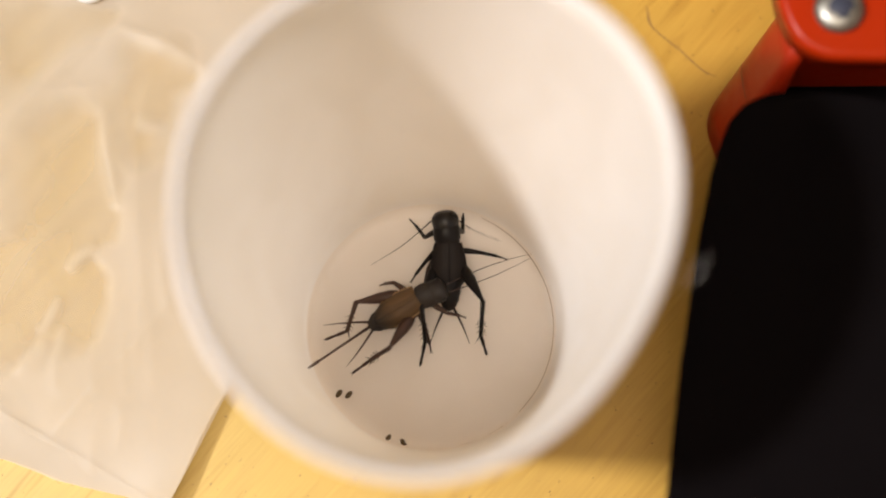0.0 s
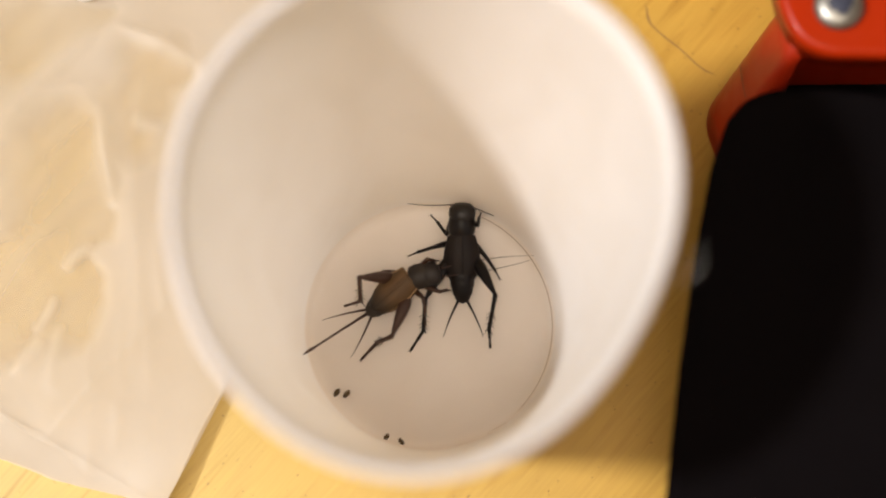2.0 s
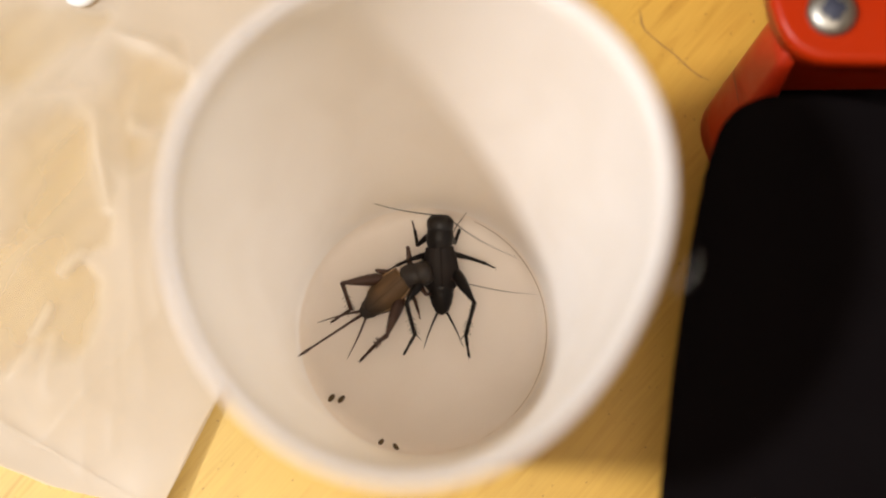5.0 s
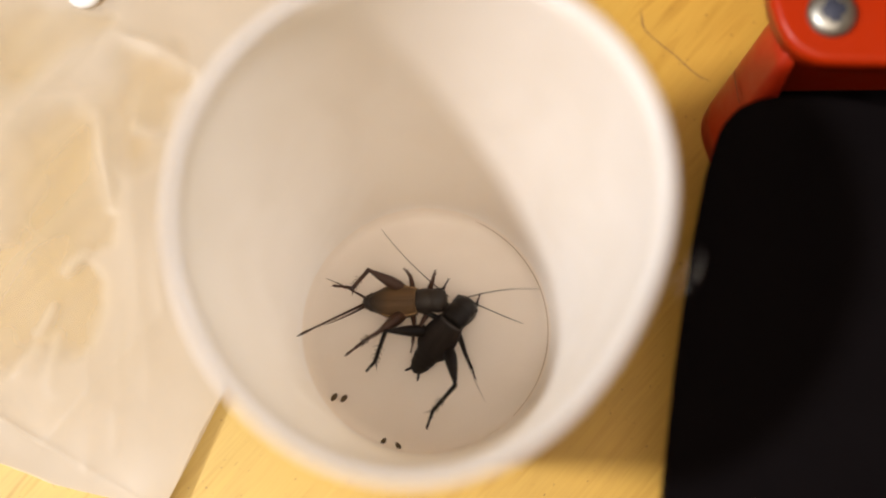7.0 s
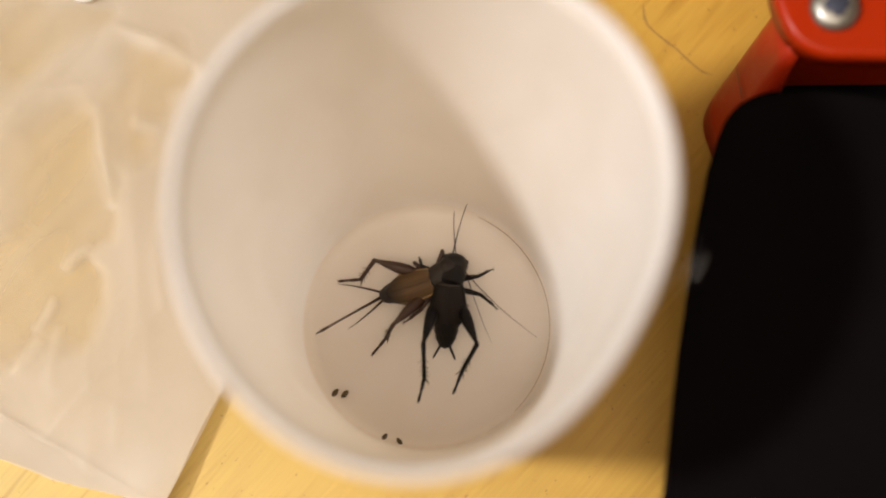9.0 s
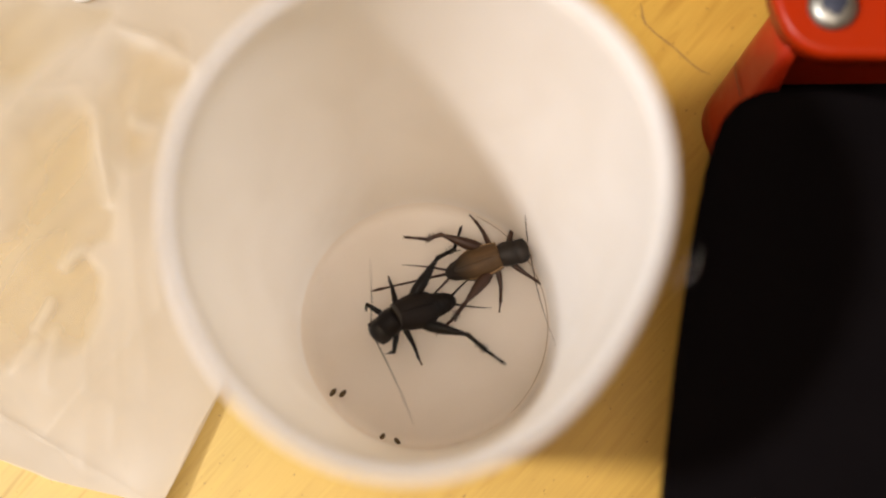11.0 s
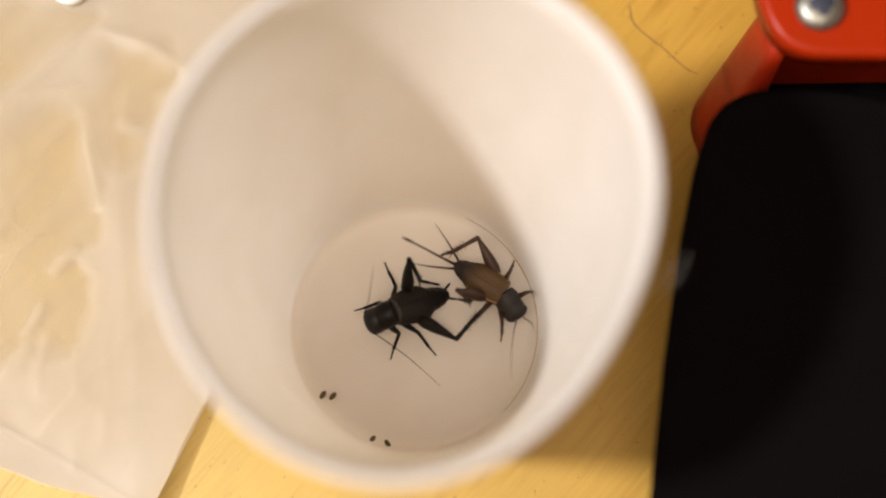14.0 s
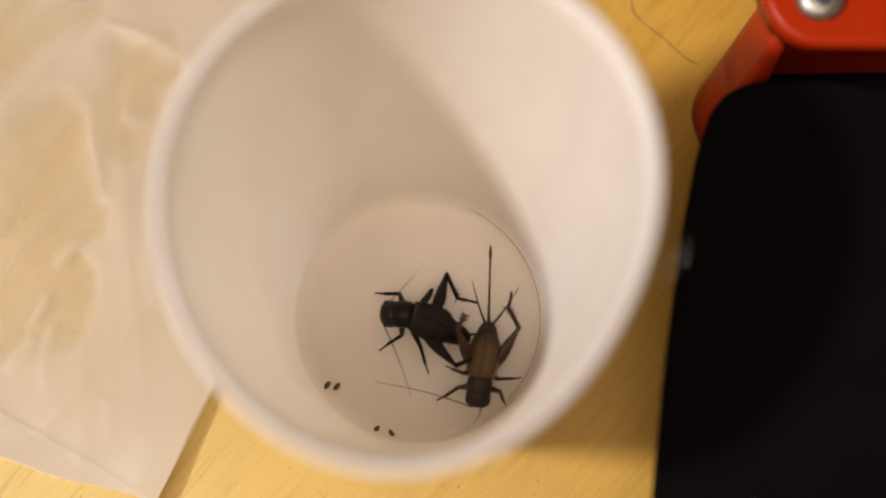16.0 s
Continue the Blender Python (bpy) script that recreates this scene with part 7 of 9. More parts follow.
    walk(brown_cricket_parts["ML"], [
        (0, pose(-0.00100, 0.00210, -0.00150, -0, -24.9, 117.61)),
        (0.5, pose(-0.00100, 0.00210, -0.00150, 0, -38.32, 109.3)),
        (1, pose(-0.00100, 0.00210, -0.00150, 0, -15.08, 126.79)),
        (1.5, pose(-0.00100, 0.00210, -0.00150, 0, -45.32, 131.27)),
        (2, pose(-0.00100, 0.00210, -0.00150, -0, -32.49, 135.59)),
        (2.5, pose(-0.00100, 0.00210, -0.00150, 0, -35.12, 132.2)),
        (3, pose(-0.00100, 0.00210, -0.00150, 0, -13.27, 134.62)),
        (3.5, pose(-0.00100, 0.00210, -0.00150, 0, -32.24, 132.13)),
        (4, pose(-0.00100, 0.00210, -0.00150, -0, -26.12, 124.18)),
        (6.5, pose(-0.00100, 0.00210, -0.00150, 0, -46.47, 132.5)),
        (7, pose(-0.00100, 0.00210, -0.00150, 0, -40.11, 94.51)),
        (7.5, pose(-0.00100, 0.00210, -0.00150, 0, -45.63, 103.83)),
        (8, pose(-0.00100, 0.00210, -0.00150, 0, -60.45, 99.45)),
        (8.5, pose(-0.00100, 0.00210, -0.00150, 0, -43.74, 111.76)),
        (9, pose(-0.00100, 0.00210, -0.00150, 0, -44.59, 119.64)),
        (9.8, pose(-0.00100, 0.00210, -0.00150, 12.11, 6.25, 99.46)),
        (10.4, pose(-0.00100, 0.00210, -0.00150, 9.63, 6.25, 99.46)),
        (10.9, pose(-0.00100, 0.00210, -0.00150, 7.3, 6.25, 99.46)),
        (11.5, pose(-0.00100, 0.00210, -0.00150, 0, -25.32, 60.05)),
        (12, pose(-0.00100, 0.00210, -0.00150, -0, -31.36, 69.57)),
        (12.5, pose(-0.00100, 0.00210, -0.00150, 0, -22.1, 82.3)),
        (13, pose(-0.00100, 0.00210, -0.00150, -0, -59.2, 39.09)),
        (13.5, pose(-0.00100, 0.00210, -0.00150, 0, -73.94, -2.37)),
        (13.75, pose(-0.00100, 0.00210, -0.00150, -5.37, -69.33, 48.01)),
        (14, pose(-0.00100, 0.00210, -0.00150, 0, -64.88, 88.33)),
        (14.5, pose(-0.00100, 0.00210, -0.00150, -0, -38.16, 49.04)),
        (15, pose(-0.00100, 0.00210, -0.00150, 0, -0.35, 92.64)),
        (15.25, pose(-0.00100, 0.00210, -0.00150, -9.05, -28.6, 66.49)),
        (15.5, pose(-0.00100, 0.00210, -0.00150, 0, -57.45, 31.62)),
        (15.75, pose(-0.00100, 0.00210, -0.00150, -11.98, 7.43, 48.58)),
        (16, pose(-0.00100, 0.00210, -0.00150, 0, 72.63, 68.68))])
    walk(brown_cricket_parts["MLt"], [
        (0, pose(0.00360, 0.00000, 0.00000, 34.19, 67.61, 60.32)),
        (0.5, pose(0.00360, 0.00000, 0.00000, 66.18, 61.02, 101.95)),
        (0.625, pose(0.00360, 0.00000, 0.00000, 49.86, 47.06, 128.18)),
        (0.75, pose(0.00360, 0.00000, 0.00000, 29.79, 38.72, 153.98)),
        (0.875, pose(0.00360, 0.00000, 0.00000, 8.35, 37.75, -179.81)),
        (1, pose(0.00360, 0.00000, 0.00000, -12.26, 44.36, -153.88)),
        (1.5, pose(0.00360, 0.00000, 0.00000, -8.85, 31.91, -177.22)),
        (2, pose(0.00360, 0.00000, 0.00000, -0.57, 39.94, -179.68)),
        (2.5, pose(0.00360, 0.00000, 0.00000, 0.11, 41.38, 179.96)),
        (3, pose(0.00360, 0.00000, 0.00000, -4.05, 39.71, -169.24)),
        (3.5, pose(0.00360, 0.00000, 0.00000, -8.81, 41.67, -175.36)),
        (4, pose(0.00360, 0.00000, 0.00000, -10.49, 41.74, -170.78)),
        (6.5, pose(0.00360, 0.00000, 0.00000, 7.63, 41.74, 179.67)),
        (6.75, pose(0.00360, 0.00000, 0.00000, 42.79, 45.8, 141.19)),
        (7, pose(0.00360, 0.00000, 0.00000, 73.73, 64.97, 103.98)),
        (7.5, pose(0.00360, 0.00000, 0.00000, 103.34, 65.21, 130.56)),
        (8, pose(0.00360, 0.00000, 0.00000, 113.21, 52.32, 141.09)),
        (8.25, pose(0.00360, 0.00000, 0.00000, 56.51, 38.73, 156.95)),
        (8.5, pose(0.00360, 0.00000, 0.00000, 2.85, 40.19, 179.56)),
        (8.75, pose(0.00360, 0.00000, 0.00000, 49.26, 42.34, 175.53)),
        (9, pose(0.00360, 0.00000, 0.00000, 97.88, 46.02, 174.88)),
        (9.1, pose(0.00360, 0.00000, 0.00000, 71.75, 30.99, -169.86)),
        (9.2, pose(0.00360, 0.00000, 0.00000, 44.91, 22.88, -150.38)),
        (9.3, pose(0.00360, 0.00000, 0.00000, 17.47, 23.66, -129.56)),
        (9.4, pose(0.00360, 0.00000, 0.00000, -9.17, 33.14, -110.61)),
        (9.6, pose(0.00360, 0.00000, 0.00000, -1.71, 30.36, -52.53)),
        (9.8, pose(0.00360, 0.00000, 0.00000, -0.37, 23.54, 2.23)),
        (10.4, pose(0.00360, 0.00000, 0.00000, -0.59, 19.84, 3.88)),
        (10.9, pose(0.00360, 0.00000, 0.00000, -0.76, 16.8, 5.42)),
        (11.5, pose(0.00360, 0.00000, 0.00000, 10.64, -1.77, 23.06)),
        (12, pose(0.00360, 0.00000, 0.00000, 10.44, 5, 18.44)),
        (12.5, pose(0.00360, 0.00000, 0.00000, 6.64, -5.64, 15.93)),
        (12.75, pose(0.00360, 0.00000, 0.00000, 28.3, 36.53, 57.21)),
        (13, pose(0.00360, 0.00000, 0.00000, 89.17, 40.72, 132.54)),
        (13.5, pose(0.00360, 0.00000, 0.00000, 69.83, 4.38, 141.82)),
        (13.75, pose(0.00360, 0.00000, 0.00000, 100.48, 36.89, 134.85)),
        (14, pose(0.00360, 0.00000, 0.00000, 156.23, 65.83, 162.61)),
        (14.5, pose(0.00360, 0.00000, 0.00000, 45.41, 40.2, 88.79)),
        (15, pose(0.00360, 0.00000, 0.00000, 0.25, 24.71, 39.64)),
        (15.5, pose(0.00360, 0.00000, 0.00000, 76.16, 40.81, 113.11)),
        (15.625, pose(0.00360, 0.00000, 0.00000, 28.25, 31.7, 74.76)),
        (15.75, pose(0.00360, 0.00000, 0.00000, -2.59, 5.2, 55.7)),
        (15.875, pose(0.00360, 0.00000, 0.00000, -26.38, -26.49, 51.51)),
        (16, pose(0.00360, 0.00000, 0.00000, -61.91, -56.32, 67.43))])
    walk(brown_cricket_parts["HLf"], [
        (0, pose(-0.01517, 0.00138, -0.00048, 0, -0.96, 169.05)),
        (0.25, pose(-0.01518, 0.00143, -0.00052, 0.01, -4.38, 169.62)),
        (0.5, pose(-0.01517, 0.00172, -0.00053, -0, -5.69, 169.84)),
        (0.75, pose(-0.01384, 0.00188, -0.00060, 0.69, 8.62, 166.01)),
        (1, pose(-0.01107, 0.00274, 0.00003, -0, 26.21, 158.5)),
        (1.25, pose(-0.01039, 0.00269, 0.00107, -0.2, 25.5, 155.83)),
        (1.5, pose(-0.01027, 0.00232, 0.00158, -0, 24.99, 154.92)),
        (1.75, pose(-0.01019, 0.00218, 0.00198, 0.23, 29.87, 152.02)),
        (2, pose(-0.01015, 0.00229, 0.00226, -0, 35.7, 149.4)),
        (2.25, pose(-0.01009, 0.00233, 0.00241, 0.32, 35.63, 151)),
        (2.5, pose(-0.01003, 0.00227, 0.00244, 0, 34.82, 153.46)),
        (2.75, pose(-0.01008, 0.00229, 0.00212, -0.25, 26.51, 155.74)),
        (3, pose(-0.01017, 0.00228, 0.00177, -0, 17.23, 157.4)),
        (3.25, pose(-0.01022, 0.00213, 0.00196, 0.03, 19.62, 157.91)),
        (3.5, pose(-0.01030, 0.00208, 0.00214, -0, 21.57, 157.99)),
        (3.75, pose(-0.01036, 0.00209, 0.00214, -0.51, 18.32, 155.66)),
        (4, pose(-0.01046, 0.00214, 0.00199, -0, 10.52, 153.04)),
        (4.125, pose(-0.01056, 0.00218, 0.00185, 0.99, 6.69, 153.54)),
        (4.25, pose(-0.01069, 0.00221, 0.00167, 1.98, 3.09, 154.79)),
        (4.375, pose(-0.01081, 0.00223, 0.00151, 2.68, 0.53, 156.17)),
        (4.5, pose(-0.01098, 0.00225, 0.00126, 3.52, -2.74, 158.57)),
        (4.625, pose(-0.01117, 0.00225, 0.00098, 4.21, -5.85, 161.52)),
        (4.75, pose(-0.01131, 0.00224, 0.00076, 4.6, -8.07, 164.05)),
        (4.875, pose(-0.01149, 0.00222, 0.00044, 4.95, -10.88, 167.82)),
        (5, pose(-0.01165, 0.00219, 0.00010, 5.09, -13.51, 171.94)),
        (5.125, pose(-0.01179, 0.00215, -0.00024, 5, -15.93, 176.33)),
        (5.25, pose(-0.01189, 0.00210, -0.00058, 4.72, -18.11, -179.11)),
        (5.375, pose(-0.01195, 0.00206, -0.00082, 4.39, -19.58, -175.65)),
        (5.5, pose(-0.01201, 0.00200, -0.00113, 3.82, -21.31, -171.07)),
        (5.625, pose(-0.01203, 0.00195, -0.00142, 3.15, -22.76, -166.66)),
        (5.75, pose(-0.01203, 0.00192, -0.00162, 2.62, -23.67, -163.53)),
        (5.875, pose(-0.01202, 0.00187, -0.00185, 1.92, -24.66, -159.7)),
        (6, pose(-0.01200, 0.00184, -0.00204, 1.27, -25.41, -156.38)),
        (6.125, pose(-0.01198, 0.00182, -0.00220, 0.72, -25.95, -153.67)),
        (6.25, pose(-0.01196, 0.00180, -0.00231, 0.3, -26.29, -151.69)),
        (6.375, pose(-0.01195, 0.00179, -0.00237, 0.1, -26.44, -150.73)),
        (6.5, pose(-0.01195, 0.00179, -0.00239, 0, -26.51, -150.25)),
        (6.75, pose(-0.01261, 0.00193, -0.00075, 4.38, -8.69, -167.29)),
        (7, pose(-0.01249, 0.00234, 0.00172, 0, 13.57, 168.1)),
        (7.25, pose(-0.01410, 0.00315, 0.00010, -1.16, -2.95, 162.49)),
        (7.5, pose(-0.01509, 0.00334, -0.00227, -0, -16.22, 161.75)),
        (7.75, pose(-0.01485, 0.00296, -0.00153, -0.18, -3.88, 162.76)),
        (8, pose(-0.01393, 0.00312, -0.00009, -0, 11.23, 165.12)),
        (8.25, pose(-0.01484, 0.00289, -0.00022, 0.1, 7.57, 167.03)),
        (8.5, pose(-0.01438, 0.00371, -0.00045, 0, 2.73, 167.64)),
        (8.75, pose(-0.01412, 0.00399, -0.00058, -0.09, 0.76, 167.55)),
        (9, pose(-0.01392, 0.00433, -0.00068, 0, -0.57, 166.79)),
        (9.125, pose(-0.01394, 0.00484, -0.00082, 0.51, -2.2, 164.67)),
        (9.25, pose(-0.01399, 0.00579, -0.00105, 1.68, -4.31, 160.36)),
        (9.375, pose(-0.01390, 0.00667, -0.00131, 2.88, -5.95, 156.33)),
        (9.5, pose(-0.01350, 0.00778, -0.00171, 4.66, -7.86, 150.83)),
        (9.625, pose(-0.01296, 0.00855, -0.00207, 6.24, -9.21, 146.28)),
        (9.75, pose(-0.01264, 0.00884, -0.00226, 6.98, -9.75, 144.23)),
        (9.875, pose(-0.01249, 0.00886, -0.00236, 7.09, -9.83, 143.89)),
        (10, pose(-0.01245, 0.00881, -0.00241, 6.76, -9.6, 144.59)),
        (10.125, pose(-0.01242, 0.00877, -0.00244, 6.24, -9.21, 145.68)),
        (10.25, pose(-0.01241, 0.00873, -0.00247, 5.66, -8.71, 146.81)),
        (10.375, pose(-0.01238, 0.00870, -0.00249, 5.26, -8.32, 147.49)),
        (10.5, pose(-0.01232, 0.00867, -0.00252, 4.87, -7.83, 147.98)),
        (10.625, pose(-0.01225, 0.00865, -0.00257, 4.56, -7.37, 148.3)),
        (10.75, pose(-0.01219, 0.00862, -0.00261, 4.29, -7.03, 148.76)),
        (10.875, pose(-0.01215, 0.00855, -0.00266, 3.77, -6.54, 150.11)),
        (11, pose(-0.01235, 0.00828, -0.00274, 2.92, -5.98, 153.54)),
        (11.125, pose(-0.01295, 0.00745, -0.00284, 1.84, -5.38, 159.88)),
        (11.25, pose(-0.01337, 0.00620, -0.00291, 0.85, -4.76, 166.94)),
        (11.375, pose(-0.01342, 0.00532, -0.00296, 0.3, -4.37, 171.29)),
        (11.5, pose(-0.01339, 0.00470, -0.00301, 0, -4.13, 173.96)),
        (11.75, pose(-0.01369, 0.00445, -0.00296, -0, -4.12, 174.1)),
        (12, pose(-0.01408, 0.00383, -0.00289, -0, -4.12, 174.24)),
        (12.25, pose(-0.01368, 0.00194, -0.00299, -0.5, -3.45, -169.33)),
        (12.5, pose(-0.01290, 0.00072, -0.00287, -0, 0.1, -155.99)),
        (12.75, pose(-0.01284, 0.00161, -0.00129, 3.9, 15.61, -179.21)),
        (13, pose(-0.01278, 0.00289, 0.00115, 0, 30.79, 150)),
        (13.25, pose(-0.01332, 0.00318, 0.00004, 1.89, 20.53, 151)),
        (13.5, pose(-0.01337, 0.00337, -0.00147, -0, 11.33, 151.67)),
        (13.75, pose(-0.01336, 0.00268, -0.00017, -8.79, 33.69, 169.27)),
        (14, pose(-0.01257, 0.00136, 0.00111, -0, 62.83, -159.76)),
        (14.25, pose(-0.01432, 0.00098, 0.00107, 1.48, 63.25, -165.79)),
        (14.5, pose(-0.01559, 0.00154, 0.00056, 0, 62.69, 179.19)),
        (14.75, pose(-0.01452, 0.00199, -0.00102, -2.61, 49.48, 162.97)),
        (15, pose(-0.01247, 0.00295, -0.00269, -0, 31.67, 156.97)),
        (15.25, pose(-0.01232, 0.00282, -0.00233, 0.14, 29.12, 165.81)),
        (15.5, pose(-0.01233, 0.00240, -0.00183, -0, 28.82, 174.01)),
        (15.75, pose(-0.01295, 0.00239, -0.00191, 0.16, 30.65, 175.57)),
        (16, pose(-0.01436, 0.00336, -0.00216, 0, 35.43, 175.75))])
    walk(brown_cricket_parts["HL"], [
        (0, pose(-0.00260, 0.00240, -0.00080, 0, -4.89, 160.17)),
        (0.5, pose(-0.00260, 0.00240, -0.00080, 0, -3.82, 158.41)),
        (1, pose(-0.00260, 0.00240, -0.00080, 0, -35.72, 149.39)),
        (1.5, pose(-0.00260, 0.00240, -0.00080, -0, -49.07, 149.2)),
        (2, pose(-0.00260, 0.00240, -0.00080, -0, -52.7, 146.11)),
        (2.5, pose(-0.00260, 0.00240, -0.00080, 0, -52.33, 143.26)),
        (3, pose(-0.00260, 0.00240, -0.00080, 0, -48.31, 146.16)),
        (3.5, pose(-0.00260, 0.00240, -0.00080, 0, -50.29, 147.24)),
        (4, pose(-0.00260, 0.00240, -0.00080, 0, -48.85, 147.6)),
        (6.5, pose(-0.00260, 0.00240, -0.00080, 0, 7.7, 145.98)),
        (7, pose(-0.00260, 0.00240, -0.00080, 0, -41.05, 154.08)),
        (7.5, pose(-0.00260, 0.00240, -0.00080, 0, -2.63, 152.82)),
        (8, pose(-0.00260, 0.00240, -0.00080, 0, 14.06, 150.94)),
        (8.5, pose(-0.00260, 0.00240, -0.00080, 0, -20.16, 151.32)),
        (9, pose(-0.00260, 0.00240, -0.00080, 0, -22.48, 148.77)),
        (9.8, pose(-0.00260, 0.00240, -0.00080, 7.28, -20.62, 143.75)),
        (10.4, pose(-0.00260, 0.00240, -0.00080, 5.85, -20.62, 143.75)),
        (10.9, pose(-0.00260, 0.00240, -0.00080, 4.48, -20.62, 143.75)),
        (11.5, pose(-0.00260, 0.00240, -0.00080, 0, -12.1, 147.08)),
        (12, pose(-0.00260, 0.00240, -0.00080, 0, -11.45, 153.43)),
        (12.5, pose(-0.00260, 0.00240, -0.00080, -0, -8.63, 161.93)),
        (13, pose(-0.00260, 0.00240, -0.00080, 0, -19.98, 142.55)),
        (13.5, pose(-0.00260, 0.00240, -0.00080, -0, 13.06, 142.93)),
        (14, pose(-0.00260, 0.00240, -0.00080, 0, -24.88, 151.93)),
        (14.5, pose(-0.00260, 0.00240, -0.00080, 0, -12.16, 162.66)),
        (15, pose(-0.00260, 0.00240, -0.00080, -0, -10.17, 147.78)),
        (15.5, pose(-0.00260, 0.00240, -0.00080, 0, -16.59, 151.01)),
        (16, pose(-0.00260, 0.00240, -0.00080, 0, -14.7, 156.17))])
    walk(brown_cricket_parts["HLt"], [
        (0, pose(0.00880, 0.00000, 0.00000, 4.37, 6.45, 62.93)),
        (0.5, pose(0.00880, 0.00000, 0.00000, 3.42, 4.82, 63.48)),
        (1, pose(0.00880, 0.00000, 0.00000, 48.2, 38.67, 119.3)),
        (1.5, pose(0.00880, 0.00000, 0.00000, 64.94, 35.06, 124.22)),
        (2, pose(0.00880, 0.00000, 0.00000, 66.13, 31.51, 121.24)),
        (2.5, pose(0.00880, 0.00000, 0.00000, 61.91, 26.87, 120.17)),
        (3, pose(0.00880, 0.00000, 0.00000, 59.07, 29.84, 122.44)),
        (3.5, pose(0.00880, 0.00000, 0.00000, 61.62, 30.19, 119.5)),
        (4, pose(0.00880, 0.00000, 0.00000, 60.38, 31.21, 118.67)),
        (6.5, pose(0.00880, 0.00000, 0.00000, -7.54, 5.69, 102.23)),
        (7, pose(0.00880, 0.00000, 0.00000, 51.62, 41.75, 95.96)),
        (7.5, pose(0.00880, 0.00000, 0.00000, 2.43, 19.84, 61.34)),
        (8, pose(0.00880, 0.00000, 0.00000, -15.77, -32.57, 78.69)),
        (8.5, pose(0.00880, 0.00000, 0.00000, 21.37, 35.79, 70.36)),
        (9, pose(0.00880, 0.00000, 0.00000, 26.25, 42.33, 75.13)),
        (9.8, pose(0.00880, 0.00000, 0.00000, -0.82, 72.77, -2.07)),
        (10.4, pose(0.00880, 0.00000, 0.00000, 2.31, 75.64, 4.78)),
        (10.9, pose(0.00880, 0.00000, 0.00000, 7.36, 78.63, 12.77)),
        (11.5, pose(0.00880, 0.00000, 0.00000, 16.4, 47.05, 78.23)),
        (12, pose(0.00880, 0.00000, 0.00000, 14.13, 45.57, 69.1)),
        (12.5, pose(0.00880, 0.00000, 0.00000, 10.56, 35.61, 89.35)),
        (13, pose(0.00880, 0.00000, 0.00000, 20.3, 10.05, 92.51)),
        (13.5, pose(0.00880, 0.00000, 0.00000, -13.39, -13.94, 87.05)),
        (14, pose(0.00880, 0.00000, 0.00000, 26.12, 17.42, 94.72)),
        (14.5, pose(0.00880, 0.00000, 0.00000, 9.9, 11.99, 54.45)),
        (15, pose(0.00880, 0.00000, 0.00000, 12.45, 34.97, 97.44)),
        (15.5, pose(0.00880, 0.00000, 0.00000, 20.51, 35.41, 101.27)),
        (16, pose(0.00880, 0.00000, 0.00000, 17.13, 44.59, 67.06))])
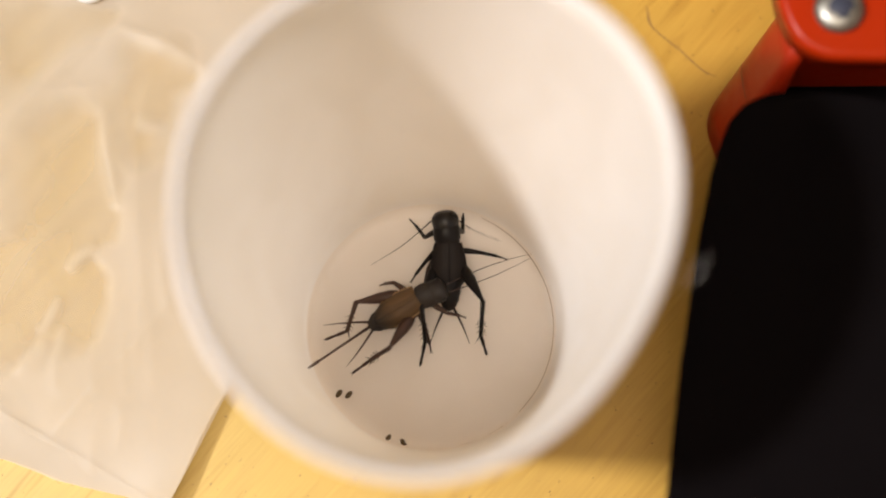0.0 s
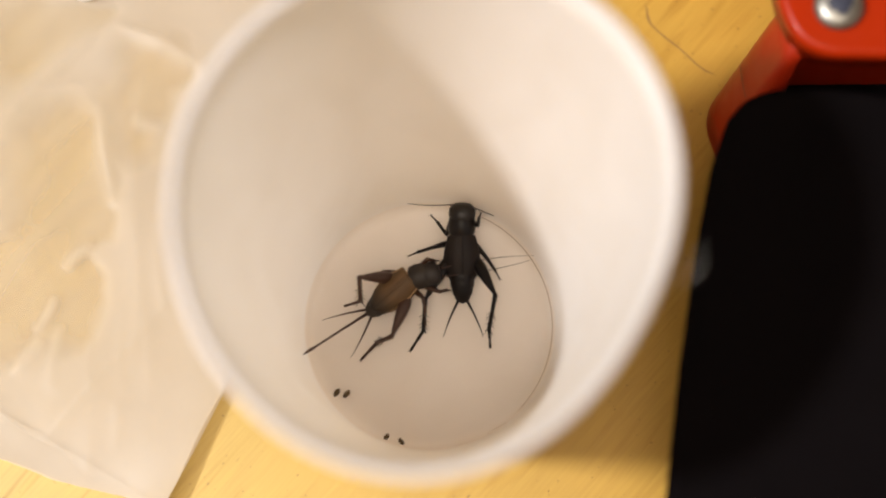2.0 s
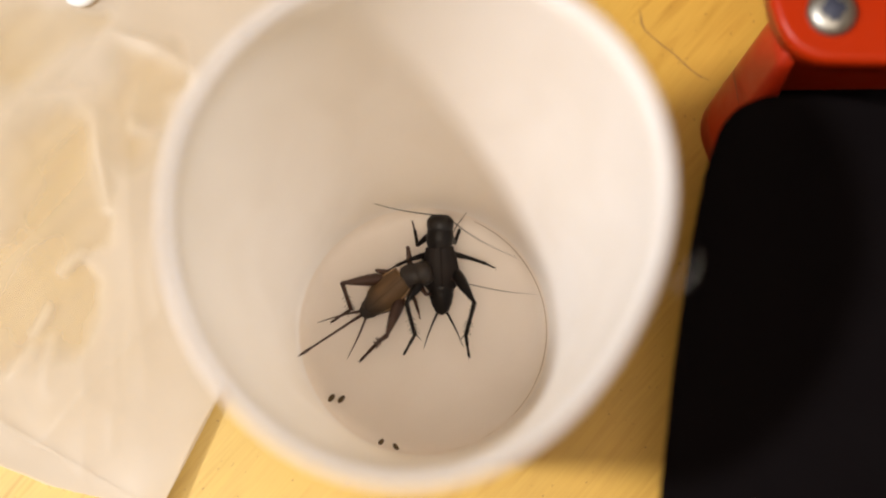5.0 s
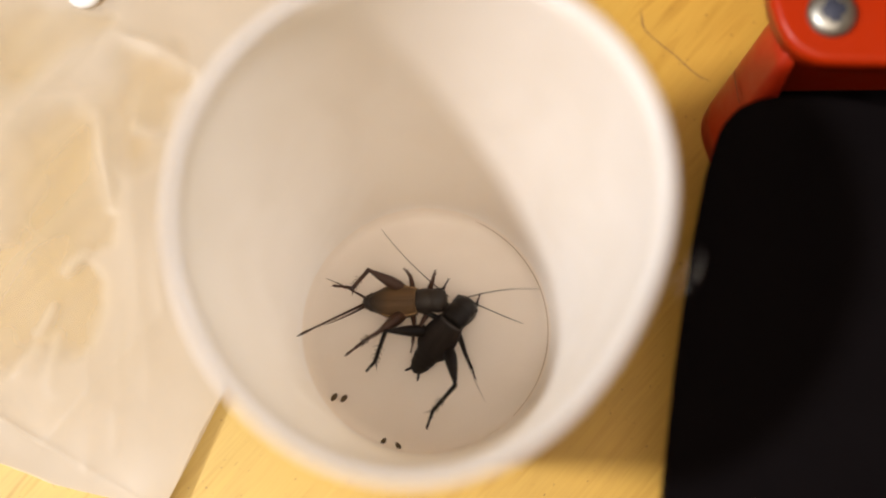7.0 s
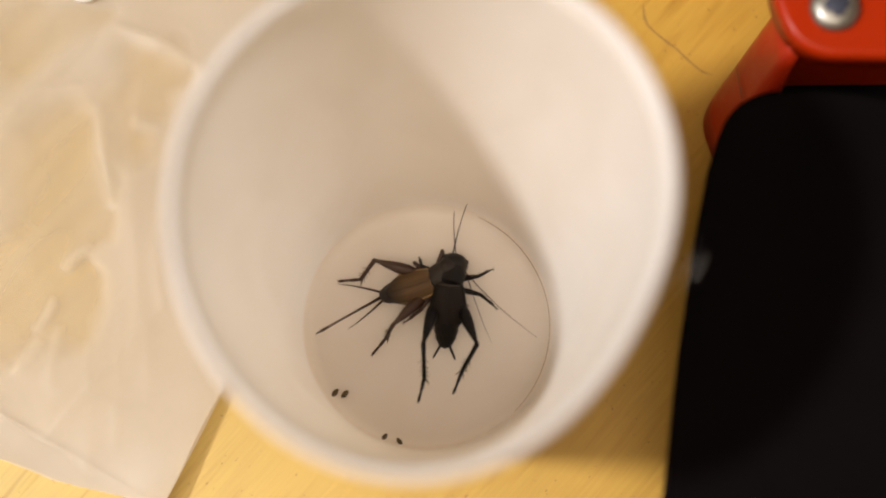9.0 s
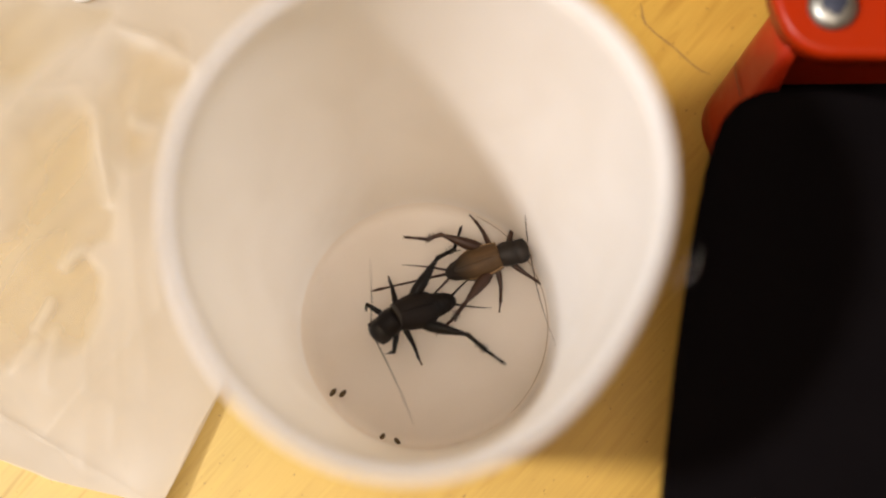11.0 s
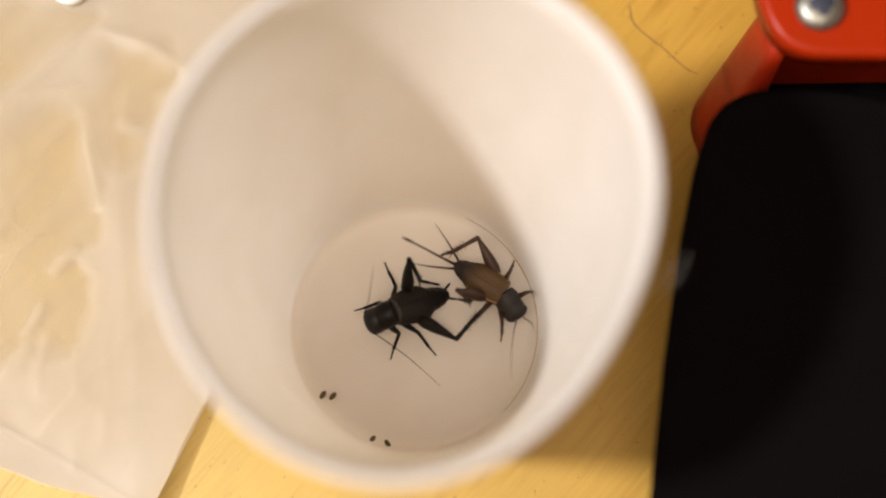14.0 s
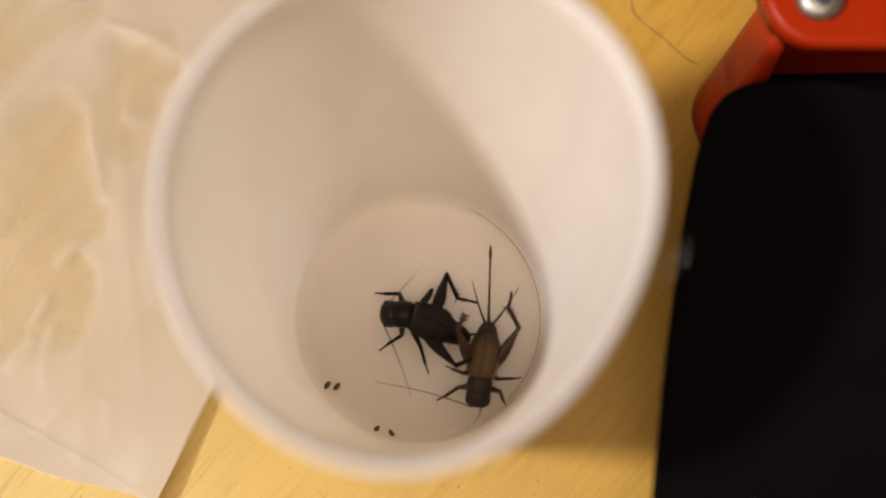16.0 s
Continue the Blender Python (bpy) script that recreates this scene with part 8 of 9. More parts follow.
    walk(brown_cricket_parts["AL"], [
        (0, pose(0.00620, 0.00080, -0.00120, 0, 19.91, 2.81)),
        (0.5, pose(0.00620, 0.00080, -0.00120, 0, 18.88, 9.26)),
        (1, pose(0.00620, 0.00080, -0.00120, 0, 17.97, -14.71)),
        (1.5, pose(0.00620, 0.00080, -0.00120, 0, 26.35, 0.6)),
        (2, pose(0.00620, 0.00080, -0.00120, 0, 20.91, -1.92)),
        (2.5, pose(0.00620, 0.00080, -0.00120, 0, 17.32, 5.07)),
        (3, pose(0.00620, 0.00080, -0.00120, 0, 28.39, -3.22)),
        (3.5, pose(0.00620, 0.00080, -0.00120, 0, 29.26, -1.42)),
        (4, pose(0.00620, 0.00080, -0.00120, 0, 21.39, -2.62)),
        (4.9, pose(0.00620, 0.00080, -0.00120, 8.67, 28.93, 39.19)),
        (5.6, pose(0.00620, 0.00080, -0.00120, 14.54, 17.94, 92.3)),
        (6.5, pose(0.00620, 0.00080, -0.00120, 0, -1.75, 138.59)),
        (7, pose(0.00620, 0.00080, -0.00120, 0, 3.04, 132.81)),
        (7.5, pose(0.00620, 0.00080, -0.00120, 0, 8.94, 152.58)),
        (8, pose(0.00620, 0.00080, -0.00120, 0, 11.02, 124.4)),
        (8.5, pose(0.00620, 0.00080, -0.00120, 0, 15.54, 96)),
        (9, pose(0.00620, 0.00080, -0.00120, 0, 29.28, 62.31)),
        (10.25, pose(0.00620, 0.00080, -0.00120, 13.7, -22.43, 79.7)),
        (11.5, pose(0.00620, 0.00080, -0.00120, 0, -86.33, 107.71)),
        (12, pose(0.00620, 0.00080, -0.00120, 0, -87.10, 118.5)),
        (12.5, pose(0.00620, 0.00080, -0.00120, 0, -91.95, 118.79)),
        (12.75, pose(0.00620, 0.00080, -0.00120, 42.61, -24.64, 30.34)),
        (13, pose(0.00620, 0.00080, -0.00120, 0, 17.08, -16.15)),
        (13.25, pose(0.00620, 0.00080, -0.00120, -9.55, -23.14, -32.86)),
        (13.5, pose(0.00620, 0.00080, -0.00120, 0, -74.95, -57.13)),
        (14, pose(0.00620, 0.00080, -0.00120, 0, -74.45, -28.32)),
        (14.5, pose(0.00620, 0.00080, -0.00120, 0, -76.11, -12.36)),
        (14.75, pose(0.00620, 0.00080, -0.00120, 0.19, -34.87, -12.91)),
        (15, pose(0.00620, 0.00080, -0.00120, 0, 6.36, -13.26)),
        (15.25, pose(0.00620, 0.00080, -0.00120, -2.51, -29.48, -17.82)),
        (15.5, pose(0.00620, 0.00080, -0.00120, 0, -76.37, -24.85)),
        (16, pose(0.00620, 0.00080, -0.00120, 0, -79.42, -51.84))])
    walk(brown_cricket_parts["FR"], [
        (0, pose(0.00185, -0.00218, -0.00127, 0, 9.95, -59.6)),
        (0.5, pose(0.00177, -0.00225, -0.00125, 0, 10.84, -59.68)),
        (1, pose(0.00075, -0.00278, -0.00120, -0, -23.08, -77.34)),
        (1.5, pose(0.00097, -0.00272, -0.00119, -0, -27.4, -95.34)),
        (2, pose(0.00114, -0.00264, -0.00121, -0, -15.92, -61.06)),
        (2.5, pose(0.00109, -0.00267, -0.00119, 0, -39.37, -58.95)),
        (3, pose(0.00132, -0.00256, -0.00122, 0, -42.49, -67.19)),
        (3.5, pose(0.00146, -0.00246, -0.00126, -0, -54.51, -59.55)),
        (4, pose(0.00120, -0.00262, -0.00121, 0, -45.9, -66.43)),
        (6.5, pose(0.00227, -0.00163, -0.00139, 0, -26.51, -114.22)),
        (7, pose(0.00227, -0.00166, -0.00137, 0, -24.89, -110.65)),
        (7.5, pose(0.00220, -0.00175, -0.00136, 0, -19.07, -100.49)),
        (8, pose(0.00202, -0.00201, -0.00130, 0, -12.84, -90.45)),
        (8.5, pose(0.00237, -0.00156, -0.00130, 0, -6.5, -80.48)),
        (9, pose(0.00272, -0.00073, -0.00136, 0, -0.39, -70.56)),
        (9.8, pose(0.00197, -0.00205, -0.00129, -9.91, 8.2, -54.78)),
        (10.4, pose(0.00203, -0.00191, -0.00142, -7.9, 8.2, -54.78)),
        (10.9, pose(0.00184, -0.00207, -0.00144, -6, 8.2, -54.78)),
        (11.5, pose(0.00194, -0.00197, -0.00144, -0, -47.68, -58.67)),
        (12, pose(0.00203, -0.00186, -0.00148, 0, -50.12, -55.72)),
        (12.5, pose(0.00219, -0.00164, -0.00152, 0, -38.76, -75.93)),
        (13, pose(0.00186, -0.00199, -0.00154, 0, -60.47, -107.31)),
        (13.5, pose(0.00121, -0.00242, -0.00155, 0, -2.64, -69.19)),
        (14, pose(0.00109, -0.00244, -0.00163, -0, -37.66, -53.49)),
        (14.5, pose(0.00158, -0.00213, -0.00167, 0, -51.18, -52.28)),
        (15, pose(0.00142, -0.00223, -0.00166, 0, -38.83, -57.83)),
        (15.5, pose(0.00140, -0.00223, -0.00168, 0, -45.45, -42.28)),
        (15.75, pose(0.00169, -0.00197, -0.00169, 9.28, 3.54, -61.84)),
        (16, pose(0.00199, -0.00171, -0.00170, -0, 52.62, -82.55))])
    walk(brown_cricket_parts["FRt"], [
        (0, pose(0.00360, 0.00000, 0.00000, -5.12, 40.74, 19.37)),
        (0.5, pose(0.00360, 0.00000, 0.00000, -2.26, 38.99, 7.78)),
        (1, pose(0.00360, 0.00000, 0.00000, 23.43, 42.08, 62.65)),
        (1.5, pose(0.00360, 0.00000, 0.00000, 28.72, 18.06, 91.81)),
        (2, pose(0.00360, 0.00000, 0.00000, 50.65, 74.01, 99.42)),
        (2.5, pose(0.00360, 0.00000, 0.00000, 113.77, 67.86, 142.03)),
        (3, pose(0.00360, 0.00000, 0.00000, 117.91, 59.92, 154.11)),
        (3.5, pose(0.00360, 0.00000, 0.00000, 172.61, 55.03, 176.95)),
        (4, pose(0.00360, 0.00000, 0.00000, 145.82, 67.98, 159.86)),
        (5.25, pose(0.00360, 0.00000, 0.00000, 92.85, 62.51, 157.62)),
        (6.5, pose(0.00360, 0.00000, 0.00000, 48.08, 58.2, 164.7)),
        (7, pose(0.00360, 0.00000, 0.00000, 72.36, 64.47, 174.45)),
        (7.5, pose(0.00360, 0.00000, 0.00000, 96.27, 73.45, 155.2)),
        (8, pose(0.00360, 0.00000, 0.00000, 65.98, 80.32, 108.69)),
        (8.5, pose(0.00360, 0.00000, 0.00000, 15.55, 77.46, 45.96)),
        (9, pose(0.00360, 0.00000, 0.00000, 0.33, 68.92, 17.76)),
        (9.8, pose(0.00360, 0.00000, 0.00000, -0.33, 55.37, 9.61)),
        (10.4, pose(0.00360, 0.00000, 0.00000, -0.53, 41.22, 8.66)),
        (10.9, pose(0.00360, 0.00000, 0.00000, -0.65, 31.27, 7.81)),
        (11.5, pose(0.00360, 0.00000, 0.00000, 20.14, 47.07, 27.72)),
        (12, pose(0.00360, 0.00000, 0.00000, 24.45, 50.82, 32.5)),
        (12.5, pose(0.00360, 0.00000, 0.00000, 72.57, 61.36, 110.14)),
        (13, pose(0.00360, 0.00000, 0.00000, 104.81, 44.73, 142.96)),
        (13.25, pose(0.00360, 0.00000, 0.00000, 48.3, 63.12, 75.11)),
        (13.5, pose(0.00360, 0.00000, 0.00000, 0.92, 39.66, 16.17)),
        (14, pose(0.00360, 0.00000, 0.00000, -8.88, 77.86, -11.1)),
        (14.5, pose(0.00360, 0.00000, 0.00000, 82.39, 60.16, 108.38)),
        (15, pose(0.00360, 0.00000, 0.00000, 10.28, 51.47, 16.07)),
        (15.5, pose(0.00360, 0.00000, 0.00000, 68.43, 58.58, 98.22)),
        (15.75, pose(0.00360, 0.00000, 0.00000, -2.02, 17.32, 44.79)),
        (16, pose(0.00360, 0.00000, 0.00000, -36.75, -39.15, 48.83))])
    walk(brown_cricket_parts["MR"], [
        (0, pose(-0.00100, -0.00210, -0.00150, 0, 6.25, -99.46)),
        (0.5, pose(-0.00100, -0.00210, -0.00150, 0, -10.18, -91.8)),
        (1, pose(-0.00100, -0.00210, -0.00150, 0, -27.03, -83.5)),
        (1.5, pose(-0.00100, -0.00210, -0.00150, -0, -43.07, -73.12)),
        (2, pose(-0.00100, -0.00210, -0.00150, -0, -43.24, -74.06)),
        (2.5, pose(-0.00100, -0.00210, -0.00150, 0, -43.4, -75.01)),
        (3, pose(-0.00100, -0.00210, -0.00150, -0, -43.57, -75.96)),
        (3.5, pose(-0.00100, -0.00210, -0.00150, 0, -43.74, -76.91)),
        (4, pose(-0.00100, -0.00210, -0.00150, 0, -43.91, -77.87)),
        (6.5, pose(-0.00100, -0.00210, -0.00150, -0, -39.22, -92.2)),
        (7, pose(-0.00100, -0.00210, -0.00150, 0, -29.22, -72.6)),
        (7.5, pose(-0.00100, -0.00210, -0.00150, 0, -8.69, -73.29)),
        (8, pose(-0.00100, -0.00210, -0.00150, 0, -36.33, -84.27)),
        (8.5, pose(-0.00100, -0.00210, -0.00150, 0, -27.67, -107.77)),
        (9, pose(-0.00100, -0.00210, -0.00150, 0, -2.71, -136.26)),
        (9.8, pose(-0.00100, -0.00210, -0.00150, -12.11, 6.25, -99.46)),
        (10.4, pose(-0.00100, -0.00210, -0.00150, -9.63, 6.25, -99.46)),
        (10.9, pose(-0.00100, -0.00210, -0.00150, -7.3, 6.25, -99.46)),
        (11.5, pose(-0.00100, -0.00210, -0.00150, 0, -24.12, -106.06)),
        (12, pose(-0.00100, -0.00210, -0.00150, -0, -28.26, -101.09)),
        (12.5, pose(-0.00100, -0.00210, -0.00150, -0, -30.1, -69.09)),
        (13, pose(-0.00100, -0.00210, -0.00150, 0, -33.05, -77.95)),
        (13.5, pose(-0.00100, -0.00210, -0.00150, 0, -29.57, -89.7)),
        (14, pose(-0.00100, -0.00210, -0.00150, 0, -39.53, -94.95)),
        (14.5, pose(-0.00100, -0.00210, -0.00150, 0, -48.64, -102.42)),
        (15, pose(-0.00100, -0.00210, -0.00150, -0, -32.21, -90.47)),
        (15.5, pose(-0.00100, -0.00210, -0.00150, 0, -33.32, -69.27)),
        (16, pose(-0.00100, -0.00210, -0.00150, -0, -64.86, -41.07))])
    walk(brown_cricket_parts["MRt"], [
        (0, pose(0.00360, 0.00000, 0.00000, 0.88, 21.84, -7.18)),
        (0.5, pose(0.00360, 0.00000, 0.00000, -4.03, 28.31, -22.11)),
        (1, pose(0.00360, 0.00000, 0.00000, -17.3, 31.47, -40.17)),
        (1.5, pose(0.00360, 0.00000, 0.00000, -36.09, 28.11, -59.54)),
        (2, pose(0.00360, 0.00000, 0.00000, -38.11, 35.12, -62.75)),
        (2.5, pose(0.00360, 0.00000, 0.00000, -41.3, 42.04, -66.94)),
        (3, pose(0.00360, 0.00000, 0.00000, -46.05, 48.69, -72.53)),
        (3.5, pose(0.00360, 0.00000, 0.00000, -52.98, 54.81, -80.09)),
        (4, pose(0.00360, 0.00000, 0.00000, -62.83, 60.05, -90.36)),
        (6.5, pose(0.00360, 0.00000, 0.00000, -74.32, 66.08, -104.22)),
        (7, pose(0.00360, 0.00000, 0.00000, -20.6, 48.9, -40.96)),
        (7.5, pose(0.00360, 0.00000, 0.00000, -15.29, 57.95, -80.68)),
        (8, pose(0.00360, 0.00000, 0.00000, -63.01, 72.8, -83.74)),
        (8.5, pose(0.00360, 0.00000, 0.00000, 0.42, 32.17, 0.91)),
        (9, pose(0.00360, 0.00000, 0.00000, -1.3, 24.71, -26.34)),
        (9.8, pose(0.00360, 0.00000, 0.00000, 0.37, 23.54, -2.23)),
        (10.4, pose(0.00360, 0.00000, 0.00000, 0.59, 19.84, -3.88)),
        (10.9, pose(0.00360, 0.00000, 0.00000, 0.76, 16.8, -5.42)),
        (11.5, pose(0.00360, 0.00000, 0.00000, -31.99, 58.09, -68.58)),
        (12, pose(0.00360, 0.00000, 0.00000, -41.62, 60.88, -77.28)),
        (12.5, pose(0.00360, 0.00000, 0.00000, -61.11, 73.54, -86.29)),
        (13, pose(0.00360, 0.00000, 0.00000, -35.64, 51.45, -66.09)),
        (13.5, pose(0.00360, 0.00000, 0.00000, -58.51, 67.06, -94.77)),
        (14, pose(0.00360, 0.00000, 0.00000, -33.23, 78.98, -40.07)),
        (14.5, pose(0.00360, 0.00000, 0.00000, -25.32, 50.9, -34.44)),
        (15, pose(0.00360, 0.00000, 0.00000, -15.01, 53.02, -26.59)),
        (15.5, pose(0.00360, 0.00000, 0.00000, -34.31, 45.22, -67)),
        (16, pose(0.00360, 0.00000, 0.00000, -85.54, 35.11, -123.69))])
    walk(brown_cricket_parts["HRf"], [
        (0, pose(-0.01357, -0.00593, -0.00004, 0, 3.75, -171.76)),
        (0.25, pose(-0.01351, -0.00587, 0.00070, -0.01, 4.24, -172.01)),
        (0.5, pose(-0.01344, -0.00593, 0.00097, -0, 6.95, -172.1)),
        (0.75, pose(-0.01283, -0.00558, 0.00025, -0.21, 13, -166.99)),
        (1, pose(-0.01187, -0.00531, -0.00077, 0, 17.58, -160.64)),
        (1.25, pose(-0.01202, -0.00570, -0.00122, -0.62, 7.49, -167.26)),
        (1.5, pose(-0.01231, -0.00591, -0.00165, -0, -4.02, -172.55)),
        (1.75, pose(-0.01276, -0.00567, -0.00208, 0.16, -7.83, -170.41)),
        (2, pose(-0.01312, -0.00535, -0.00228, 0, -8.52, -167.76)),
        (2.25, pose(-0.01306, -0.00548, -0.00215, 0.02, -7.26, -169.77)),
        (2.5, pose(-0.01296, -0.00559, -0.00194, 0, -6.22, -171.41)),
        (2.75, pose(-0.01290, -0.00560, -0.00181, 0.58, -18.1, -167.3)),
        (3, pose(-0.01288, -0.00560, -0.00175, 0, -32.63, -161.87)),
        (3.25, pose(-0.01294, -0.00586, -0.00166, 0.24, -19.31, -162.48)),
        (3.5, pose(-0.01298, -0.00608, -0.00160, -0, -8.26, -164.01)),
        (3.75, pose(-0.01295, -0.00600, -0.00163, -0.17, -8.17, -168.04)),
        (4, pose(-0.01282, -0.00593, -0.00167, -0, -8.18, -171.65)),
        (4.125, pose(-0.01274, -0.00594, -0.00169, -0, -8.18, -171.65)),
        (4.25, pose(-0.01267, -0.00595, -0.00170, -0, -8.17, -171.63)),
        (4.375, pose(-0.01263, -0.00596, -0.00171, -0, -8.16, -171.59)),
        (4.5, pose(-0.01258, -0.00597, -0.00172, -0.01, -8.13, -171.49)),
        (4.625, pose(-0.01253, -0.00598, -0.00173, -0.02, -8.07, -171.32)),
        (4.75, pose(-0.01251, -0.00598, -0.00173, -0.03, -8.02, -171.14)),
        (4.875, pose(-0.01247, -0.00599, -0.00173, -0.05, -7.91, -170.81)),
        (5, pose(-0.01245, -0.00599, -0.00172, -0.07, -7.76, -170.36)),
        (5.125, pose(-0.01242, -0.00599, -0.00170, -0.1, -7.57, -169.78)),
        (5.25, pose(-0.01240, -0.00599, -0.00167, -0.13, -7.33, -169.03)),
        (5.375, pose(-0.01238, -0.00599, -0.00164, -0.16, -7.11, -168.36)),
        (5.5, pose(-0.01235, -0.00599, -0.00159, -0.2, -6.77, -167.3)),
        (5.625, pose(-0.01231, -0.00598, -0.00152, -0.23, -6.35, -166.04)),
        (5.75, pose(-0.01229, -0.00598, -0.00145, -0.26, -5.99, -164.94)),
        (5.875, pose(-0.01224, -0.00597, -0.00135, -0.28, -5.45, -163.27)),
        (6, pose(-0.01218, -0.00595, -0.00124, -0.29, -4.81, -161.34)),
        (6.125, pose(-0.01210, -0.00593, -0.00110, -0.27, -4.09, -159.15)),
        (6.25, pose(-0.01201, -0.00591, -0.00093, -0.22, -3.27, -156.66)),
        (6.375, pose(-0.01193, -0.00588, -0.00080, -0.15, -2.59, -154.6)),
        (6.5, pose(-0.01181, -0.00585, -0.00060, 0, -1.6, -151.57)),
        (6.75, pose(-0.01099, -0.00688, 0.00031, -0.03, 3.41, -145.59)),
        (7, pose(-0.00990, -0.00813, 0.00120, -0, 8.41, -141.77)),
        (7.25, pose(-0.01081, -0.00800, 0.00104, -0.04, 8.34, -145.16)),
        (7.5, pose(-0.01175, -0.00771, 0.00077, -0, 8.21, -147.93)),
        (7.75, pose(-0.01188, -0.00783, 0.00052, -0.08, 6.58, -147.68)),
        (8, pose(-0.01203, -0.00799, -0.00011, 0, -2.53, -145.45)),
        (8.25, pose(-0.01280, -0.00833, -0.00143, 0.8, -21.3, -135.16)),
        (8.5, pose(-0.01305, -0.00849, -0.00213, 0, -30.85, -127.76)),
        (8.75, pose(-0.01240, -0.00834, -0.00159, 1.67, -14.16, -135.14)),
        (9, pose(-0.01147, -0.00808, -0.00096, 0, 6.57, -143.74)),
        (9.125, pose(-0.01157, -0.00814, -0.00104, -1.09, 5.54, -144.05)),
        (9.25, pose(-0.01181, -0.00830, -0.00126, -2.56, 2.54, -144.13)),
        (9.375, pose(-0.01202, -0.00845, -0.00148, -3.76, -0.41, -144.06)),
        (9.5, pose(-0.01227, -0.00864, -0.00181, -5.29, -4.52, -143.86)),
        (9.625, pose(-0.01245, -0.00880, -0.00211, -6.51, -7.95, -143.67)),
        (9.75, pose(-0.01252, -0.00886, -0.00227, -7.04, -9.52, -143.67)),
        (9.875, pose(-0.01253, -0.00887, -0.00235, -7.08, -9.83, -144.04)),
        (10, pose(-0.01252, -0.00884, -0.00238, -6.73, -9.54, -144.86)),
        (10.125, pose(-0.01249, -0.00879, -0.00241, -6.2, -9.07, -145.89)),
        (10.25, pose(-0.01244, -0.00874, -0.00244, -5.63, -8.56, -146.9)),
        (10.375, pose(-0.01239, -0.00870, -0.00248, -5.25, -8.26, -147.51)),
        (10.5, pose(-0.01230, -0.00867, -0.00256, -4.91, -8.06, -147.98)),
        (10.625, pose(-0.01221, -0.00864, -0.00264, -4.64, -7.91, -148.34)),
        (10.75, pose(-0.01215, -0.00861, -0.00268, -4.37, -7.63, -148.82)),
        (10.875, pose(-0.01214, -0.00855, -0.00269, -3.79, -6.75, -150.14)),
        (11, pose(-0.01226, -0.00842, -0.00239, -1.99, -1.45, -153.74)),
        (11.125, pose(-0.01253, -0.00816, -0.00145, 1.19, 14.33, -160.78)),
        (11.25, pose(-0.01275, -0.00778, -0.00029, 2.61, 34.18, -168.93)),
        (11.375, pose(-0.01283, -0.00747, 0.00046, 1.7, 46.43, -174.92)),
        (11.5, pose(-0.01285, -0.00716, 0.00092, -0, 53.42, -179.76)),
        (11.75, pose(-0.01255, -0.00711, 0.00055, -0.1, 44.81, 179.28)),
        (12, pose(-0.01118, -0.00753, -0.00026, 0, 34.28, 179.19)),
        (12.25, pose(-0.00836, -0.00800, 0.00019, -2.78, 49.5, 179.24)),
        (12.5, pose(-0.00687, -0.00789, 0.00073, -0, 62, -171.36)),
        (12.75, pose(-0.00939, -0.00816, 0.00082, 5.53, 40.29, -151.25)),
        (13, pose(-0.01225, -0.00748, 0.00132, 0, 14.62, -141.34)),
        (13.25, pose(-0.01161, -0.00861, 0.00211, 2.41, 34.27, -152.47)),
        (13.5, pose(-0.01144, -0.00837, 0.00326, 0, 52.97, -166.07)),
        (13.75, pose(-0.00886, -0.00204, 0.00229, -0.7, 55.78, -169.15)),
        (14, pose(-0.00438, -0.00503, 0.00097, 0, 56.49, -169.21)),
        (14.25, pose(-0.00336, -0.00561, 0.00143, 3.64, 46.07, -134.3)),
        (14.5, pose(-0.00263, -0.00553, 0.00181, -0, 37.46, -110.95)),
        (14.75, pose(-0.00457, -0.00563, 0.00065, 0.53, 38.76, -140.65)),
        (15, pose(-0.00694, -0.00486, -0.00062, 0, 43.86, -178.36)),
        (15.25, pose(-0.00641, -0.00513, -0.00046, -0.01, 49.2, -176.64)),
        (15.5, pose(-0.00583, -0.00483, -0.00014, -0, 53.25, -166.65)),
        (15.75, pose(-0.00843, -0.00302, 0.00028, -14.88, 66.35, -134.13)),
        (16, pose(-0.01108, -0.00485, 0.00080, -0, 80.87, -74.25))])
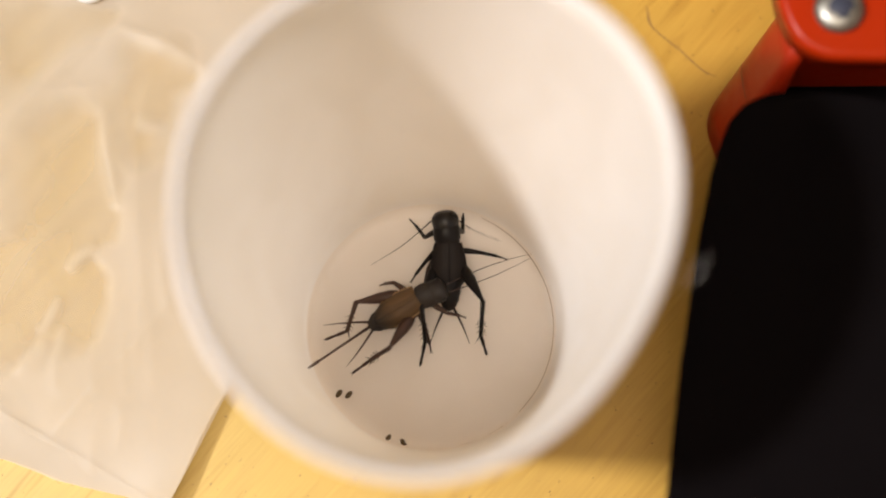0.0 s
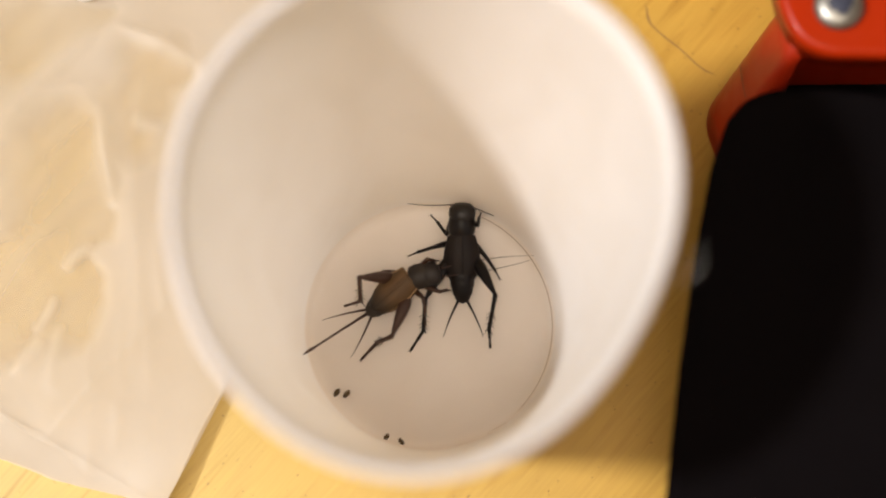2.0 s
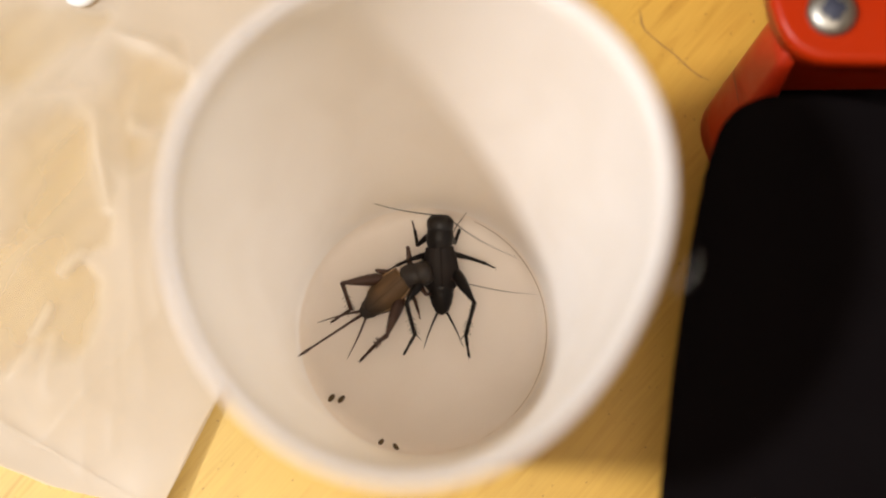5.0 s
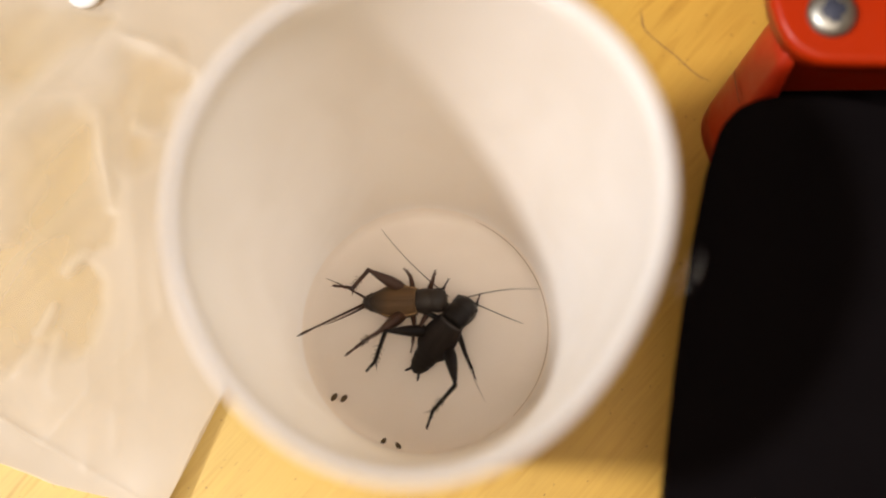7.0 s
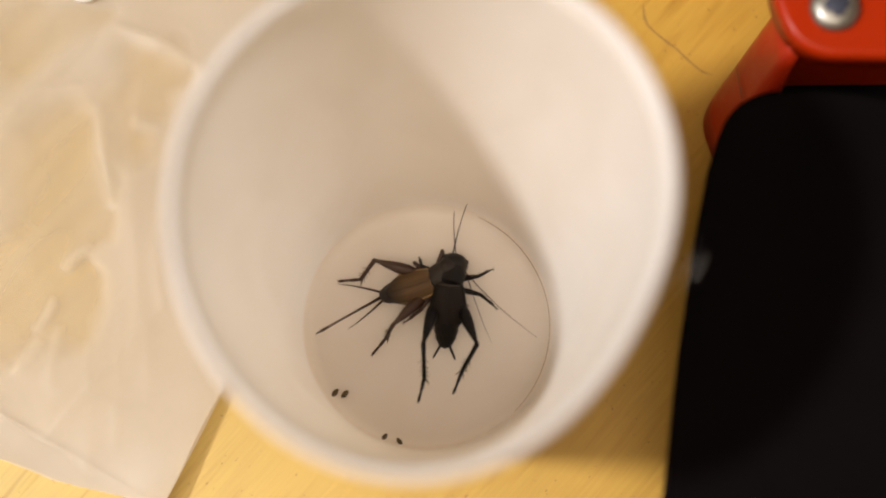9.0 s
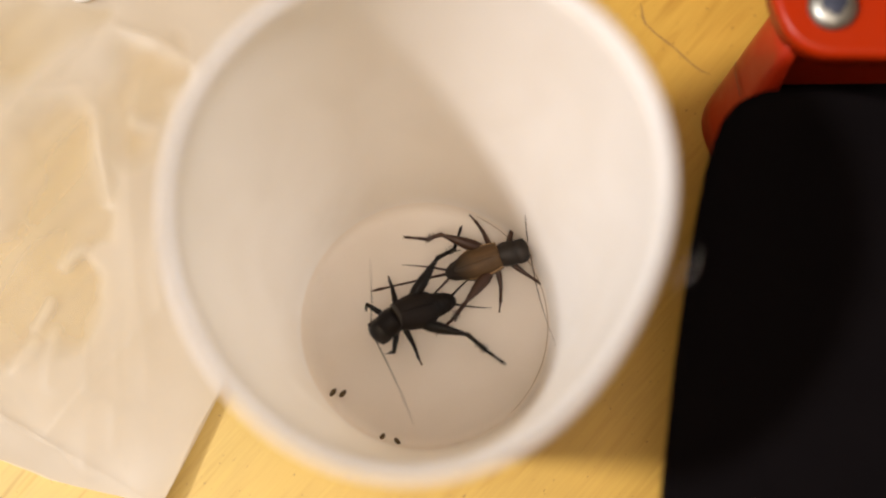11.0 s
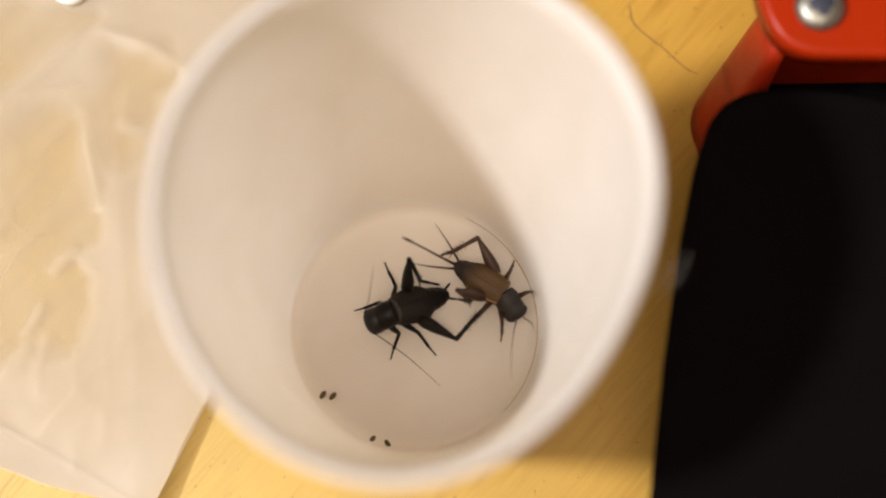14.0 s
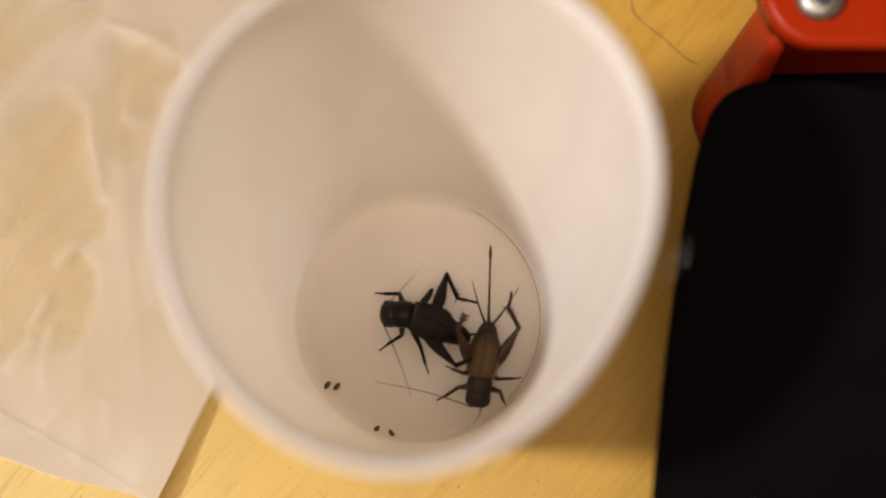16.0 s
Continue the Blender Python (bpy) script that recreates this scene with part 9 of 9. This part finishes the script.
    walk(brown_cricket_parts["HR"], [
        (0, pose(-0.00260, -0.00240, -0.00080, 0, -30.97, -148.69)),
        (0.5, pose(-0.00260, -0.00240, -0.00080, 0, -35.91, -147.67)),
        (1, pose(-0.00260, -0.00240, -0.00080, 0, -32.45, -143.97)),
        (1.5, pose(-0.00260, -0.00240, -0.00080, 0, -26.48, -144.44)),
        (2, pose(-0.00260, -0.00240, -0.00080, 0, -19.62, -147.02)),
        (2.5, pose(-0.00260, -0.00240, -0.00080, 0, -22.67, -146.77)),
        (3, pose(-0.00260, -0.00240, -0.00080, 0, -24.08, -146.66)),
        (3.5, pose(-0.00260, -0.00240, -0.00080, 0, -22.75, -142.49)),
        (4, pose(-0.00260, -0.00240, -0.00080, 0, -24.18, -144.6)),
        (6.5, pose(-0.00260, -0.00240, -0.00080, 0, -35.13, -145.46)),
        (7, pose(-0.00260, -0.00240, -0.00080, 0, -47.03, -125.87)),
        (7.5, pose(-0.00260, -0.00240, -0.00080, 0, -40.56, -139.32)),
        (8, pose(-0.00260, -0.00240, -0.00080, 0, -34.01, -137.46)),
        (8.5, pose(-0.00260, -0.00240, -0.00080, 0, -20.77, -148.73)),
        (9, pose(-0.00260, -0.00240, -0.00080, 0, -32.87, -142.54)),
        (9.8, pose(-0.00260, -0.00240, -0.00080, -7.28, -20.62, -143.75)),
        (10.4, pose(-0.00260, -0.00240, -0.00080, -5.85, -20.62, -143.75)),
        (10.9, pose(-0.00260, -0.00240, -0.00080, -4.48, -20.62, -143.75)),
        (11.5, pose(-0.00260, -0.00240, -0.00080, 0, -38.08, -146.05)),
        (12, pose(-0.00260, -0.00240, -0.00080, 0, -37.44, -138.03)),
        (12.5, pose(-0.00260, -0.00240, -0.00080, -0, -51.9, -110.78)),
        (13, pose(-0.00260, -0.00240, -0.00080, 0, -42.74, -148.92)),
        (13.5, pose(-0.00260, -0.00240, -0.00080, 0, -49.06, -131.11)),
        (14, pose(-0.00260, -0.00240, -0.00080, 0, -52.28, -148.33)),
        (14.5, pose(-0.00260, -0.00240, -0.00080, 0, -52.85, -137.7)),
        (15, pose(-0.00260, -0.00240, -0.00080, 0, -40.82, -160.33)),
        (15.5, pose(-0.00260, -0.00240, -0.00080, 0, -43.51, -147.33)),
        (16, pose(-0.00260, -0.00240, -0.00080, -0, -45.9, -146.04))])
    walk(brown_cricket_parts["HRt"], [
        (0, pose(0.00880, 0.00000, 0.00000, -37.62, 60.13, -65.87)),
        (0.5, pose(0.00880, 0.00000, 0.00000, -41.34, 58.8, -67.15)),
        (1, pose(0.00880, 0.00000, 0.00000, -57.31, 56.47, -108.07)),
        (1.5, pose(0.00880, 0.00000, 0.00000, -48.95, 61.59, -95.81)),
        (2, pose(0.00880, 0.00000, 0.00000, -30.13, 56.05, -80.7)),
        (2.5, pose(0.00880, 0.00000, 0.00000, -36.67, 59.12, -83.01)),
        (3, pose(0.00880, 0.00000, 0.00000, -39.53, 59.59, -85.04)),
        (3.5, pose(0.00880, 0.00000, 0.00000, -32.95, 54.24, -80.84)),
        (4, pose(0.00880, 0.00000, 0.00000, -38.73, 58.79, -84.22)),
        (6.5, pose(0.00880, 0.00000, 0.00000, -72.37, 64.49, -110.38)),
        (7, pose(0.00880, 0.00000, 0.00000, -85.86, 61.1, -116.1)),
        (7.5, pose(0.00880, 0.00000, 0.00000, -65.99, 70.8, -86.34)),
        (8, pose(0.00880, 0.00000, 0.00000, -51.81, 66.99, -78.07)),
        (8.5, pose(0.00880, 0.00000, 0.00000, -3.34, 69.73, -6.19)),
        (9, pose(0.00880, 0.00000, 0.00000, -81.06, 81.33, -94.43)),
        (9.8, pose(0.00880, 0.00000, 0.00000, 0.82, 72.77, 2.07)),
        (10.4, pose(0.00880, 0.00000, 0.00000, -2.31, 75.64, -4.78)),
        (10.9, pose(0.00880, 0.00000, 0.00000, -7.36, 78.63, -12.77)),
        (11.5, pose(0.00880, 0.00000, 0.00000, -43.02, 69.57, -59.41)),
        (12, pose(0.00880, 0.00000, 0.00000, -81.65, 69.75, -109.54)),
        (12.5, pose(0.00880, 0.00000, 0.00000, -99.97, 46.65, -149.62)),
        (13, pose(0.00880, 0.00000, 0.00000, -39.49, 81.3, -45.17)),
        (13.5, pose(0.00880, 0.00000, 0.00000, -51.98, 60.38, -69.54)),
        (13.625, pose(0.00880, 0.00000, 0.00000, -45.49, 35.27, -100.91)),
        (13.75, pose(0.00880, 0.00000, 0.00000, -27.51, 15.53, -129.33)),
        (13.875, pose(0.00880, 0.00000, 0.00000, -3.18, 6.6, -160.88)),
        (14, pose(0.00880, 0.00000, 0.00000, 22.09, 11.84, 166.94)),
        (14.5, pose(0.00880, 0.00000, 0.00000, 27.8, 1.19, 157.09)),
        (15, pose(0.00880, 0.00000, 0.00000, 19.82, 31.46, 170.18)),
        (15.5, pose(0.00880, 0.00000, 0.00000, 5.44, 22.94, 176.83)),
        (15.75, pose(0.00880, 0.00000, 0.00000, -40.45, 29.32, -147.94)),
        (16, pose(0.00880, 0.00000, 0.00000, -85.19, 56.58, -123.75))])
    walk(brown_cricket_parts["AR"], [
        (0, pose(0.00620, -0.00080, -0.00120, 0, 23.16, 7.42)),
        (0.5, pose(0.00620, -0.00080, -0.00120, 0, 21.69, 14.01)),
        (1, pose(0.00620, -0.00080, -0.00120, 0, 21.52, -12.43)),
        (1.5, pose(0.00620, -0.00080, -0.00120, 0, 17.54, 1.83)),
        (2, pose(0.00620, -0.00080, -0.00120, 0, 24.44, 2.17)),
        (2.5, pose(0.00620, -0.00080, -0.00120, 0, 20.97, 9.39)),
        (3, pose(0.00620, -0.00080, -0.00120, 0, 29.42, 1.21)),
        (3.5, pose(0.00620, -0.00080, -0.00120, 0, 30.45, 3.68)),
        (4, pose(0.00620, -0.00080, -0.00120, 0, 25.93, 1.7)),
        (6.5, pose(0.00620, -0.00080, -0.00120, 0, 11.56, -70.84)),
        (7, pose(0.00620, -0.00080, -0.00120, 0, 10.31, -72.06)),
        (7.5, pose(0.00620, -0.00080, -0.00120, 0, 9.09, -73.31)),
        (8, pose(0.00620, -0.00080, -0.00120, 0, 7.89, -74.58)),
        (8.5, pose(0.00620, -0.00080, -0.00120, 0, 6.72, -75.87)),
        (9, pose(0.00620, -0.00080, -0.00120, 0, 5.58, -77.19)),
        (11.5, pose(0.00620, -0.00080, -0.00120, 0, -27.93, -91.84)),
        (12, pose(0.00620, -0.00080, -0.00120, 0, -44.07, -95.74)),
        (12.5, pose(0.00620, -0.00080, -0.00120, 0, -41.72, -83.93)),
        (13, pose(0.00620, -0.00080, -0.00120, 0, -37.88, -85.65)),
        (13.5, pose(0.00620, -0.00080, -0.00120, 0, -19.52, -82.71)),
        (14, pose(0.00620, -0.00080, -0.00120, 0, -55.62, -48.51)),
        (14.5, pose(0.00620, -0.00080, -0.00120, 0, 2.27, -59.24)),
        (15, pose(0.00620, -0.00080, -0.00120, 0, -44.04, -72.1)),
        (15.5, pose(0.00620, -0.00080, -0.00120, 0, -44.69, -90.63)),
        (16, pose(0.00620, -0.00080, -0.00120, 0, 8.43, -96.76))])
    walk(brown_cricket_parts["O"], [
        (0, pose(-0.01008, 0.00000, -0.00100, -0, -25.78, -171.19)),
        (0.5, pose(-0.01008, 0.00000, -0.00100, 0, -27.48, -172.34)),
        (1, pose(-0.01008, 0.00000, -0.00100, 0, -20.42, -171.26)),
        (1.5, pose(-0.01008, 0.00000, -0.00100, 0, -21.24, 179.76)),
        (2, pose(-0.01008, 0.00000, -0.00100, -0, -21.33, 176.66)),
        (2.5, pose(-0.01008, 0.00000, -0.00100, 0, -23.13, 176.33)),
        (3, pose(-0.01008, 0.00000, -0.00100, 0, -21.94, 176.55)),
        (3.5, pose(-0.01008, 0.00000, -0.00100, 0, -21.65, 178.45)),
        (4, pose(-0.01008, 0.00000, -0.00100, 0, -23.28, 175.03)),
        (6.5, pose(-0.01008, 0.00000, -0.00100, 0, -29.14, -164.75)),
        (7, pose(-0.01008, 0.00000, -0.00100, -0, -28.17, -145.48)),
        (7.5, pose(-0.01008, 0.00000, -0.00100, 0, -25.16, -158.27)),
        (8, pose(-0.01008, 0.00000, -0.00100, 0, -28.79, -165.76)),
        (8.5, pose(-0.01008, 0.00000, -0.00100, 0, -23.33, -166.28)),
        (9, pose(-0.01008, 0.00000, -0.00100, -0, -29.69, -158.37)),
        (11.5, pose(-0.01008, 0.00000, -0.00100, 0, -2.7, 171.75)),
        (12, pose(-0.01008, 0.00000, -0.00100, 0, -3.49, 178.39)),
        (12.5, pose(-0.01008, 0.00000, -0.00100, -0, -3.66, -172.33)),
        (13, pose(-0.01008, 0.00000, -0.00100, -0, -8.06, 177.63)),
        (13.5, pose(-0.01008, 0.00000, -0.00100, -0, -3.8, 175.59)),
        (14, pose(-0.01008, 0.00000, -0.00100, 0, -44.3, -165.55)),
        (14.5, pose(-0.01008, 0.00000, -0.00100, -0, -51.16, -166.28)),
        (15, pose(-0.01008, 0.00000, -0.00100, -0, 17.05, 177.84)),
        (15.5, pose(-0.01008, 0.00000, -0.00100, 0, 16.28, -177.87)),
        (16, pose(-0.01008, 0.00000, -0.00100, 0, -1.88, -172.2))])


motions()
